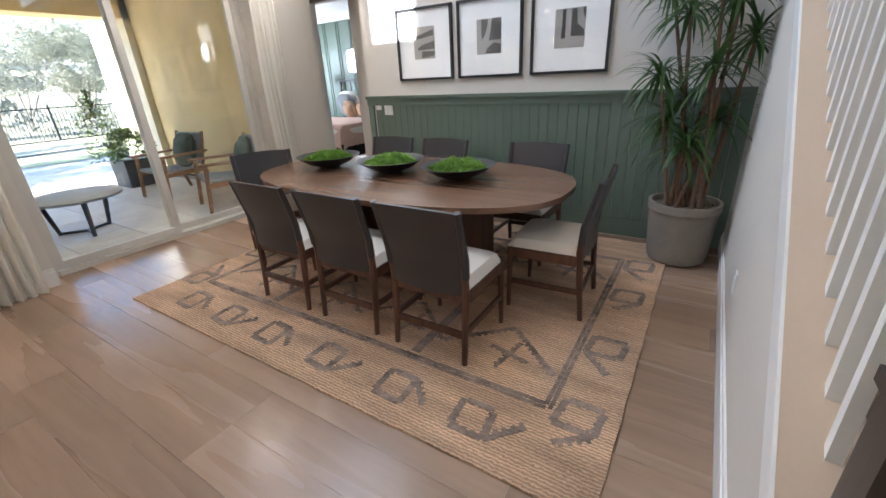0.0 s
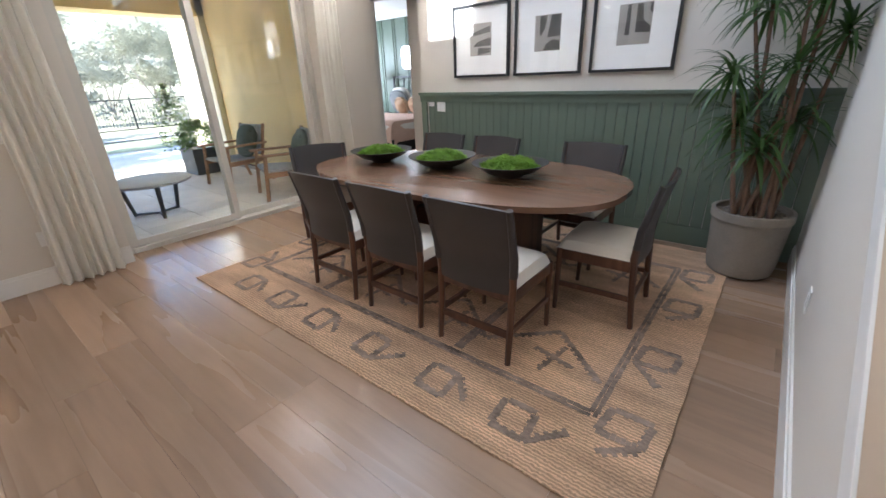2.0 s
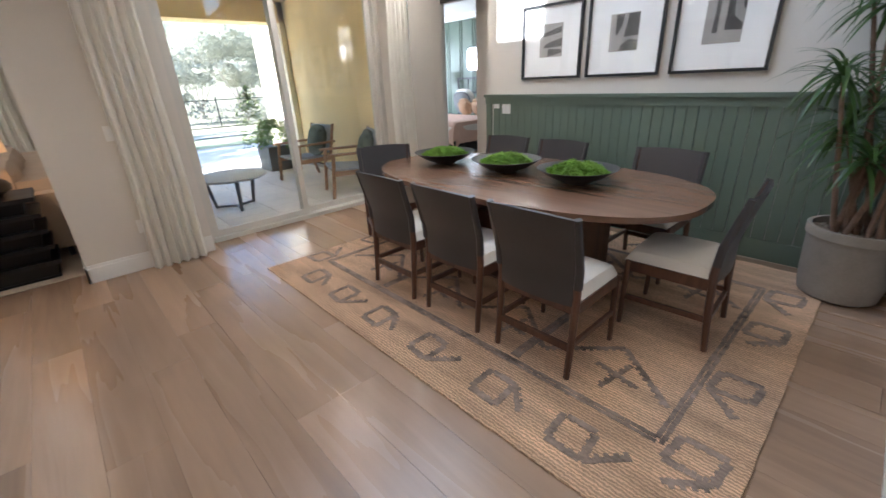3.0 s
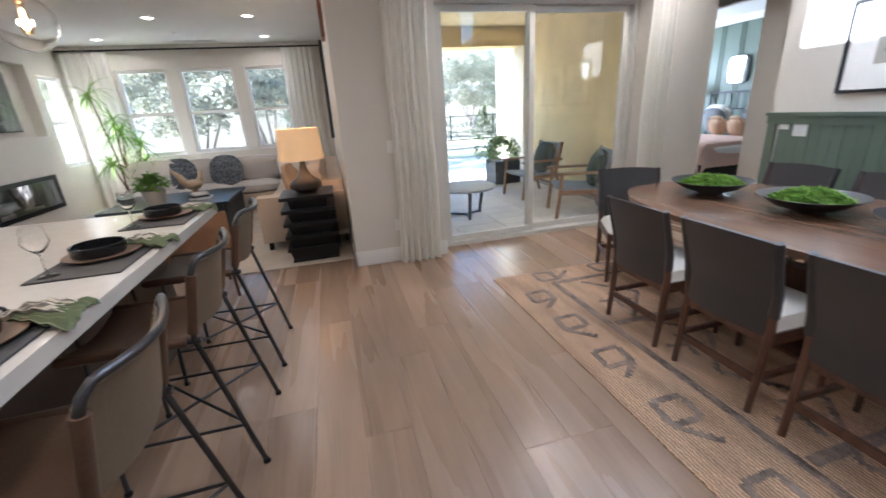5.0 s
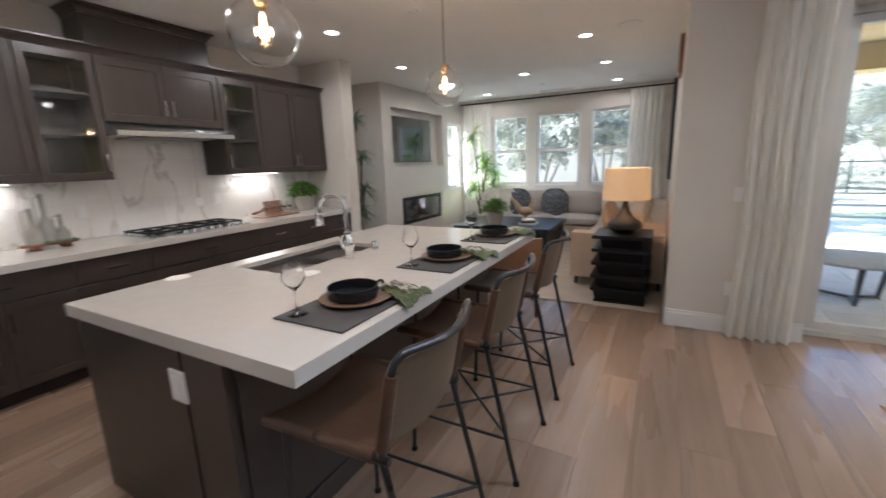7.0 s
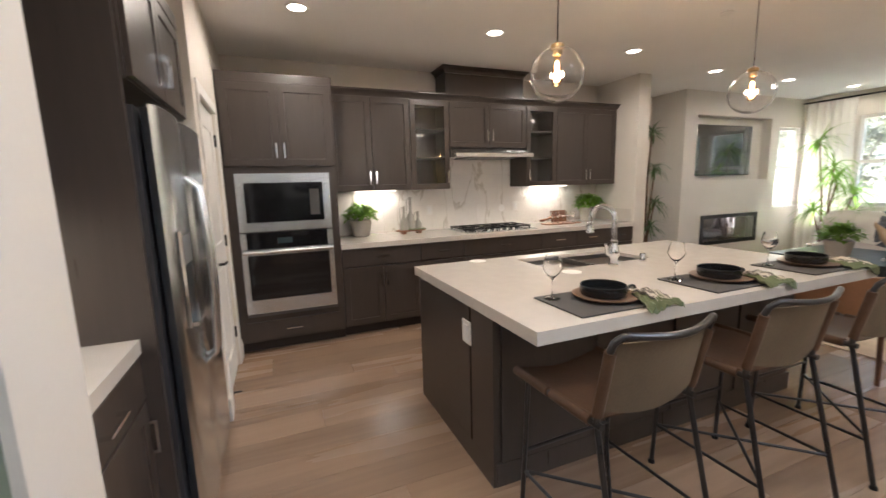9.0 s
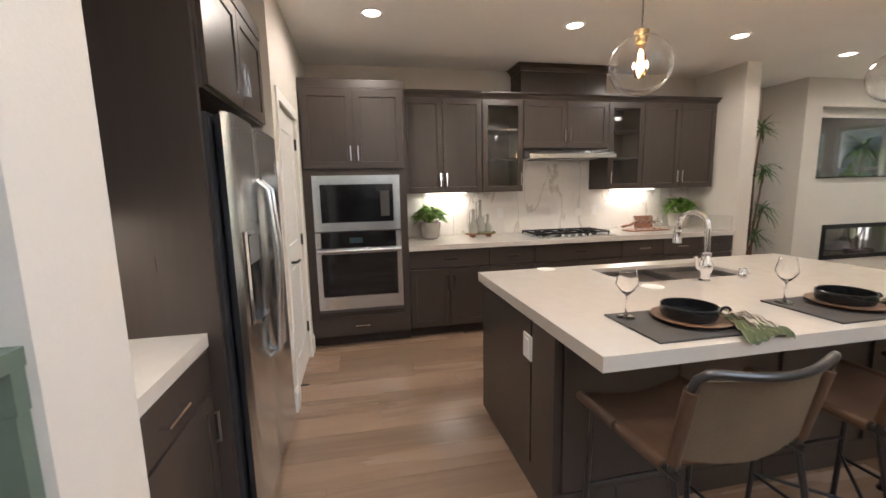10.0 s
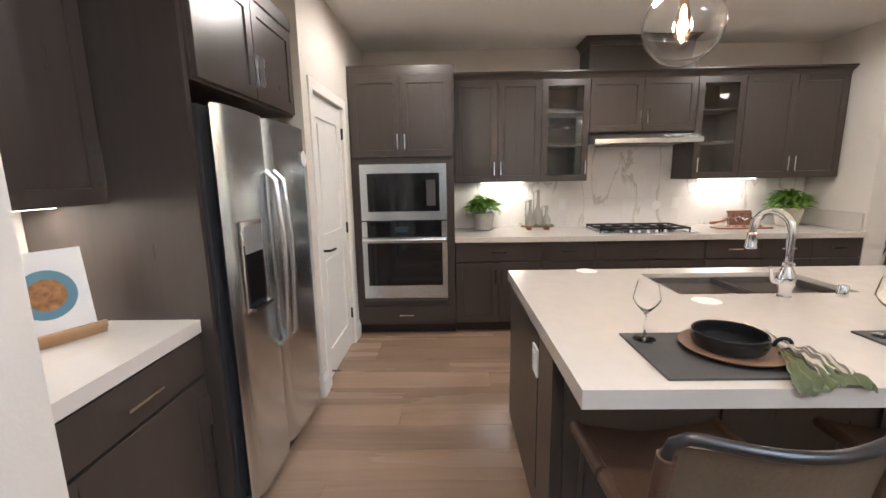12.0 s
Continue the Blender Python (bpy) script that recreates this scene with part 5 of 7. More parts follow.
# pendants
BULBGLOW = glow("bulb_glow", (1.0, 0.62, 0.3), 6)
for x, y, pz in ((-0.485, 0.445, 1.965), (-0.5, 1.92, 1.975)):
    pen = thing("pendant_light", (x, y, pz), "clear glass globe pendant with an exposed warm bulb", "pendant light", "pendants over the island")
    part("canopy", lathe(bm_new(), [(0, 0), (0.06, 0), (0.06, -0.02), (0.01, -0.03), (0, -0.03)], 24, (0, 0, H - pz - 0.001)), STEEL_DARK, pen)
    part("cord", tube(bm_new(), [(0, 0, H - pz - 0.03), (0, 0, 0.15)], 0.003, 8), BLACK, pen)
    part("socket", lathe(bm_new(), [(0, 0.15), (0.012, 0.15), (0.03, 0.138), (0.031, 0.118), (0.022, 0.114), (0.022, 0.09), (0.016, 0.085), (0, 0.085)], 20), mat("antique_brass", (0.35, 0.24, 0.12), 0.35, 1.0), pen)
    gp = [(0.126 * math.sin(t), 0.126 * math.cos(t)) for t in [0.22 + (math.pi - 0.22) * k / 24 for k in range(25)]]
    gp[-1] = (0, -0.126)
    inner = [(0.1238 * math.sin(t), 0.1238 * math.cos(t)) for t in [0.22 + (math.pi - 0.22) * k / 24 for k in range(25)]]
    inner[-1] = (0, -0.1238)
    gshade = part("shade", lathe(bm_new(), inner[::-1] + gp, 40), CLEAR, pen, "clear glass globe")
    gshade.visible_shadow = False
    bulb = part("bulb", lathe(bm_new(), [(0, -0.048), (0.0185, -0.043), (0.0245, -0.02), (0.0225, 0.02), (0.0125, 0.06), (0.011, 0.084), (0.012, 0.084), (0.014, 0.06), (0.024, 0.02), (0.026, -0.02), (0.02, -0.045), (0, -0.05)], 20), glass("bulb_glass", (1, 0.85, 0.65)), pen)
    bulb.visible_shadow = False
    part("filament", tube(bm_new(), [(0, 0, 0.065), (0, 0, 0.05), (0, 0, -0.015), (0, 0, -0.03)], [0.004, 0.009, 0.009, 0.004], 8), BULBGLOW, bulb)
    lamp("pendant_lamp", "POINT", (x, y, pz), 1.4, (1, 0.62, 0.32), radius=0.03)

# refrigerator run
FRX0, FRX1 = -1.54, -0.56
fr = thing("refrigerator", (FRX1 - 0.004, -1.285, 0, 0, 0, 180), "stainless steel side-by-side refrigerator with a water dispenser", "refrigerator")
fw = FRX1 - FRX0 - 0.01
part("body", soften(boxes((0.0, fw, 0.0, 0.64, 0.02, 1.765)), 0.004), mat("fridge_side", (0.05, 0.05, 0.055), 0.45, 0.3), fr)


def door_skin(x0, x1, hole=None):
    """A bowed steel door."""
    def fn(u, v):
        k = 2 * u - 1
        return (x0 + (x1 - x0) * u, -0.065 - 0.012 * (1 - k * k) + 0.02 * abs(k) ** 10, 0.07 + 1.70 * v)
    return grid(bm_new(), 16, 2, fn, 0.05)


split = fw * 0.43
dl = part("door", door_skin(0.003, split - 0.004), STEEL, fr, "freezer door")
dr = part("door", door_skin(split + 0.004, fw - 0.003), STEEL, fr, "refrigerator door")
for d, x in ((dl, split - 0.045), (dr, split + 0.045)):
    part("handle", tube(bm_new(), [(x, -0.07, 0.66), (x, -0.115, 0.70), (x, -0.132, 1.0), (x, -0.132, 1.2), (x, -0.115, 1.48), (x, -0.07, 1.52)], 0.014, 12), STEEL, d, "long bowed steel handle")
part("dispenser_frame", soften(boxes((0.07, 0.26, -0.085, -0.075, 0.92, 0.94), (0.07, 0.26, -0.085, -0.075, 1.29, 1.31), (0.07, 0.085, -0.085, -0.075, 0.94, 1.29), (0.245, 0.26, -0.085, -0.075, 0.94, 1.29)), 0.004), CHROME, dl)
part("dispenser", soften(boxes((0.085, 0.245, -0.0815, -0.075, 0.94, 1.17)), 0.003), BLACKGLASS, dl, "dark water dispenser recess")
part("dispenser_panel", soften(boxes((0.085, 0.245, -0.083, -0.075, 1.172, 1.29)), 0.003), mat("grey_panel", (0.35, 0.36, 0.37), 0.3, 0.6), dl)
part("drip_tray", soften(boxes((0.08, 0.25, -0.11, -0.0825, 0.925, 0.94)), 0.004), CHROME, dl)
part("base_grille", boxes((0.0, fw, -0.03, 0.0, 0.005, 0.065)), BLACK, fr)
part("sticker", lathe(bm_new(), [(0, 0), (0.045, 0), (0.045, 0.001), (0, 0.001)], 28), TRIM, dr, "round white sticker", at=pose(fw - 0.09, -0.079, 1.6, 90, 0, 0))
fc = cabinet((FRX1 - 0.002, -1.29, 0, 0, 0, 180), FRX1 - FRX0 + 0.008, 0.7, 1.85, 2.33, "dark cabinet over the refrigerator with two doors")
shaker(fc, 0.008, 0.492, 1.86, 2.32, "rb")
shaker(fc, 0.492, 0.978, 1.86, 2.32, "lb")
crown("crown_moulding", [(-1.552, -1.27), (-0.53, -1.27), (-0.53, -1.64)][::-1], 2.331, "dark crown moulding over the refrigerator")
solid("end_panel", boxes((-0.559, -0.533, -1.995, -1.30, 0.002, 2.33)), ESPRESSO, "dark wood side panel of the refrigerator bay", "panel", bevel=0.002)
dk = cabinet((0.175, -1.375, 0, 0, 0, 180), 0.706, 0.615, 0.1, 0.882, "dark base cabinet of the desk counter with a drawer", True)
shaker(dk, 0.01, 0.704, 0.11, 0.70, "rt")
drawer(dk, 0.01, 0.704, 0.71, 0.875, 0.15)
solid("desk_countertop", boxes((-0.532, 0.179, -1.998, -1.35, 0.883, 0.935)), QUARTZ, "white quartz desk counter beside the refrigerator", "countertop", bevel=0.004)
du = cabinet((0.175, -1.66, 0, 0, 0, 180), 0.706, 0.335, 1.40, 2.33, "dark wall cabinet over the desk counter")
shaker(du, 0.004, 0.704, 1.40, 2.32, "rb")
bk = thing("cookbook", (-0.31, -1.73, 0.9365, 0, 0, 155), "open white cookbook with a plated dish on a wooden stand", "book")
part("stand", soften(boxes((-0.14, 0.14, -0.05, 0.05, 0.0, 0.02), (-0.14, 0.14, -0.06, -0.045, 0.02, 0.045), (-0.12, 0.12, 0.03, 0.042, 0.02, 0.25)), 0.003), wood("beech", (0.3, 0.17, 0.08), (0.45, 0.28, 0.14), 0.5, 0), bk)
cov = part("cover", boxes((-0.12, 0.12, 0.0, 0.012, 0.0, 0.3)), TRIM, bk, at=pose(0, -0.035, 0.022, -8, 0, 0))
part("plate_picture", lathe(bm_new(), [(0, 0), (0.085, 0), (0.085, 0.001), (0, 0.001)], 30), mat("blue_plate_print", (0.12, 0.25, 0.33), 0.5), cov, at=pose(0, -0.0015, 0.15, 90))
part("food_picture", lathe(bm_new(), [(0, 0), (0.055, 0), (0.055, 0.001), (0, 0.001)], 24), mat("food_print", (0.3, 0.14, 0.05), 0.6, vary=0.6, scale=40), cov, at=pose(0, -0.0028, 0.15, 90))
part("round_mark", lathe(bm_new(), [(0, 0), (0.02, 0), (0.02, 0.001), (0, 0.001)], 20), mat("orange_print", (0.6, 0.12, 0.03), 0.5), cov, at=pose(-0.08, -0.0015, 0.05, 90))

# things on the back counter
CEMENT = mat("speckled_pot", (0.42, 0.39, 0.35), 0.8, vary=0.15, scale=9, fine=80, bump=0.1)


def leafy_pot(x, y, z, s, seed, label):
    pl = thing("potted_plant", (x, y, z), label, "plant")
    part("pot", lathe(bm_new(), [(0, 0), (0.055 * s, 0), (0.068 * s, 0.01), (0.088 * s, 0.11 * s), (0.088 * s, 0.135 * s), (0.08 * s, 0.135 * s), (0.078 * s, 0.12 * s), (0, 0.12 * s)], 30), CEMENT, pl, "speckled grey pot")
    rnd = random.Random(seed)
    bm = bm_new()
    for _ in range(260):
        a, e, r = rnd.uniform(0, 6.283), rnd.uniform(-0.1, 1.5), rnd.uniform(0.5, 1) * 0.13 * s
        c = Vector((math.cos(a) * math.cos(e) * r, math.sin(a) * math.cos(e) * r, 0.15 * s + math.sin(e) * r * 0.9))
        blade(bm, c, (math.cos(a + rnd.uniform(-0.5, 0.5)), math.sin(a), rnd.uniform(-0.2, 0.9)), 0.058 * s, 0.017 * s, 0.8, rnd)
    for _ in range(30):
        a, r = rnd.uniform(0, 6.283), rnd.uniform(0.02, 0.1) * s
        tube(bm, [(0, 0, 0.11 * s), (math.cos(a) * r, math.sin(a) * r, 0.22 * s)], 0.002, 4)
    part("leaves", bm, LEAFL, pl, "small bright green leaves")


leafy_pot(-3.24, 0.0, CT + 0.001, 1.3, 21, "leafy green herb in a speckled pot on the counter")
leafy_pot(-3.2, 3.09, CT + 0.001, 1.35, 22, "leafy green fern in a speckled pot on the counter")
TRAY = wood("tray_wood", (0.16, 0.06, 0.03), (0.26, 0.11, 0.055), 0.5, 1)
tr = thing("footed_tray", (-3.18, 0.55, CT + 0.001), "small wooden footed tray holding grey bottles", "tray")
part("board", soften(prism(bm_new(), stadium(0.07, 0.17), 0.03, 0.045), 0.004), TRAY, tr)
for y in (-0.09, 0.09):
    part("foot", soften(boxes((-0.05, 0.05, y - 0.02, y + 0.02, 0, 0.0295)), 0.003), TRAY, tr)
GREYCER = mat("grey_bottle", (0.3, 0.29, 0.26), 0.5, vary=0.12, scale=12, fine=90)
for y, h, r in ((-0.08, 0.26, 0.05), (0.0, 0.36, 0.052), (0.09, 0.2, 0.046)):
    bt = thing("oil_bottle", (-3.18 + 0.01 * math.sin(y * 50), 0.55 + y, CT + 0.047), "matte grey ceramic bottle with a loop handle", "bottle", "bottles on the tray")
    part("body", lathe(bm_new(), [(0, 0), (r, 0), (r, h * 0.28), (r * 0.7, h * 0.42), (0.016, h * 0.55), (0.014, h * 0.95), (0.018, h), (0.01, h), (0.01, h * 0.6), (0, h * 0.6)], 24), GREYCER, bt)
    part("handle", tube(bm_new(), [(0, -0.012, h * 0.94), (0, -0.045, h * 0.94), (0, -0.045, h * 0.35), (0, -r * 0.8, h * 0.3)], 0.005, 8), GREYCER, bt)
solid("garnish", grid(bm_new(), 10, 10, lambda u, v: (-3.12 + 0.06 * (u - 0.5), 0.5 + 0.2 * v, CT + 0.05 + 0.02 * math.sin(3 * u) * math.sin(12 * v) ** 2), 0.003), SAGE, "folded green cloth on the tray", "cloth")
solid("serving_board", soften(prism(bm_new(), stadium(0.1, 0.27, 10, 6), 0, 0.012), 0.003), TRAY, "flat reddish wood board under small glasses", "board", at=(-3.08, 2.55, CT + 0.001))
pb = thing("paddle_board", (-3.2, 2.55, CT + 0.014, 0, 0, 90), "reddish wood paddle board leaning behind the glasses", "board")
part("board", soften(boxes((-0.05, 0.19, 0.0, 0.016, 0.0, 0.15)), 0.006), TRAY, pb, at=pose(0, 0, 0, -12))
part("handle", tube(bm_new(), [(-0.05, 0.008, 0.07), (-0.11, 0.008, 0.045), (-0.2, 0.008, 0.03), (-0.23, 0.008, 0.03)], [0.02, 0.013, 0.018, 0.012], 10), TRAY, pb, at=pose(0, 0, 0, -12))
for y in (2.42, 2.50, 2.58, 2.66, 2.74):
    solid("small_glass", lathe(bm_new(), [(0, 0), (0.024, 0), (0.003, 0.008), (0.003, 0.06), (0.03, 0.09), (0.026, 0.145), (0.0245, 0.145), (0.0285, 0.092), (0, 0.068)], 18), WINEGLASS, "small clear stemmed glass on the board", "glass", "glasses on the board", at=(-3.08, y, CT + 0.0135))
solid("round_card", lathe(bm_new(), [(0, 0), (0.045, 0), (0.045, 0.002), (0, 0.002)], 28), COASTER, "round white notice on the marble splash", "card", at=pose(tx + 0.0095, 1.86, 1.15, 0, 90))

# recessed lights
CAN = glow("downlight_lens", (1.0, 0.86, 0.7), 2)
# added unseen cans: (0.35, -0.3) lights the kitchen floor, the VH four the table
SPOTS = [(-2.11, -0.59), (-2.1, 1.03), (-2.1, 2.63), (-2.375, 4.26), (-2.38, 5.75), (-2.315, 7.2), (-1.13, 5.75), (0.05, 5.67), (0.02, 4.2), (0.06, 7.16), (0.35, -0.3), (2.9, 2.75), (4.1, 2.75)]
for x, y, hz in [(x, y, H) for x, y in SPOTS] + [(2.6, 0.5, VH), (4.0, 0.5, VH), (2.6, -0.7, VH), (4.0, -0.7, VH)]:
    d = thing("recessed_light", (x, y, hz), "round recessed ceiling light, lit warm white", "ceiling light", "recessed lights")
    part("trim_ring", lathe(bm_new(), [(0.062, -0.001), (0.085, -0.001), (0.082, -0.007), (0.064, -0.005)], 32), TRIM, d)
    part("lens", lathe(bm_new(), [(0, -0.003), (0.0615, -0.003), (0.0615, -0.0015), (0, -0.0015)], 32), CAN, d)
    lamp("downlight", "SPOT", (x, y, hz - 0.02), 4.2 if hz > H else 2.4 if y > 4 else 6.8, WARM, (x, y, 0), cone=174, radius=0.06)
for x, y, r, lb, cat in ((0.46, 7.04, 0.1, "flat round white ceiling speaker", "speaker"), (0.46, 4.07, 0.12, "flat round white ceiling speaker", "speaker"), (-1.14, 2.58, 0.05, "small white smoke detector on the ceiling", "smoke detector"), (-1.12, 6.76, 0.035, "small white sprinkler cover on the ceiling", "sprinkler")):
    solid("ceiling_disc", lathe(bm_new(), [(0, -0.012), (r * 0.9, -0.012), (r, -0.007), (r, -0.0005), (0, -0.0005)], 32), TRIM, lb, cat, at=(x, y, H))
vent = thing("ceiling_vent", (-1.04, 7.48, H), "long white slatted ceiling air vent", "vent")
part("frame", soften(boxes((-0.3, 0.3, -0.075, -0.055, -0.01, -0.001), (-0.3, 0.3, 0.055, 0.075, -0.01, -0.001), (-0.3, -0.28, -0.055, 0.055, -0.01, -0.001), (0.28, 0.3, -0.055, 0.055, -0.01, -0.001)), 0.002), TRIM, vent)
for k in range(6):
    part("slat", boxes((-0.28, 0.28, -0.05 + 0.018 * k, -0.042 + 0.018 * k, -0.009, -0.002)), TRIM, vent)
for y0, y1 in ((-0.02, 0.42), (2.22, 2.78)):
    solid("under_cabinet_light", boxes((-3.32, -3.27, y0, y1, UB - 0.012, UB - 0.002)), glow("led_strip", (1.0, 0.84, 0.62), 0.8), "slim lit strip under the wall cabinets", "cabinet light")
    lamp("under_cabinet", "AREA", (-3.295, (y0 + y1) / 2, UB - 0.02), 0.36, WARM, (-3.295, (y0 + y1) / 2, 0), size=(0.05, y1 - y0))
lamp("desk_light", "AREA", (-0.2, -1.85, 1.385), 0.5, WARM, (-0.2, -1.85, 0), size=(0.6, 0.05))
solid("under_cabinet_light", boxes((-0.5, 0.1, -1.88, -1.82, 1.388, 1.398)), glow("led_strip", (1.0, 0.84, 0.62), 0.8), "slim lit strip under the desk cabinet", "cabinet light")

# ---- living room ----
SOFA = mat("beige_sofa_fabric", (0.46, 0.37, 0.29), 0.92, vary=0.08, scale=4, fine=220, bump=0.15)
GREYSOFA = mat("grey_sofa_fabric", (0.48, 0.44, 0.41), 0.92, vary=0.08, scale=4, fine=220, bump=0.15)


def cushion(x0, x1, y0, y1, z0, z1, puff=0.03):
    bm = boxes((x0, x1, y0, y1, z0, z1))
    bmesh.ops.subdivide_edges(bm, edges=bm.edges, cuts=5, use_grid_fill=True)
    c = Vector(((x0 + x1) / 2, (y0 + y1) / 2, (z0 + z1) / 2))
    h = Vector((x1 - x0, y1 - y0, z1 - z0)) / 2
    for v in bm.verts:
        k = Vector(((v.co.x - c.x) / h.x, (v.co.y - c.y) / h.y, (v.co.z - c.z) / h.z))
        q = [max(0, 1 - abs(t) ** 2.5) for t in k]
        m = max(range(3), key=lambda i: abs(k[i]))
        o = [i for i in range(3) if i != m]
        v.co[m] += math.copysign(puff * q[o[0]] * q[o[1]], k[m])
        r = 0.04 * (abs(k.x) ** 8 * abs(k.y) ** 8 + abs(k.y) ** 8 * abs(k.z) ** 8 + abs(k.x) ** 8 * abs(k.z) ** 8)
        v.co -= Vector(k) * r * 0.4
    return bm


sofa = thing("sectional_sofa", (0, 0, 0.012), "large beige and grey L-shaped sectional sofa", "sofa")
part("frame", soften(boxes((-0.02, 0.92, 4.12, 7.35, 0.1, 0.30), (-2.35, 0.92, 6.55, 7.4, 0.1, 0.302)), 0.02), SOFA, sofa)
part("arm", soften(boxes((-0.04, 0.93, 4.10, 4.32, 0.1, 0.62)), 0.05, 4), SOFA, sofa)
part("back", soften(boxes((0.70, 0.93, 4.325, 7.4, 0.3, 0.72)), 0.05, 4), SOFA, sofa)
part("back", soften(boxes((-2.35, 0.69, 7.18, 7.42, 0.303, 0.72)), 0.05, 4), GREYSOFA, sofa)
for y in (4.34, 5.08, 5.82):
    part("seat_cushion", cushion(-0.02, 0.70, y, y + 0.72, 0.305, 0.46), SOFA, sofa)
    part("back_cushion", cushion(0.50, 0.72, y, y + 0.7, 0.465, 0.86), SOFA, sofa)
for x in (-2.33, -1.58, -0.83, -0.07):
    part("seat_cushion", cushion(x, x + 0.73, 6.58, 7.2, 0.305, 0.46), GREYSOFA, sofa)
    part("back_cushion", cushion(x, x + 0.72, 6.98, 7.2, 0.465, 0.86), GREYSOFA, sofa)
for x, y in ((0.0, 4.15), (0.86, 4.15), (-2.3, 6.6), (-2.3, 7.35), (0.86, 7.3)):
    part("foot", soften(boxes((x, x + 0.05, y, y + 0.05, 0.0, 0.099)), 0.004), BLACK, sofa)


def pillow(x, y, z, w, material, rz, rx, label):
    bm = cushion(-w / 2, w / 2, -0.05, 0.05, 0, w, 0.05)
    return solid("throw_pillow", bm, material, label, "pillow", "throw pillows", at=pose(x, y, z, rx, 0, rz))


PATTERN = mat("patterned_pillow", (0.12, 0.13, 0.15), 0.9, vary=0.9, scale=26, fine=60)
WHITEP = mat("ivory_pillow", (0.72, 0.68, 0.62), 0.9, vary=0.06, fine=200, bump=0.15)
RUSTP = mat("tan_pillow", (0.45, 0.3, 0.19), 0.9, vary=0.1, fine=200, bump=0.15)
for x, m, rz, lb in ((-2.1, WHITEP, 8, "ivory throw pillow on the sofa"), (-1.85, WHITEP, -10, "ivory throw pillow on the sofa"), (-1.6, PATTERN, 6, "dark patterned throw pillow on the sofa"), (-0.9, PATTERN, -5, "dark patterned throw pillow on the sofa"), (0.2, WHITEP, 12, "ivory throw pillow in the sofa corner")):
    pillow(x, 6.86, 0.49, 0.42, m, rz, -14, lb)
pillow(0.40, 5.3, 0.49, 0.44, WHITEP, 92, -14, "ivory throw pillow on the sofa")
pillow(0.40, 4.62, 0.49, 0.42, RUSTP, 80, -14, "tan throw pillow on the sofa")

BLUEBLK = mat("blue_black_paint", (0.018, 0.026, 0.034), 0.35, vary=0.12, scale=6)
ct = thing("coffee_table", (-1.28, 5.62, 0.013), "large blue-black coffee table with ribbed sides", "coffee table")
part("top", soften(boxes((-0.75, 0.75, -0.6, 0.62, 0.44, 0.48)), 0.006), BLUEBLK, ct)
part("body", boxes((-0.69, 0.69, -0.55, 0.57, 0.0, 0.4395)), BLUEBLK, ct)
rib = part("rib", boxes((0.0, 0.014, 0.0, 0.03, 0.0, 0.43)), BLUEBLK, ct, at=(0.69, -0.55, 0.004))
for k in range(1, 25):
    again(rib, (0.69, -0.55 + 0.0455 * k, 0.004))
for k in range(30):
    again(rib, (-0.69 + 0.0465 * k + 0.03, -0.55, 0.004, 0, 0, -90))
for k, (w, m) in enumerate(((0.26, TRIM), (0.22, BLUEBLK), (0.17, WHITEP))):
    solid("book", boxes((-w / 2, w / 2, -0.09, 0.09, 0, 0.026)), m, "book in a small stack on the coffee table", "book", "books on the coffee table", bevel=0.003, at=pose(-0.95, 5.45, 0.494 + 0.027 * k, 0, 0, 12 * k))
leafy_pot(-1.42, 5.25, 0.494, 1.5, 41, "round green plant in a pale pot on the coffee table")
CERAM = mat("tan_ceramic", (0.5, 0.36, 0.22), 0.4, vary=0.2, scale=9)
bird = lathe(bm_new(), [(0, 0), (0.055, 0), (0.06, 0.012), (0.03, 0.03), (0.028, 0.06), (0.075, 0.085), (0.105, 0.13), (0.1, 0.17), (0.06, 0.2), (0, 0.21)], 22, sx=1.25)
tube(bird, [(0.07, 0, 0.15), (0.105, 0, 0.21), (0.115, 0, 0.27), (0.125, 0, 0.3)], [0.06, 0.045, 0.03, 0.026], 12)
tube(bird, [(0.13, 0, 0.3), (0.155, 0, 0.297), (0.175, 0, 0.29)], [0.024, 0.014, 0.003], 8)
for k in range(3):
    tube(bird, [(0.105 + 0.02 * k, 0, 0.315), (0.105 + 0.02 * k, 0, 0.345 - 0.005 * k)], [0.011, 0.004], 6)
for k in range(5):
    tube(bird, [(-0.07, 0.012 * (k - 2), 0.14), (-0.15, 0.016 * (k - 2), 0.2 + 0.02 * k), (-0.18 - 0.01 * k, 0.018 * (k - 2), 0.27 + 0.02 * k), (-0.17 - 0.014 * k, 0.018 * (k - 2), 0.3 + 0.022 * k)], [0.045, 0.032, 0.02, 0.006], 8)
solid("rooster_figurine", bird, CERAM, "tan and ivory ceramic rooster on the coffee table", "figurine", at=(-1.15, 5.95, 0.494, 0, 0, 25))

lr = solid("living_room_rug", grid(bm_new(), 30, 30, lambda u, v: (-2.6 + 3.52 * u, 3.46 + 3.3 * v, 0.011 + 0.0012 * math.sin(90 * u) * math.sin(70 * v)), 0.008), mat("ivory_wool_rug", (0.55, 0.47, 0.38), 0.95, vary=0.12, scale=5, fine=160, bump=0.35), "pale woven rug under the sectional sofa", "rug", at=(0, 0, 0.0))

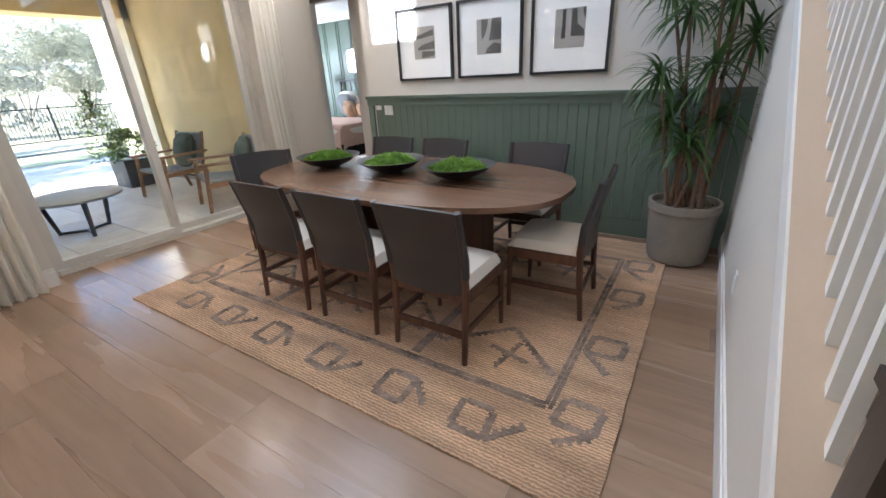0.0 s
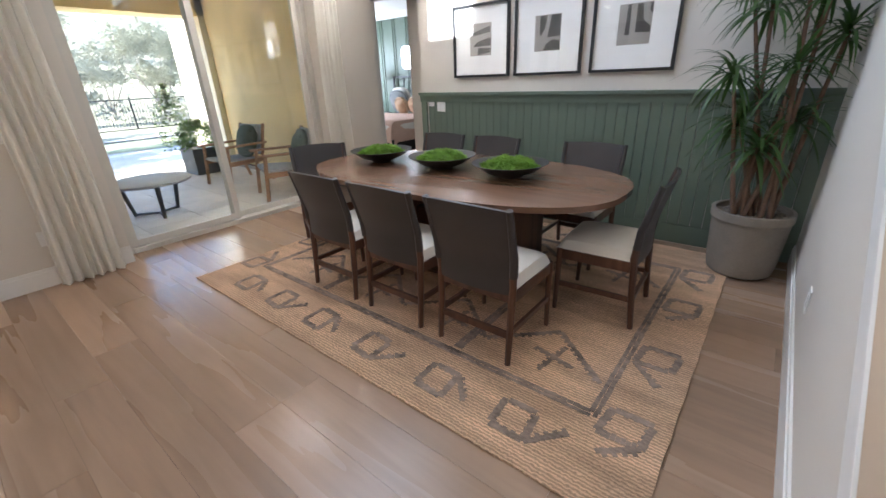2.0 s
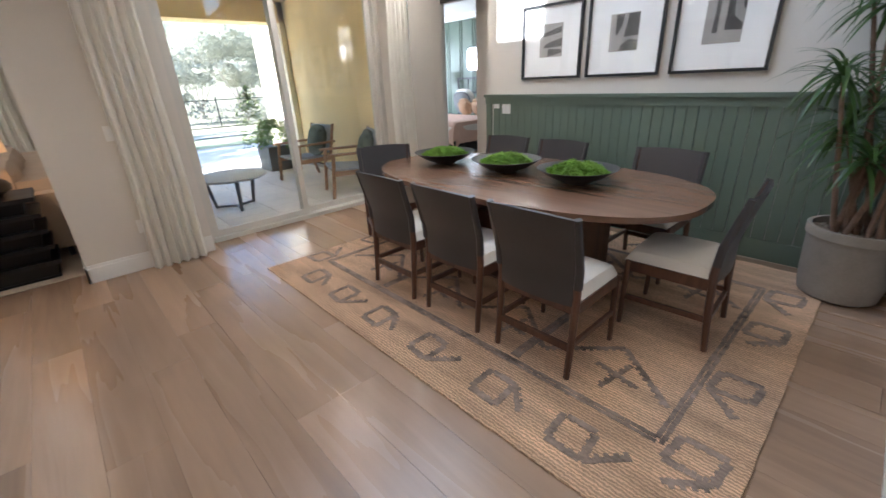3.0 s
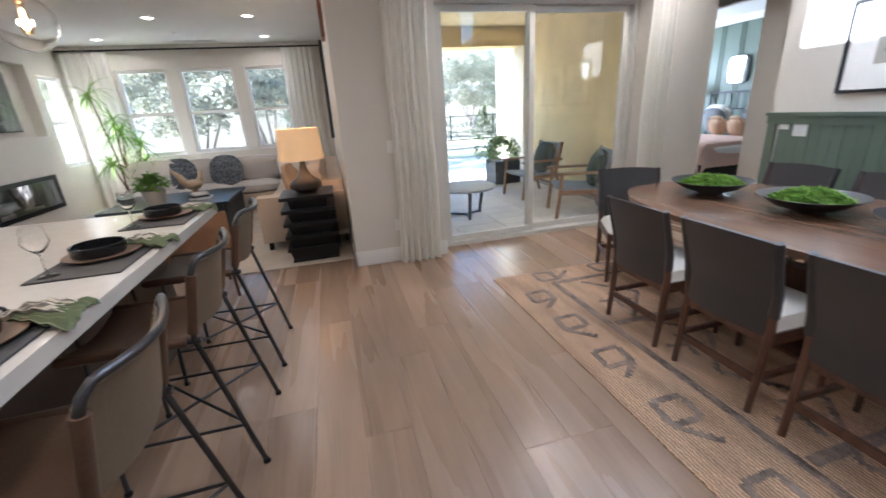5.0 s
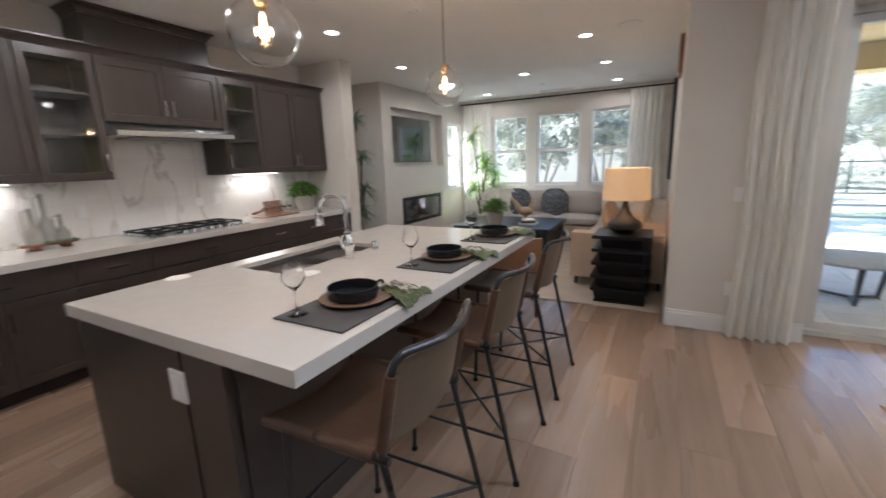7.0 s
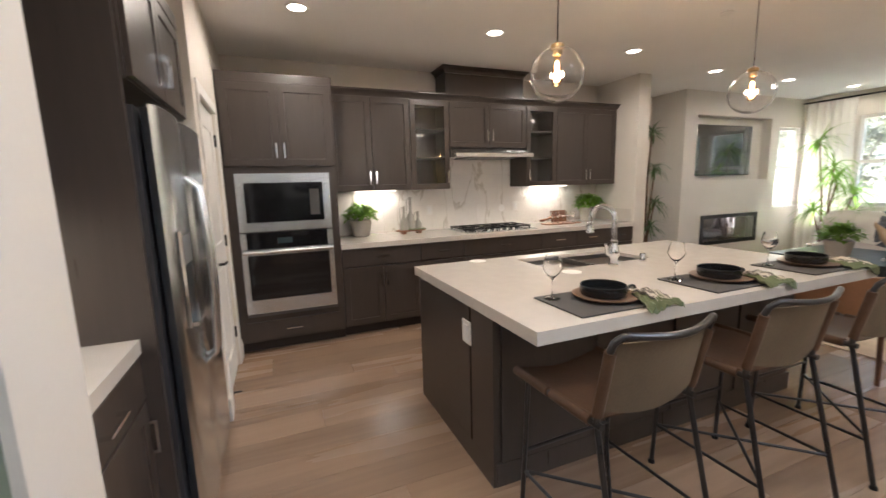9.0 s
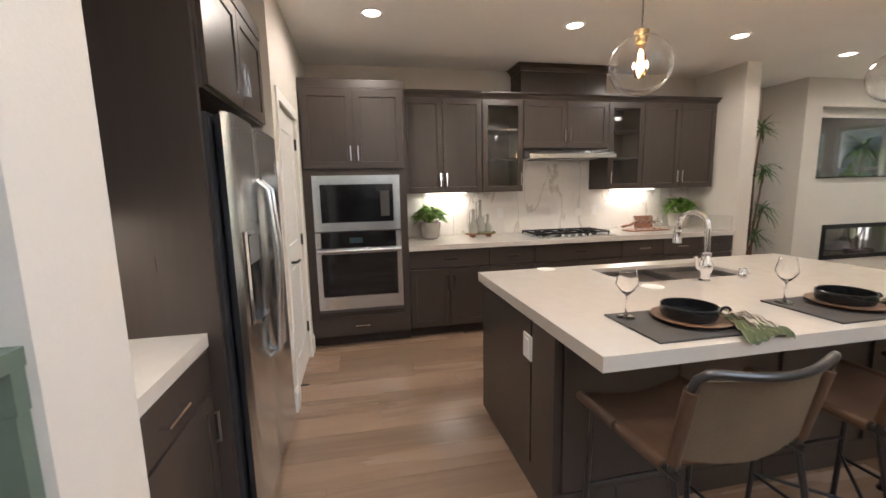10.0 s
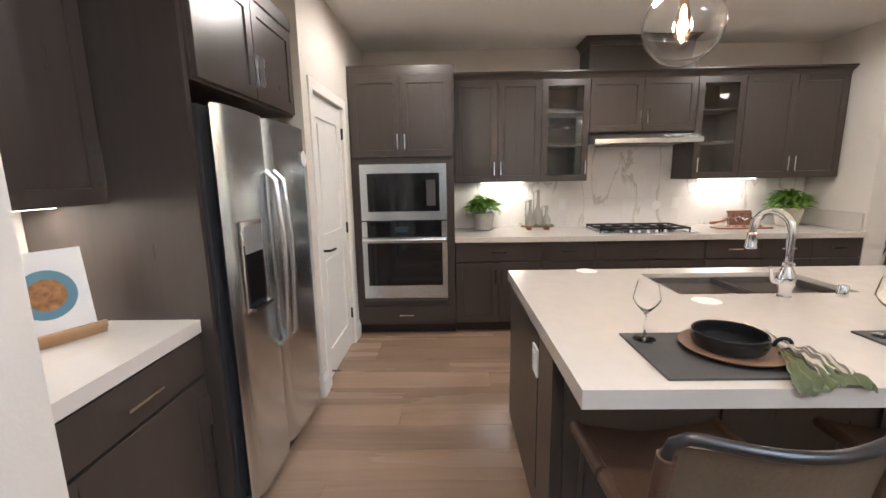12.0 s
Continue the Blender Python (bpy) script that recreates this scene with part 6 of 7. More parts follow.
st = thing("side_table", (0.54, 3.81, 0.013), "black stacked-slab side table with flared shelves", "side table")
for k in range(5):
    z = 0.02 + 0.135 * k
    bm = bm_new()
    a, b = 0.25 - 0.012 * k, 0.21
    prism(bm, [(-a, -a), (a, -a), (a, a), (-a, a)], z, z + 0.1)
    for v in bm.verts:
        if v.co.z > z + 0.05:
            v.co.x *= 1.0
        else:
            v.co.x *= 0.9
            v.co.y *= 0.9
    part("slab", soften(bm, 0.004), BLACK, st)
    part("shelf", soften(boxes((-0.27, 0.27, -0.27, 0.27, z + 0.1005, z + 0.1345)), 0.003), BLACK, st)
part("base", soften(boxes((-0.24, 0.24, -0.24, 0.24, 0, 0.0195)), 0.003), BLACK, st)
tl = thing("table_lamp", (0.54, 3.81, 0.709), "dark ceramic table lamp with a glowing linen drum shade", "table lamp")
part("base", lathe(bm_new(), [(0, 0), (0.09, 0), (0.1, 0.012), (0.165, 0.05), (0.168, 0.09), (0.15, 0.12), (0.08, 0.165), (0.045, 0.22), (0.03, 0.29), (0.028, 0.34), (0, 0.34)], 36), mat("dark_bronze_ceramic", (0.035, 0.03, 0.027), 0.35, 0.2, vary=0.2), tl)
part("stem", tube(bm_new(), [(0, 0, 0.34), (0, 0, 0.62)], 0.006, 8), mat("lamp_brass", (0.5, 0.35, 0.15), 0.3, 1.0), tl)
SHADE = mat("linen_shade", (0.8, 0.58, 0.36), 0.9, vary=0.05, fine=200, Transmission_Weight=0.0)
sb = SHADE.node_tree.nodes["Principled BSDF"]
sb.inputs["Emission Color"].default_value = (1.0, 0.52, 0.2, 1)
sb.inputs["Emission Strength"].default_value = 0.05
part("shade", lathe(bm_new(), [(0.226, 0.34), (0.205, 0.65), (0.202, 0.65), (0.223, 0.34)], 40), SHADE, tl, "glowing linen drum shade")
part("bulb", lathe(bm_new(), [(0, 0.42), (0.03, 0.43), (0.03, 0.48), (0, 0.5)], 14), BULBGLOW, tl)
lamp("table_lamp_light", "POINT", (0.54, 3.81, 1.2), 1.1, (1, 0.66, 0.38), radius=0.04)

tv = thing("television", (-3.262, 5.85, 1.50, 0, 0, 90), "large flat television in a wall niche, screen off", "television")
part("casing", soften(boxes((-0.685, 0.685, 0.0, 0.045, 0.0, 0.78)), 0.004), BLACK, tv)
part("screen", boxes((-0.675, 0.675, -0.004, -0.0005, 0.012, 0.768)), SCREEN, tv)
fp = thing("fireplace", (-3.17, 5.33, 0.43, 0, 0, 90), "linear gas fireplace with a black surround, unlit", "fireplace")
part("surround", soften(boxes((-0.03, 0.03, -0.012, 0.0, -0.03, 0.45), (1.30, 1.36, -0.012, 0.0, -0.03, 0.45), (0.03, 1.30, -0.012, 0.0, -0.03, 0.03), (0.03, 1.30, -0.012, 0.0, 0.39, 0.45)), 0.003), BLACK, fp)
part("firebox", boxes((0.0, 1.33, 0.2, 0.22, 0.0, 0.42), (0.0, 0.01, 0.03, 0.2, 0.0, 0.42), (1.32, 1.33, 0.03, 0.2, 0.0, 0.42), (0.01, 1.32, 0.03, 0.2, 0.0, 0.01), (0.01, 1.32, 0.03, 0.2, 0.41, 0.42)), BLACK, fp)
part("glass", boxes((0.031, 1.299, -0.004, 0.0, 0.031, 0.389)), SCREEN, fp)
pe = thing("framed_picture", (0.949, 7.55, 1.1, 0, 0, -90), "tall black-framed panel on the living room wall", "picture")
part("frame", soften(boxes((0, 0.9, -0.05, 0, 0, 1.5)), 0.004), FRAMEBLK, pe)
part("face", boxes((0.04, 0.86, -0.053, -0.0505, 0.04, 1.46)), PRINT_DARK, pe)
cv = thing("framed_picture", (0.949, 4.15, 2.2, 0, 0, -90), "small wood-edged canvas high on the wall", "picture")
part("frame", soften(boxes((0, 0.3, -0.035, 0, 0, 0.34)), 0.004), TRAY, cv)
cane_plant((-2.42, 7.12, 0.014), "tall bright dracaena in a pale pot by the windows", 0.19, 0.36, [(0, 0, 0.05, -0.05, 1.6), (0.04, 0.02, 0.25, 0.0, 1.2), (-0.04, 0.03, -0.1, -0.1, 2.0), (0.02, -0.05, 0.16, -0.2, 1.4), (-0.02, -0.04, -0.1, -0.05, 0.95), (0.03, 0.03, 0.3, -0.1, 0.9)], 31, LEAFL, 0.46, 40)
cane_plant((-3.35, 4.3, 0.004), "slender tall dracaena standing in the alcove", 0.17, 0.34, [(0, 0, 0.05, 0.02, 2.15), (0.04, 0.02, 0.12, -0.05, 1.65), (-0.04, 0.03, 0.14, 0.08, 1.15), (0.03, -0.04, 0.1, 0.0, 0.8)], 32, LEAFD, 0.3, 30)
stray = thing("lounge_chair", (-0.45, 3.05, 0.003, 0, 0, 20), "low tan leather chair beyond the island", "chair")
part("seat", soften(boxes((-0.3, 0.3, -0.28, 0.28, 0.36, 0.44)), 0.03, 3), LEATHER, stray)
part("back", grid(bm_new(), 10, 6, lambda u, v: (-0.3 + 0.6 * u, -0.3 - 0.06 * v - 0.06 * math.sin(math.pi * u), 0.42 + 0.36 * v), 0.03), mat("tan_leather", (0.3, 0.15, 0.075), 0.45, vary=0.15), stray)
for x in (-0.27, 0.27):
    for y in (-0.25, 0.25):
        part("leg", tube(bm_new(), [(x, y, 0.0), (x * 0.95, y * 0.95, 0.36)], [0.012, 0.018], 8), WALNUT, stray)

# ---- bedroom seen through the opening ----
BX = 8.8
structure("wall_bedroom_east", boxes((BX, BX + 0.12, 1.9, 8.1, 0, 2.8)), GREEN, "dark green bedroom wall with vertical battens")
# the opening is out of view, made for the fill lamp
structure("wall_bedroom_north", opening_wall(bm_new(), "x", 5.07, BX, 7.98, 8.1, 0, 2.8, [(6.4, 8.1, 0.9, 2.3)]), GREEN, "dark green bedroom wall with an unseen opening added")
structure("wall_bedroom_south", boxes((5.03, BX, 1.9, 2.02, 0, 2.8)), WALL, "plain bedroom wall")
structure("wall_bedroom_west", boxes((5.0, 5.07, 3.56, 8.1, 0, 2.8)), WALL, "plain bedroom wall beside the patio")
structure("wall_bedroom_door", opening_wall(bm_new(), "y", 2.021, 7.97, 5.75, 5.87, 0, 2.8, [(3.27, 4.02, 0, 2.45)]), WALL, "greige wall with the bedroom doorway")
structure("wall_vestibule", boxes((5.071, 5.749, 4.1, 4.2, 0, 2.8)), WALL, "plain end wall of the bedroom vestibule")
structure("ceiling_bedroom", boxes((5.08, BX, 1.9, 8.1, 2.8, 2.9)), CEIL, "white bedroom ceiling", "ceiling")
structure("crown_bedroom", boxes((BX - 0.09, BX - 0.001, 2.03, 7.97, 2.68, 2.799)), TRIM, "white crown moulding in the bedroom", "trim", 0.03)
battens = thing("batten_panel", (0, 0, 0), "vertical green battens on the bedroom wall", "wall panel", kind="structure")
for k in range(14):
    y = 2.3 + 0.42 * k
    for o in (0.0, 0.07):
        part("batten", boxes((BX - 0.016, BX - 0.001, y + o, y + o + 0.022, 0.15, 2.679)), GREEN, battens)
bed = thing("bed", (BX - 0.05, 5.65, 0.0), "made bed with a black metal headboard and blush cover", "bed")
BLUSH = mat("blush_cover", (0.55, 0.37, 0.29), 0.92, vary=0.1, scale=6, fine=120, bump=0.2)
part("bed_frame", soften(boxes((-2.05, -0.05, -0.93, 0.93, 0.06, 0.32)), 0.02), BLACK, bed)
part("mattress", cushion(-2.03, -0.06, -0.9, 0.9, 0.325, 0.62, 0.02), WHITEP, bed)
part("cover", grid(bm_new(), 24, 30, lambda u, v: (-2.07 + 1.45 * u, -0.95 + 1.9 * v, 0.665 - 0.4 * max(0, abs(2 * v - 1) - 0.93) / 0.07 - 0.4 * max(0, 0.05 - u) / 0.05 + 0.006 * math.sin(60 * u)), 0.02), BLUSH, bed)
hbm = boxes((-0.04, -0.01, -0.95, -0.91, 0.0, 1.45), (-0.04, -0.01, 0.91, 0.95, 0.0, 1.45), (-0.04, -0.01, -0.91, 0.91, 1.41, 1.45), (-0.04, -0.01, -0.91, 0.91, 1.1, 1.13))
for k in range(1, 6):
    box(hbm, -0.035, -0.015, -0.91 + 0.303 * k - 0.01, -0.91 + 0.303 * k + 0.01, 1.131, 1.409)
part("headboard", hbm, BLACK, bed)
GREYP = mat("grey_pillow", (0.2, 0.21, 0.22), 0.9, vary=0.1)
for x, y, w, m in ((-0.25, -0.45, 0.5, WHITEP), (-0.25, 0.4, 0.5, WHITEP), (-0.42, -0.5, 0.44, GREYP), (-0.42, 0.35, 0.44, GREYP), (-0.62, -0.3, 0.3, RUSTP), (-0.62, 0.1, 0.3, RUSTP)):
    pillow(BX - 0.05 + x, 5.65 + y, 0.69, w, m, 90, -18, "pillow leaning against the bed's headboard")
mir = thing("wall_mirror", (BX - 0.018, 6.09, 1.54, 0, 0, -90), "rounded black-framed mirror on the green wall", "mirror")
part("frame", soften(prism(bm_new(), stadium(0.22, 0.26, 12, 5), 0, 0.03), 0.004), FRAMEBLK, mir, at=pose(0, 0, 0.3, 90))
part("mirror", prism(bm_new(), stadium(0.20, 0.24, 12, 5), 0.031, 0.033), mat("mirror_silver", (0.9, 0.9, 0.9), 0.01, 1.0, vary=0.0), mir, at=pose(0, 0, 0.3, 90))
ns = thing("nightstand", (BX - 0.3, 6.98, 0), "black nightstand beside the bed", "nightstand")
part("body", soften(boxes((-0.22, 0.22, -0.25, 0.25, 0.1, 0.62)), 0.006), BLACK, ns)
for x in (-0.2, 0.17):
    for y in (-0.23, 0.2):
        part("leg", boxes((x, x + 0.03, y, y + 0.03, 0, 0.099)), BLACK, ns)
nl = thing("table_lamp", (BX - 0.35, 6.98, 0.621), "bedside lamp with a pale pink shade", "table lamp")
part("base", lathe(bm_new(), [(0, 0), (0.08, 0), (0.08, 0.02), (0.015, 0.05), (0.012, 0.75), (0, 0.75)], 20), BLACK, nl)
part("shade", lathe(bm_new(), [(0.15, 0.74), (0.12, 1.0), (0.118, 1.0), (0.148, 0.74)], 30), SHADE, nl)

# ---- covered patio ----
PE = 7.3
structure("patio_wall", boxes((4.87, 4.999, 3.565, PE + 1.4, 0, 3.0)), STUCCO, "yellow stucco patio wall")
structure("patio_pillar", boxes((4.76, 4.869, PE, PE + 1.4, -0.1, 3.0)), mat("cream_stucco", (0.75, 0.68, 0.52), 0.9, vary=0.08, fine=70, bump=0.2), "cream stucco pillar in the sun", "pillar")
structure("patio_header", boxes((1.06, 4.869, PE, PE + 0.5, 2.53, 3.0)), STUCCO, "yellow stucco beam across the patio opening", "beam")
structure("patio_ceiling", boxes((1.06, 4.869, 3.565, PE - 0.001, 2.87, 3.0)), STUCCO, "stucco patio ceiling", "ceiling")
structure("patio_slab", boxes((1.06, 4.869, 3.565, PE + 0.1, -0.2, -0.028)), GROUT, "mortar bed of the patio", "floor")
patio = thing("patio_floor", (0, 0, 0), "pale stone-look patio tiles", "floor", kind="structure")
tile = None
for i in range(7):
    x = 1.07 + 0.6 * i
    for j in range(13):
        y = 3.57 + 0.3 * j - (0.15 if i % 2 else 0)
        if y < 3.56 or y > PE + 0.05 or x + 0.594 > 4.9:
            continue
        at = (x, y, -0.027)
        if tile is None:
            tile = part("tile", soften(boxes((0, 0.594, 0, 0.294, 0, 0.012)), 0.002, 1), TILE, patio, at=at)
        else:
            again(tile, at)
TEAK = wood("weathered_teak", (0.22, 0.12, 0.065), (0.36, 0.21, 0.12), 0.6, 0)
ROPE = mat("grey_rope_weave", (0.3, 0.33, 0.36), 0.9, vary=0.5, scale=40, fine=120, bump=0.4)
SAGEP = mat("dark_sage_pillow", (0.09, 0.115, 0.095), 0.9, vary=0.15, fine=200, bump=0.2)
PZ = -0.014


def patio_chair(at):
    """Faces +x."""
    c = thing("patio_chair", at, "teak patio armchair with a grey woven seat and back", "chair", "patio armchairs")
    for y in (-0.32, 0.32):
        part("front_leg", tube(bm_new(), [(0.36, y, 0), (0.30, y, 0.58)], 0.025, 8), TEAK, c)
        part("rear_leg", tube(bm_new(), [(-0.36, y, 0), (-0.24, y, 0.4), (-0.36, y * 0.95, 0.86)], 0.024, 8), TEAK, c)
        part("armrest", soften(boxes((-0.34, 0.38, y - 0.035, y + 0.035, 0.575, 0.603)), 0.008), TEAK, c)
        part("side_rail", soften(boxes((-0.28, 0.33, y - 0.015, y + 0.015, 0.31, 0.37)), 0.005), TEAK, c)
    part("seat", grid(bm_new(), 12, 14, lambda u, v: (-0.26 + 0.58 * u, (v - 0.5) * 0.6, 0.375 + 0.03 * u - 0.02 * math.sin(math.pi * v) + 0.004 * math.sin(70 * u)), 0.03), ROPE, c, "grey woven seat")
    part("backrest", grid(bm_new(), 14, 12, lambda u, v: (-0.26 - 0.11 * u, (v - 0.5) * 0.58, 0.40 + 0.44 * u), 0.03), ROPE, c, "grey woven back")
    return c


pc = patio_chair((4.06, 5.52, PZ, 0, 0, 185))
copy_thing(pc, pose(4.06, 4.13, PZ, 0, 0, 161))
copy_thing(pc, pose(1.72, 4.3, PZ, 0, 0, 0))
pillow(4.22, 5.53, 0.40, 0.4, SAGEP, -85, -16, "dark sage pillow on the patio chair")
pillow(4.21, 4.08, 0.40, 0.4, SAGEP, -109, -16, "dark sage pillow on the patio chair")
pt = thing("patio_table", (2.6, 4.7, PZ), "round grey patio table on dark angled legs", "table")
part("top", lathe(bm_new(), [(0, 0.395), (0.42, 0.395), (0.435, 0.405), (0.435, 0.425), (0.42, 0.432), (0, 0.432)], 48), mat("grey_cement_top", (0.42, 0.43, 0.44), 0.7, vary=0.15, scale=5), pt)
DKGREY = mat("dark_grey_metal", (0.09, 0.1, 0.11), 0.5, 0.2)
for k in range(3):
    a = 2.094 * k + 0.4
    part("leg", tube(bm_new(), [(0.26 * math.cos(a), 0.26 * math.sin(a), 0.0), (0.34 * math.cos(a), 0.34 * math.sin(a), 0.394)], [0.02, 0.028], 6), DKGREY, pt)
    part("brace", tube(bm_new(), [(0, 0, 0.02), (0.26 * math.cos(a), 0.26 * math.sin(a), 0.02)], 0.016, 6), DKGREY, pt)
pln = thing("patio_planter", (4.13, 6.93, PZ), "dark square planter with leafy shrub and yellow flowers", "planter")
part("box", soften(boxes((-0.26, 0.26, -0.26, 0.26, 0, 0.44)), 0.01), DKGREY, pln)
SHRUB = mat("shrub_leaf", (0.17, 0.26, 0.06), 0.7, vary=0.4, scale=5)


def clump(bm, c, rx, rz, n, size, rnd):
    for _ in range(n):
        a, e, r = rnd.uniform(0, 6.283), rnd.uniform(-0.6, 1.57), rnd.uniform(0.35, 1) ** 0.6
        p = Vector(c) + Vector((math.cos(a) * math.cos(e) * r * rx, math.sin(a) * math.cos(e) * r * rx, math.sin(e) * r * rz))
        d = Vector((rnd.uniform(-1, 1), rnd.uniform(-1, 1), rnd.uniform(-0.6, 1))).normalized() * size * rnd.uniform(0.6, 1.3)
        s = d.orthogonal().normalized() * size * 0.35
        bm.faces.new([bm.verts.new(p - d), bm.verts.new(p + s), bm.verts.new(p + d), bm.verts.new(p - s)])


rr = random.Random(77)
bm = bm_new()
clump(bm, (0, 0, 0.58), 0.36, 0.34, 1500, 0.035, rr)
clump(bm, (-0.28, 0.2, 0.75), 0.26, 0.75, 800, 0.035, rr)
part("shrub", bm, SHRUB, pln)

# ---- yard ----
LAWN = mat("lawn", (0.3, 0.29, 0.15), 0.95, vary=0.35, scale=0.35, fine=30, bump=0.3)
GRAVEL = mat("pale_gravel", (0.5, 0.445, 0.37), 0.95, vary=0.25, scale=1.2, fine=40, bump=0.3)
DRY = mat("dry_hillside", (0.24, 0.22, 0.145), 0.95, vary=0.4, scale=0.08, fine=1.5, bump=0.3)


def hill(x, y):
    d = max(0, y - 26)
    return -0.15 - 0.02 * max(0, y - 8) + min(1, d / 40) ** 1.5 * 12 * (0.65 + 0.35 * math.sin(x * 0.03 + 1)) + (0.5 * noise.noise(Vector((x * 0.05, y * 0.05, 0))) if y > 20 else 0)


def ground_fn(u, v):
    x = 60 * math.copysign(abs(2 * u - 1) ** 1.6, 2 * u - 1) * 14 + 3
    y = -800 + 808.5 * (v / 0.5) if v < 0.5 else 8.5 + (v - 0.5) ** 2 * 3600
    return (x, y, min(hill(x, y), 24))


solid("ground", grid(bm_new(), 60, 80, ground_fn), DRY, "dry scrub ground rising to a hill", "ground", kind="structure")
solid("lawn", grid(bm_new(), 20, 16, lambda u, v: (-14 + 34 * u, 13.0 + 3.2 * v + 0.8 * math.sin(5 * u), hill(0, 13.0 + 3.2 * v + 0.8 * math.sin(5 * u)) + 0.045), 0.0), LAWN, "sunlit mown lawn", "lawn", kind="structure")
solid("gravel_walk", grid(bm_new(), 10, 8, lambda u, v: (-14 + 34 * u, 7.4 + 9 * v, hill(0, 7.4 + 9 * v) + 0.025), 0.0), GRAVEL, "pale concrete walk in the sun", "path", kind="structure")
solid("far_walk", grid(bm_new(), 10, 4, lambda u, v: (-14 + 34 * u, 17.5 + 3.5 * v, hill(0, 17.5 + 3.5 * v) + 0.035), 0.0), GRAVEL, "pale gravel path beyond the lawn", "path", kind="structure")
OLIVELEAF = thin_leaf(mat("olive_foliage", (0.23, 0.225, 0.175), 0.75, vary=0.45, scale=0.8, fine=9), (0.3, 0.3, 0.21), 0.3)
TRUNK = mat("grey_bark", (0.2, 0.17, 0.14), 0.9, vary=0.3, scale=8, fine=50, bump=0.4)


def tree(x, y, h, seed, z=None):
    rnd = random.Random(seed)
    t = thing("olive_tree", (x, y, hill(x, y) if z is None else z), "grey-green tree with forked pale limbs in the yard", "tree", "yard trees")
    bm = bm_new()
    tips = []
    for k in range(5):
        a = k * 1.257 + rnd.uniform(-0.3, 0.3)
        sp = h * rnd.uniform(0.18, 0.34)
        pts = [(0, 0, 0), (0.08 * math.cos(a), 0.08 * math.sin(a), h * 0.15), (sp * 0.5 * math.cos(a), sp * 0.5 * math.sin(a), h * 0.42), (sp * math.cos(a), sp * math.sin(a), h * rnd.uniform(0.62, 0.85))]
        tube(bm, pts, [0.05 * h / 3, 0.036 * h / 3, 0.022 * h / 3, 0.01], 7)
        tips += [pts[2], pts[3], ((pts[2][0] + pts[3][0]) / 2 + rnd.uniform(-0.2, 0.2) * h * 0.3, (pts[2][1] + pts[3][1]) / 2 + rnd.uniform(-0.2, 0.2) * h * 0.3, pts[3][2] * 0.9)]
    part("trunk", bm, TRUNK, t)
    bm = bm_new()
    for p in tips:
        for _ in range(3):
            q = (p[0] + rnd.uniform(-0.12, 0.12) * h, p[1] + rnd.uniform(-0.12, 0.12) * h, p[2] + rnd.uniform(-0.02, 0.16) * h)
            clump(bm, q, h * 0.11, h * 0.09, 90, 0.022 * h, rnd)
    part("crown", bm, OLIVELEAF, t)
    return t


protos = [tree(-2.2, 10.6, 3.6, 1), tree(-0.6, 11.4, 4.2, 2), tree(1.2, 13.5, 4.0, 3)]
rnd = random.Random(9)
spots = [(-4.5, 11.5, 0.9), (0.6, 17.5, 1.0), (6.0, 23.5, 0.7), (9.5, 24, 1.2), (12.0, 25, 0.8), (3.0, 23.5, 0.9), (15.5, 22, 0.7), (8, 27, 1.0), (11, 29, 1.2), (-1.5, 24, 1.2), (-6, 22, 1.3)]
for k in range(46):
    spots.append((rnd.uniform(-45, 75), rnd.uniform(30, 75), rnd.uniform(0.9, 1.8)))
for k, (x, y, s) in enumerate(spots):
    c = copy_thing(protos[k % 3], pose(x, y, hill(x, y) - 0.05, 0, 0, 67 * k))
    c.scale = (s, s, s)
bm = bm_new()
for _ in range(750):
    x, y = rnd.uniform(-40, 60), 21.5 + 48 * rnd.random() ** 1.5
    s = rnd.uniform(0.5, 1.3) * (1 + y / 60)
    clump(bm, (x, y, hill(x, y)), s, s * 0.7, 60, 0.11 * s, rnd)
solid("hillside_scrub", bm, OLIVELEAF, "low grey-green scrub on the hillside", "scrub", kind="stuff")
fence = thing("garden_fence", (0, 0, 0), "black iron picket fence along the slope", "fence")
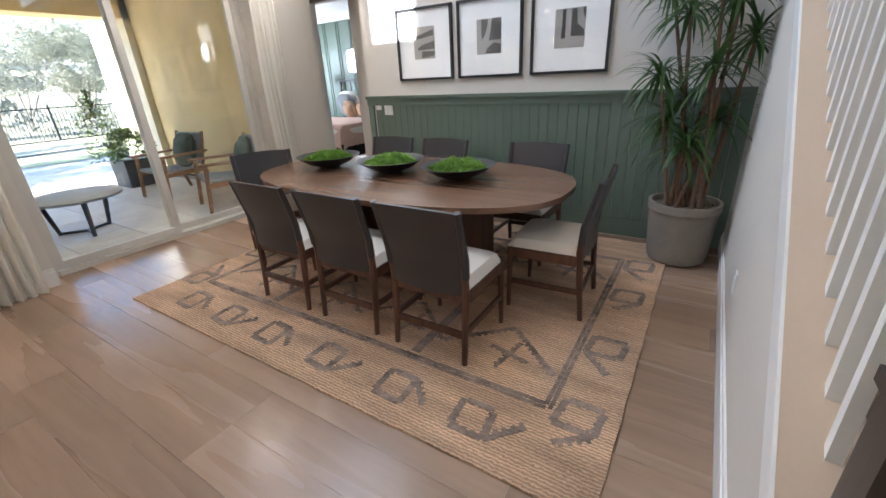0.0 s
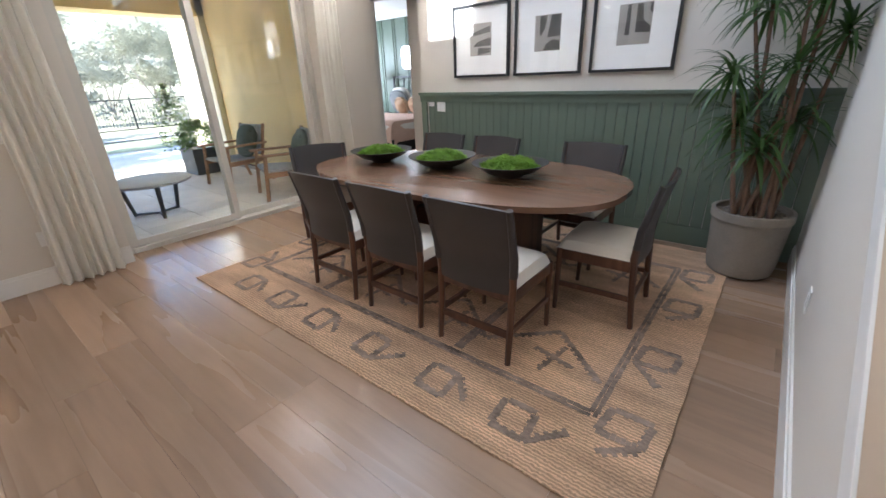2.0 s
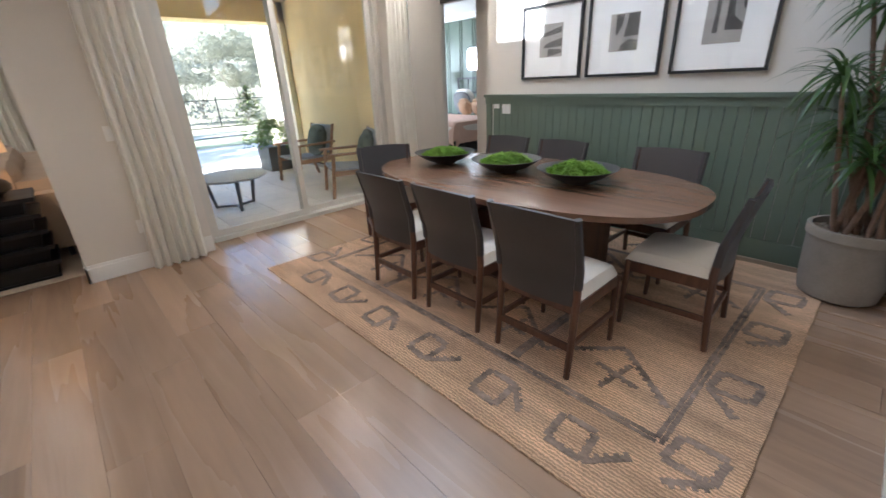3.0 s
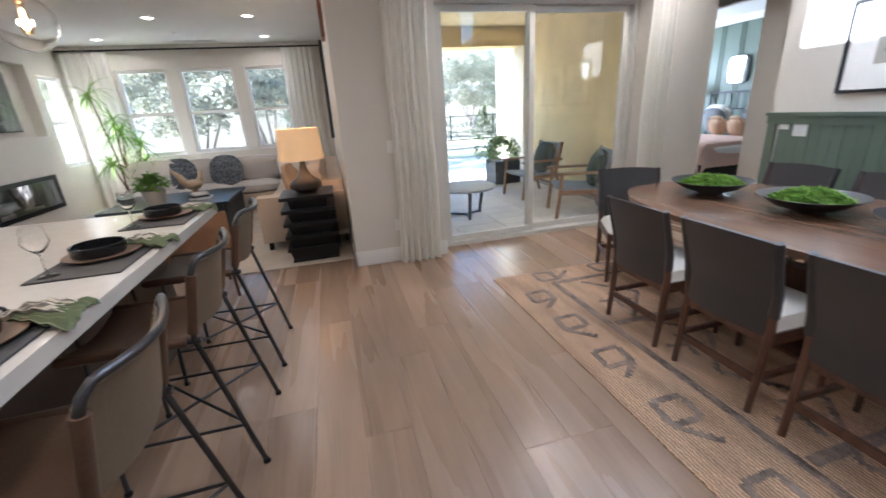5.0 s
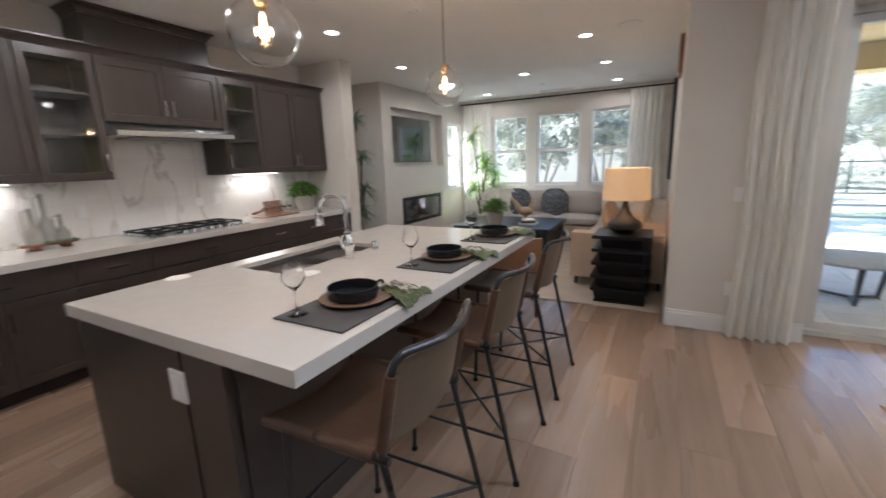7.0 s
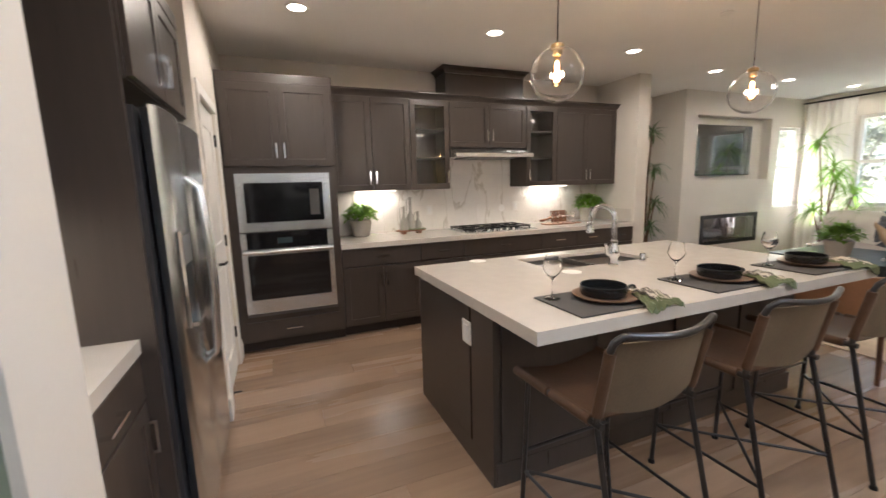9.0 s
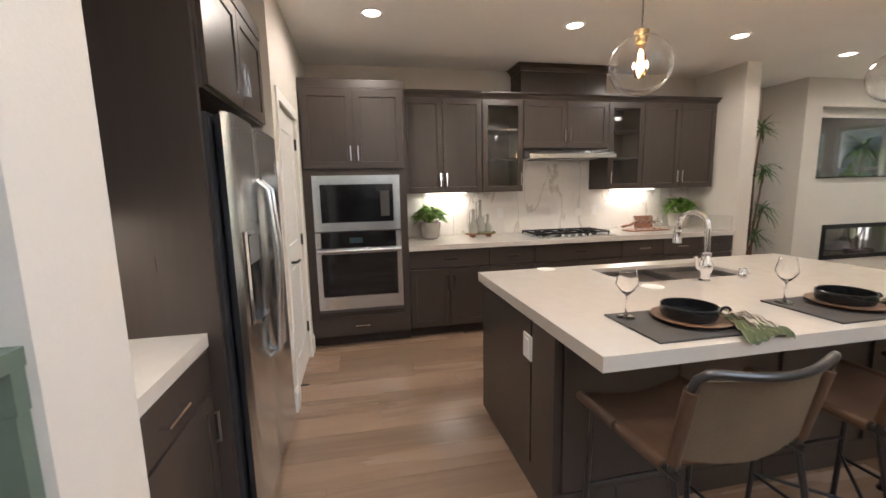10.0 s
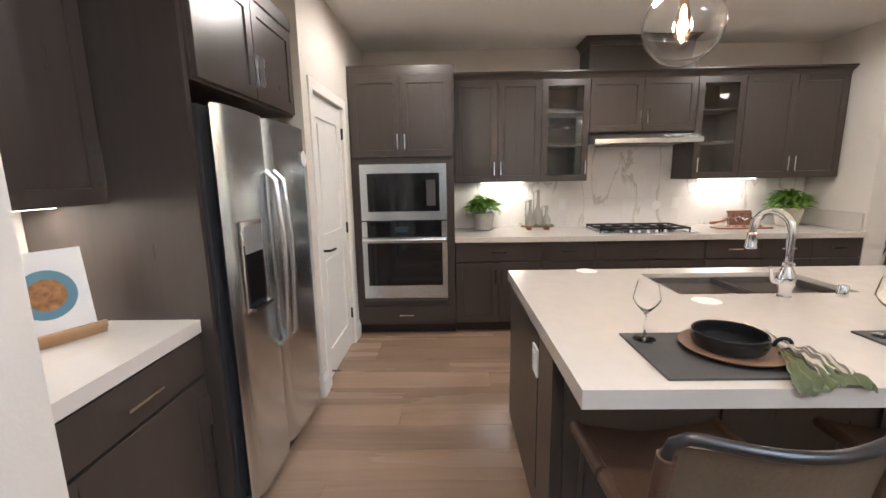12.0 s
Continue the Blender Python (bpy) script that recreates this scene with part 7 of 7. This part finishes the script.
for k in range(14):
    x = -12 + 2.4 * k
    part("post", boxes((x - 0.03, x + 0.03, 20.97, 21.03, hill(0, 21), hill(0, 21) + 1.5)), BLACK, fence)
    if k < 13:
        bm = boxes((x + 0.03, x + 2.37, 20.985, 21.015, hill(0, 21) + 1.36, hill(0, 21) + 1.4), (x + 0.03, x + 2.37, 20.985, 21.015, hill(0, 21) + 0.15, hill(0, 21) + 0.19))
        for j in range(1, 20):
            box(bm, x + 0.118 * j + 0.02, x + 0.118 * j + 0.035, 20.992, 21.008, hill(0, 21) + 0.191, hill(0, 21) + 1.359)
        part("picket_panel", bm, BLACK, fence)
BLOCK = mat("pale_block_wall", (0.6, 0.55, 0.47), 0.9, vary=0.1, scale=2, fine=30, bump=0.2)
solid("garden_wall", boxes((-9, -0.4, 13.4, 13.6, -0.4, 1.75)), BLOCK, "pale block wall behind the trees", "wall", bevel=0.01)
bm = bm_new()
for _ in range(26):
    x, y = rnd.uniform(-5, 1.5), rnd.uniform(11.6, 13.0)
    clump(bm, (x, y, hill(x, y) + 0.1), rnd.uniform(0.25, 0.5), 0.4, 90, 0.06, rnd)
solid("shrubs", bm, SHRUB, "low green shrubs along the garden wall", "shrubs", kind="stuff")

# ---- floor planks ----
structure("subfloor", boxes((-3.9, 8.79, -4.3, 3.56, -0.15, -0.0085), (-3.9, 1.05, 3.56, 7.93, -0.15, -0.0085), (5.08, 8.79, 3.56, 8.1, -0.15, -0.0085)), SUBFLOOR, "dark bed under the planks", "floor")
floor = thing("floor", (0, 0, 0), "light oak plank floor running towards the living room", "floor", kind="structure")
PWD, PLN = 0.228, 1.83
shared = {}


def plank(x, y0, y1):
    n = round(y1 - y0, 3)
    if n not in shared:
        bm = boxes((0, PWD - 0.0012, 0, n - 0.0012, -0.008, 0))
        soften(bm, 0.0008, 1)
        shared[n] = mesh_of("plank", bm, OAK)
    ob = new("plank", shared[n])
    ob.parent = floor
    ob.location = (x, y0, 0)


prnd = random.Random(3)
for i in range(39):
    x = -3.75 + PWD * i
    end = 7.74 if x < 0.9 else 3.42
    y = -2.2 - [0.0, 0.61, 1.22, 0.305, 0.915, 1.525][(i * 5 + i // 6) % 6]
    while y < end:
        a, b = max(y, -2.2), min(y + PLN, end)
        if b - a > 0.05:
            plank(x, round(a, 3), round(b, 3))
        y += PLN
solid("hall_boards", boxes((0.5, 5.0, -4.19, -2.203, -0.008, 0)), OAK, "oak boards in the hall", "floor", kind="structure")
solid("bedroom_floor", boxes((5.15, 8.79, 2.03, 7.97, -0.008, 0)), OAK, "oak boards in the bedroom", "floor", kind="structure")
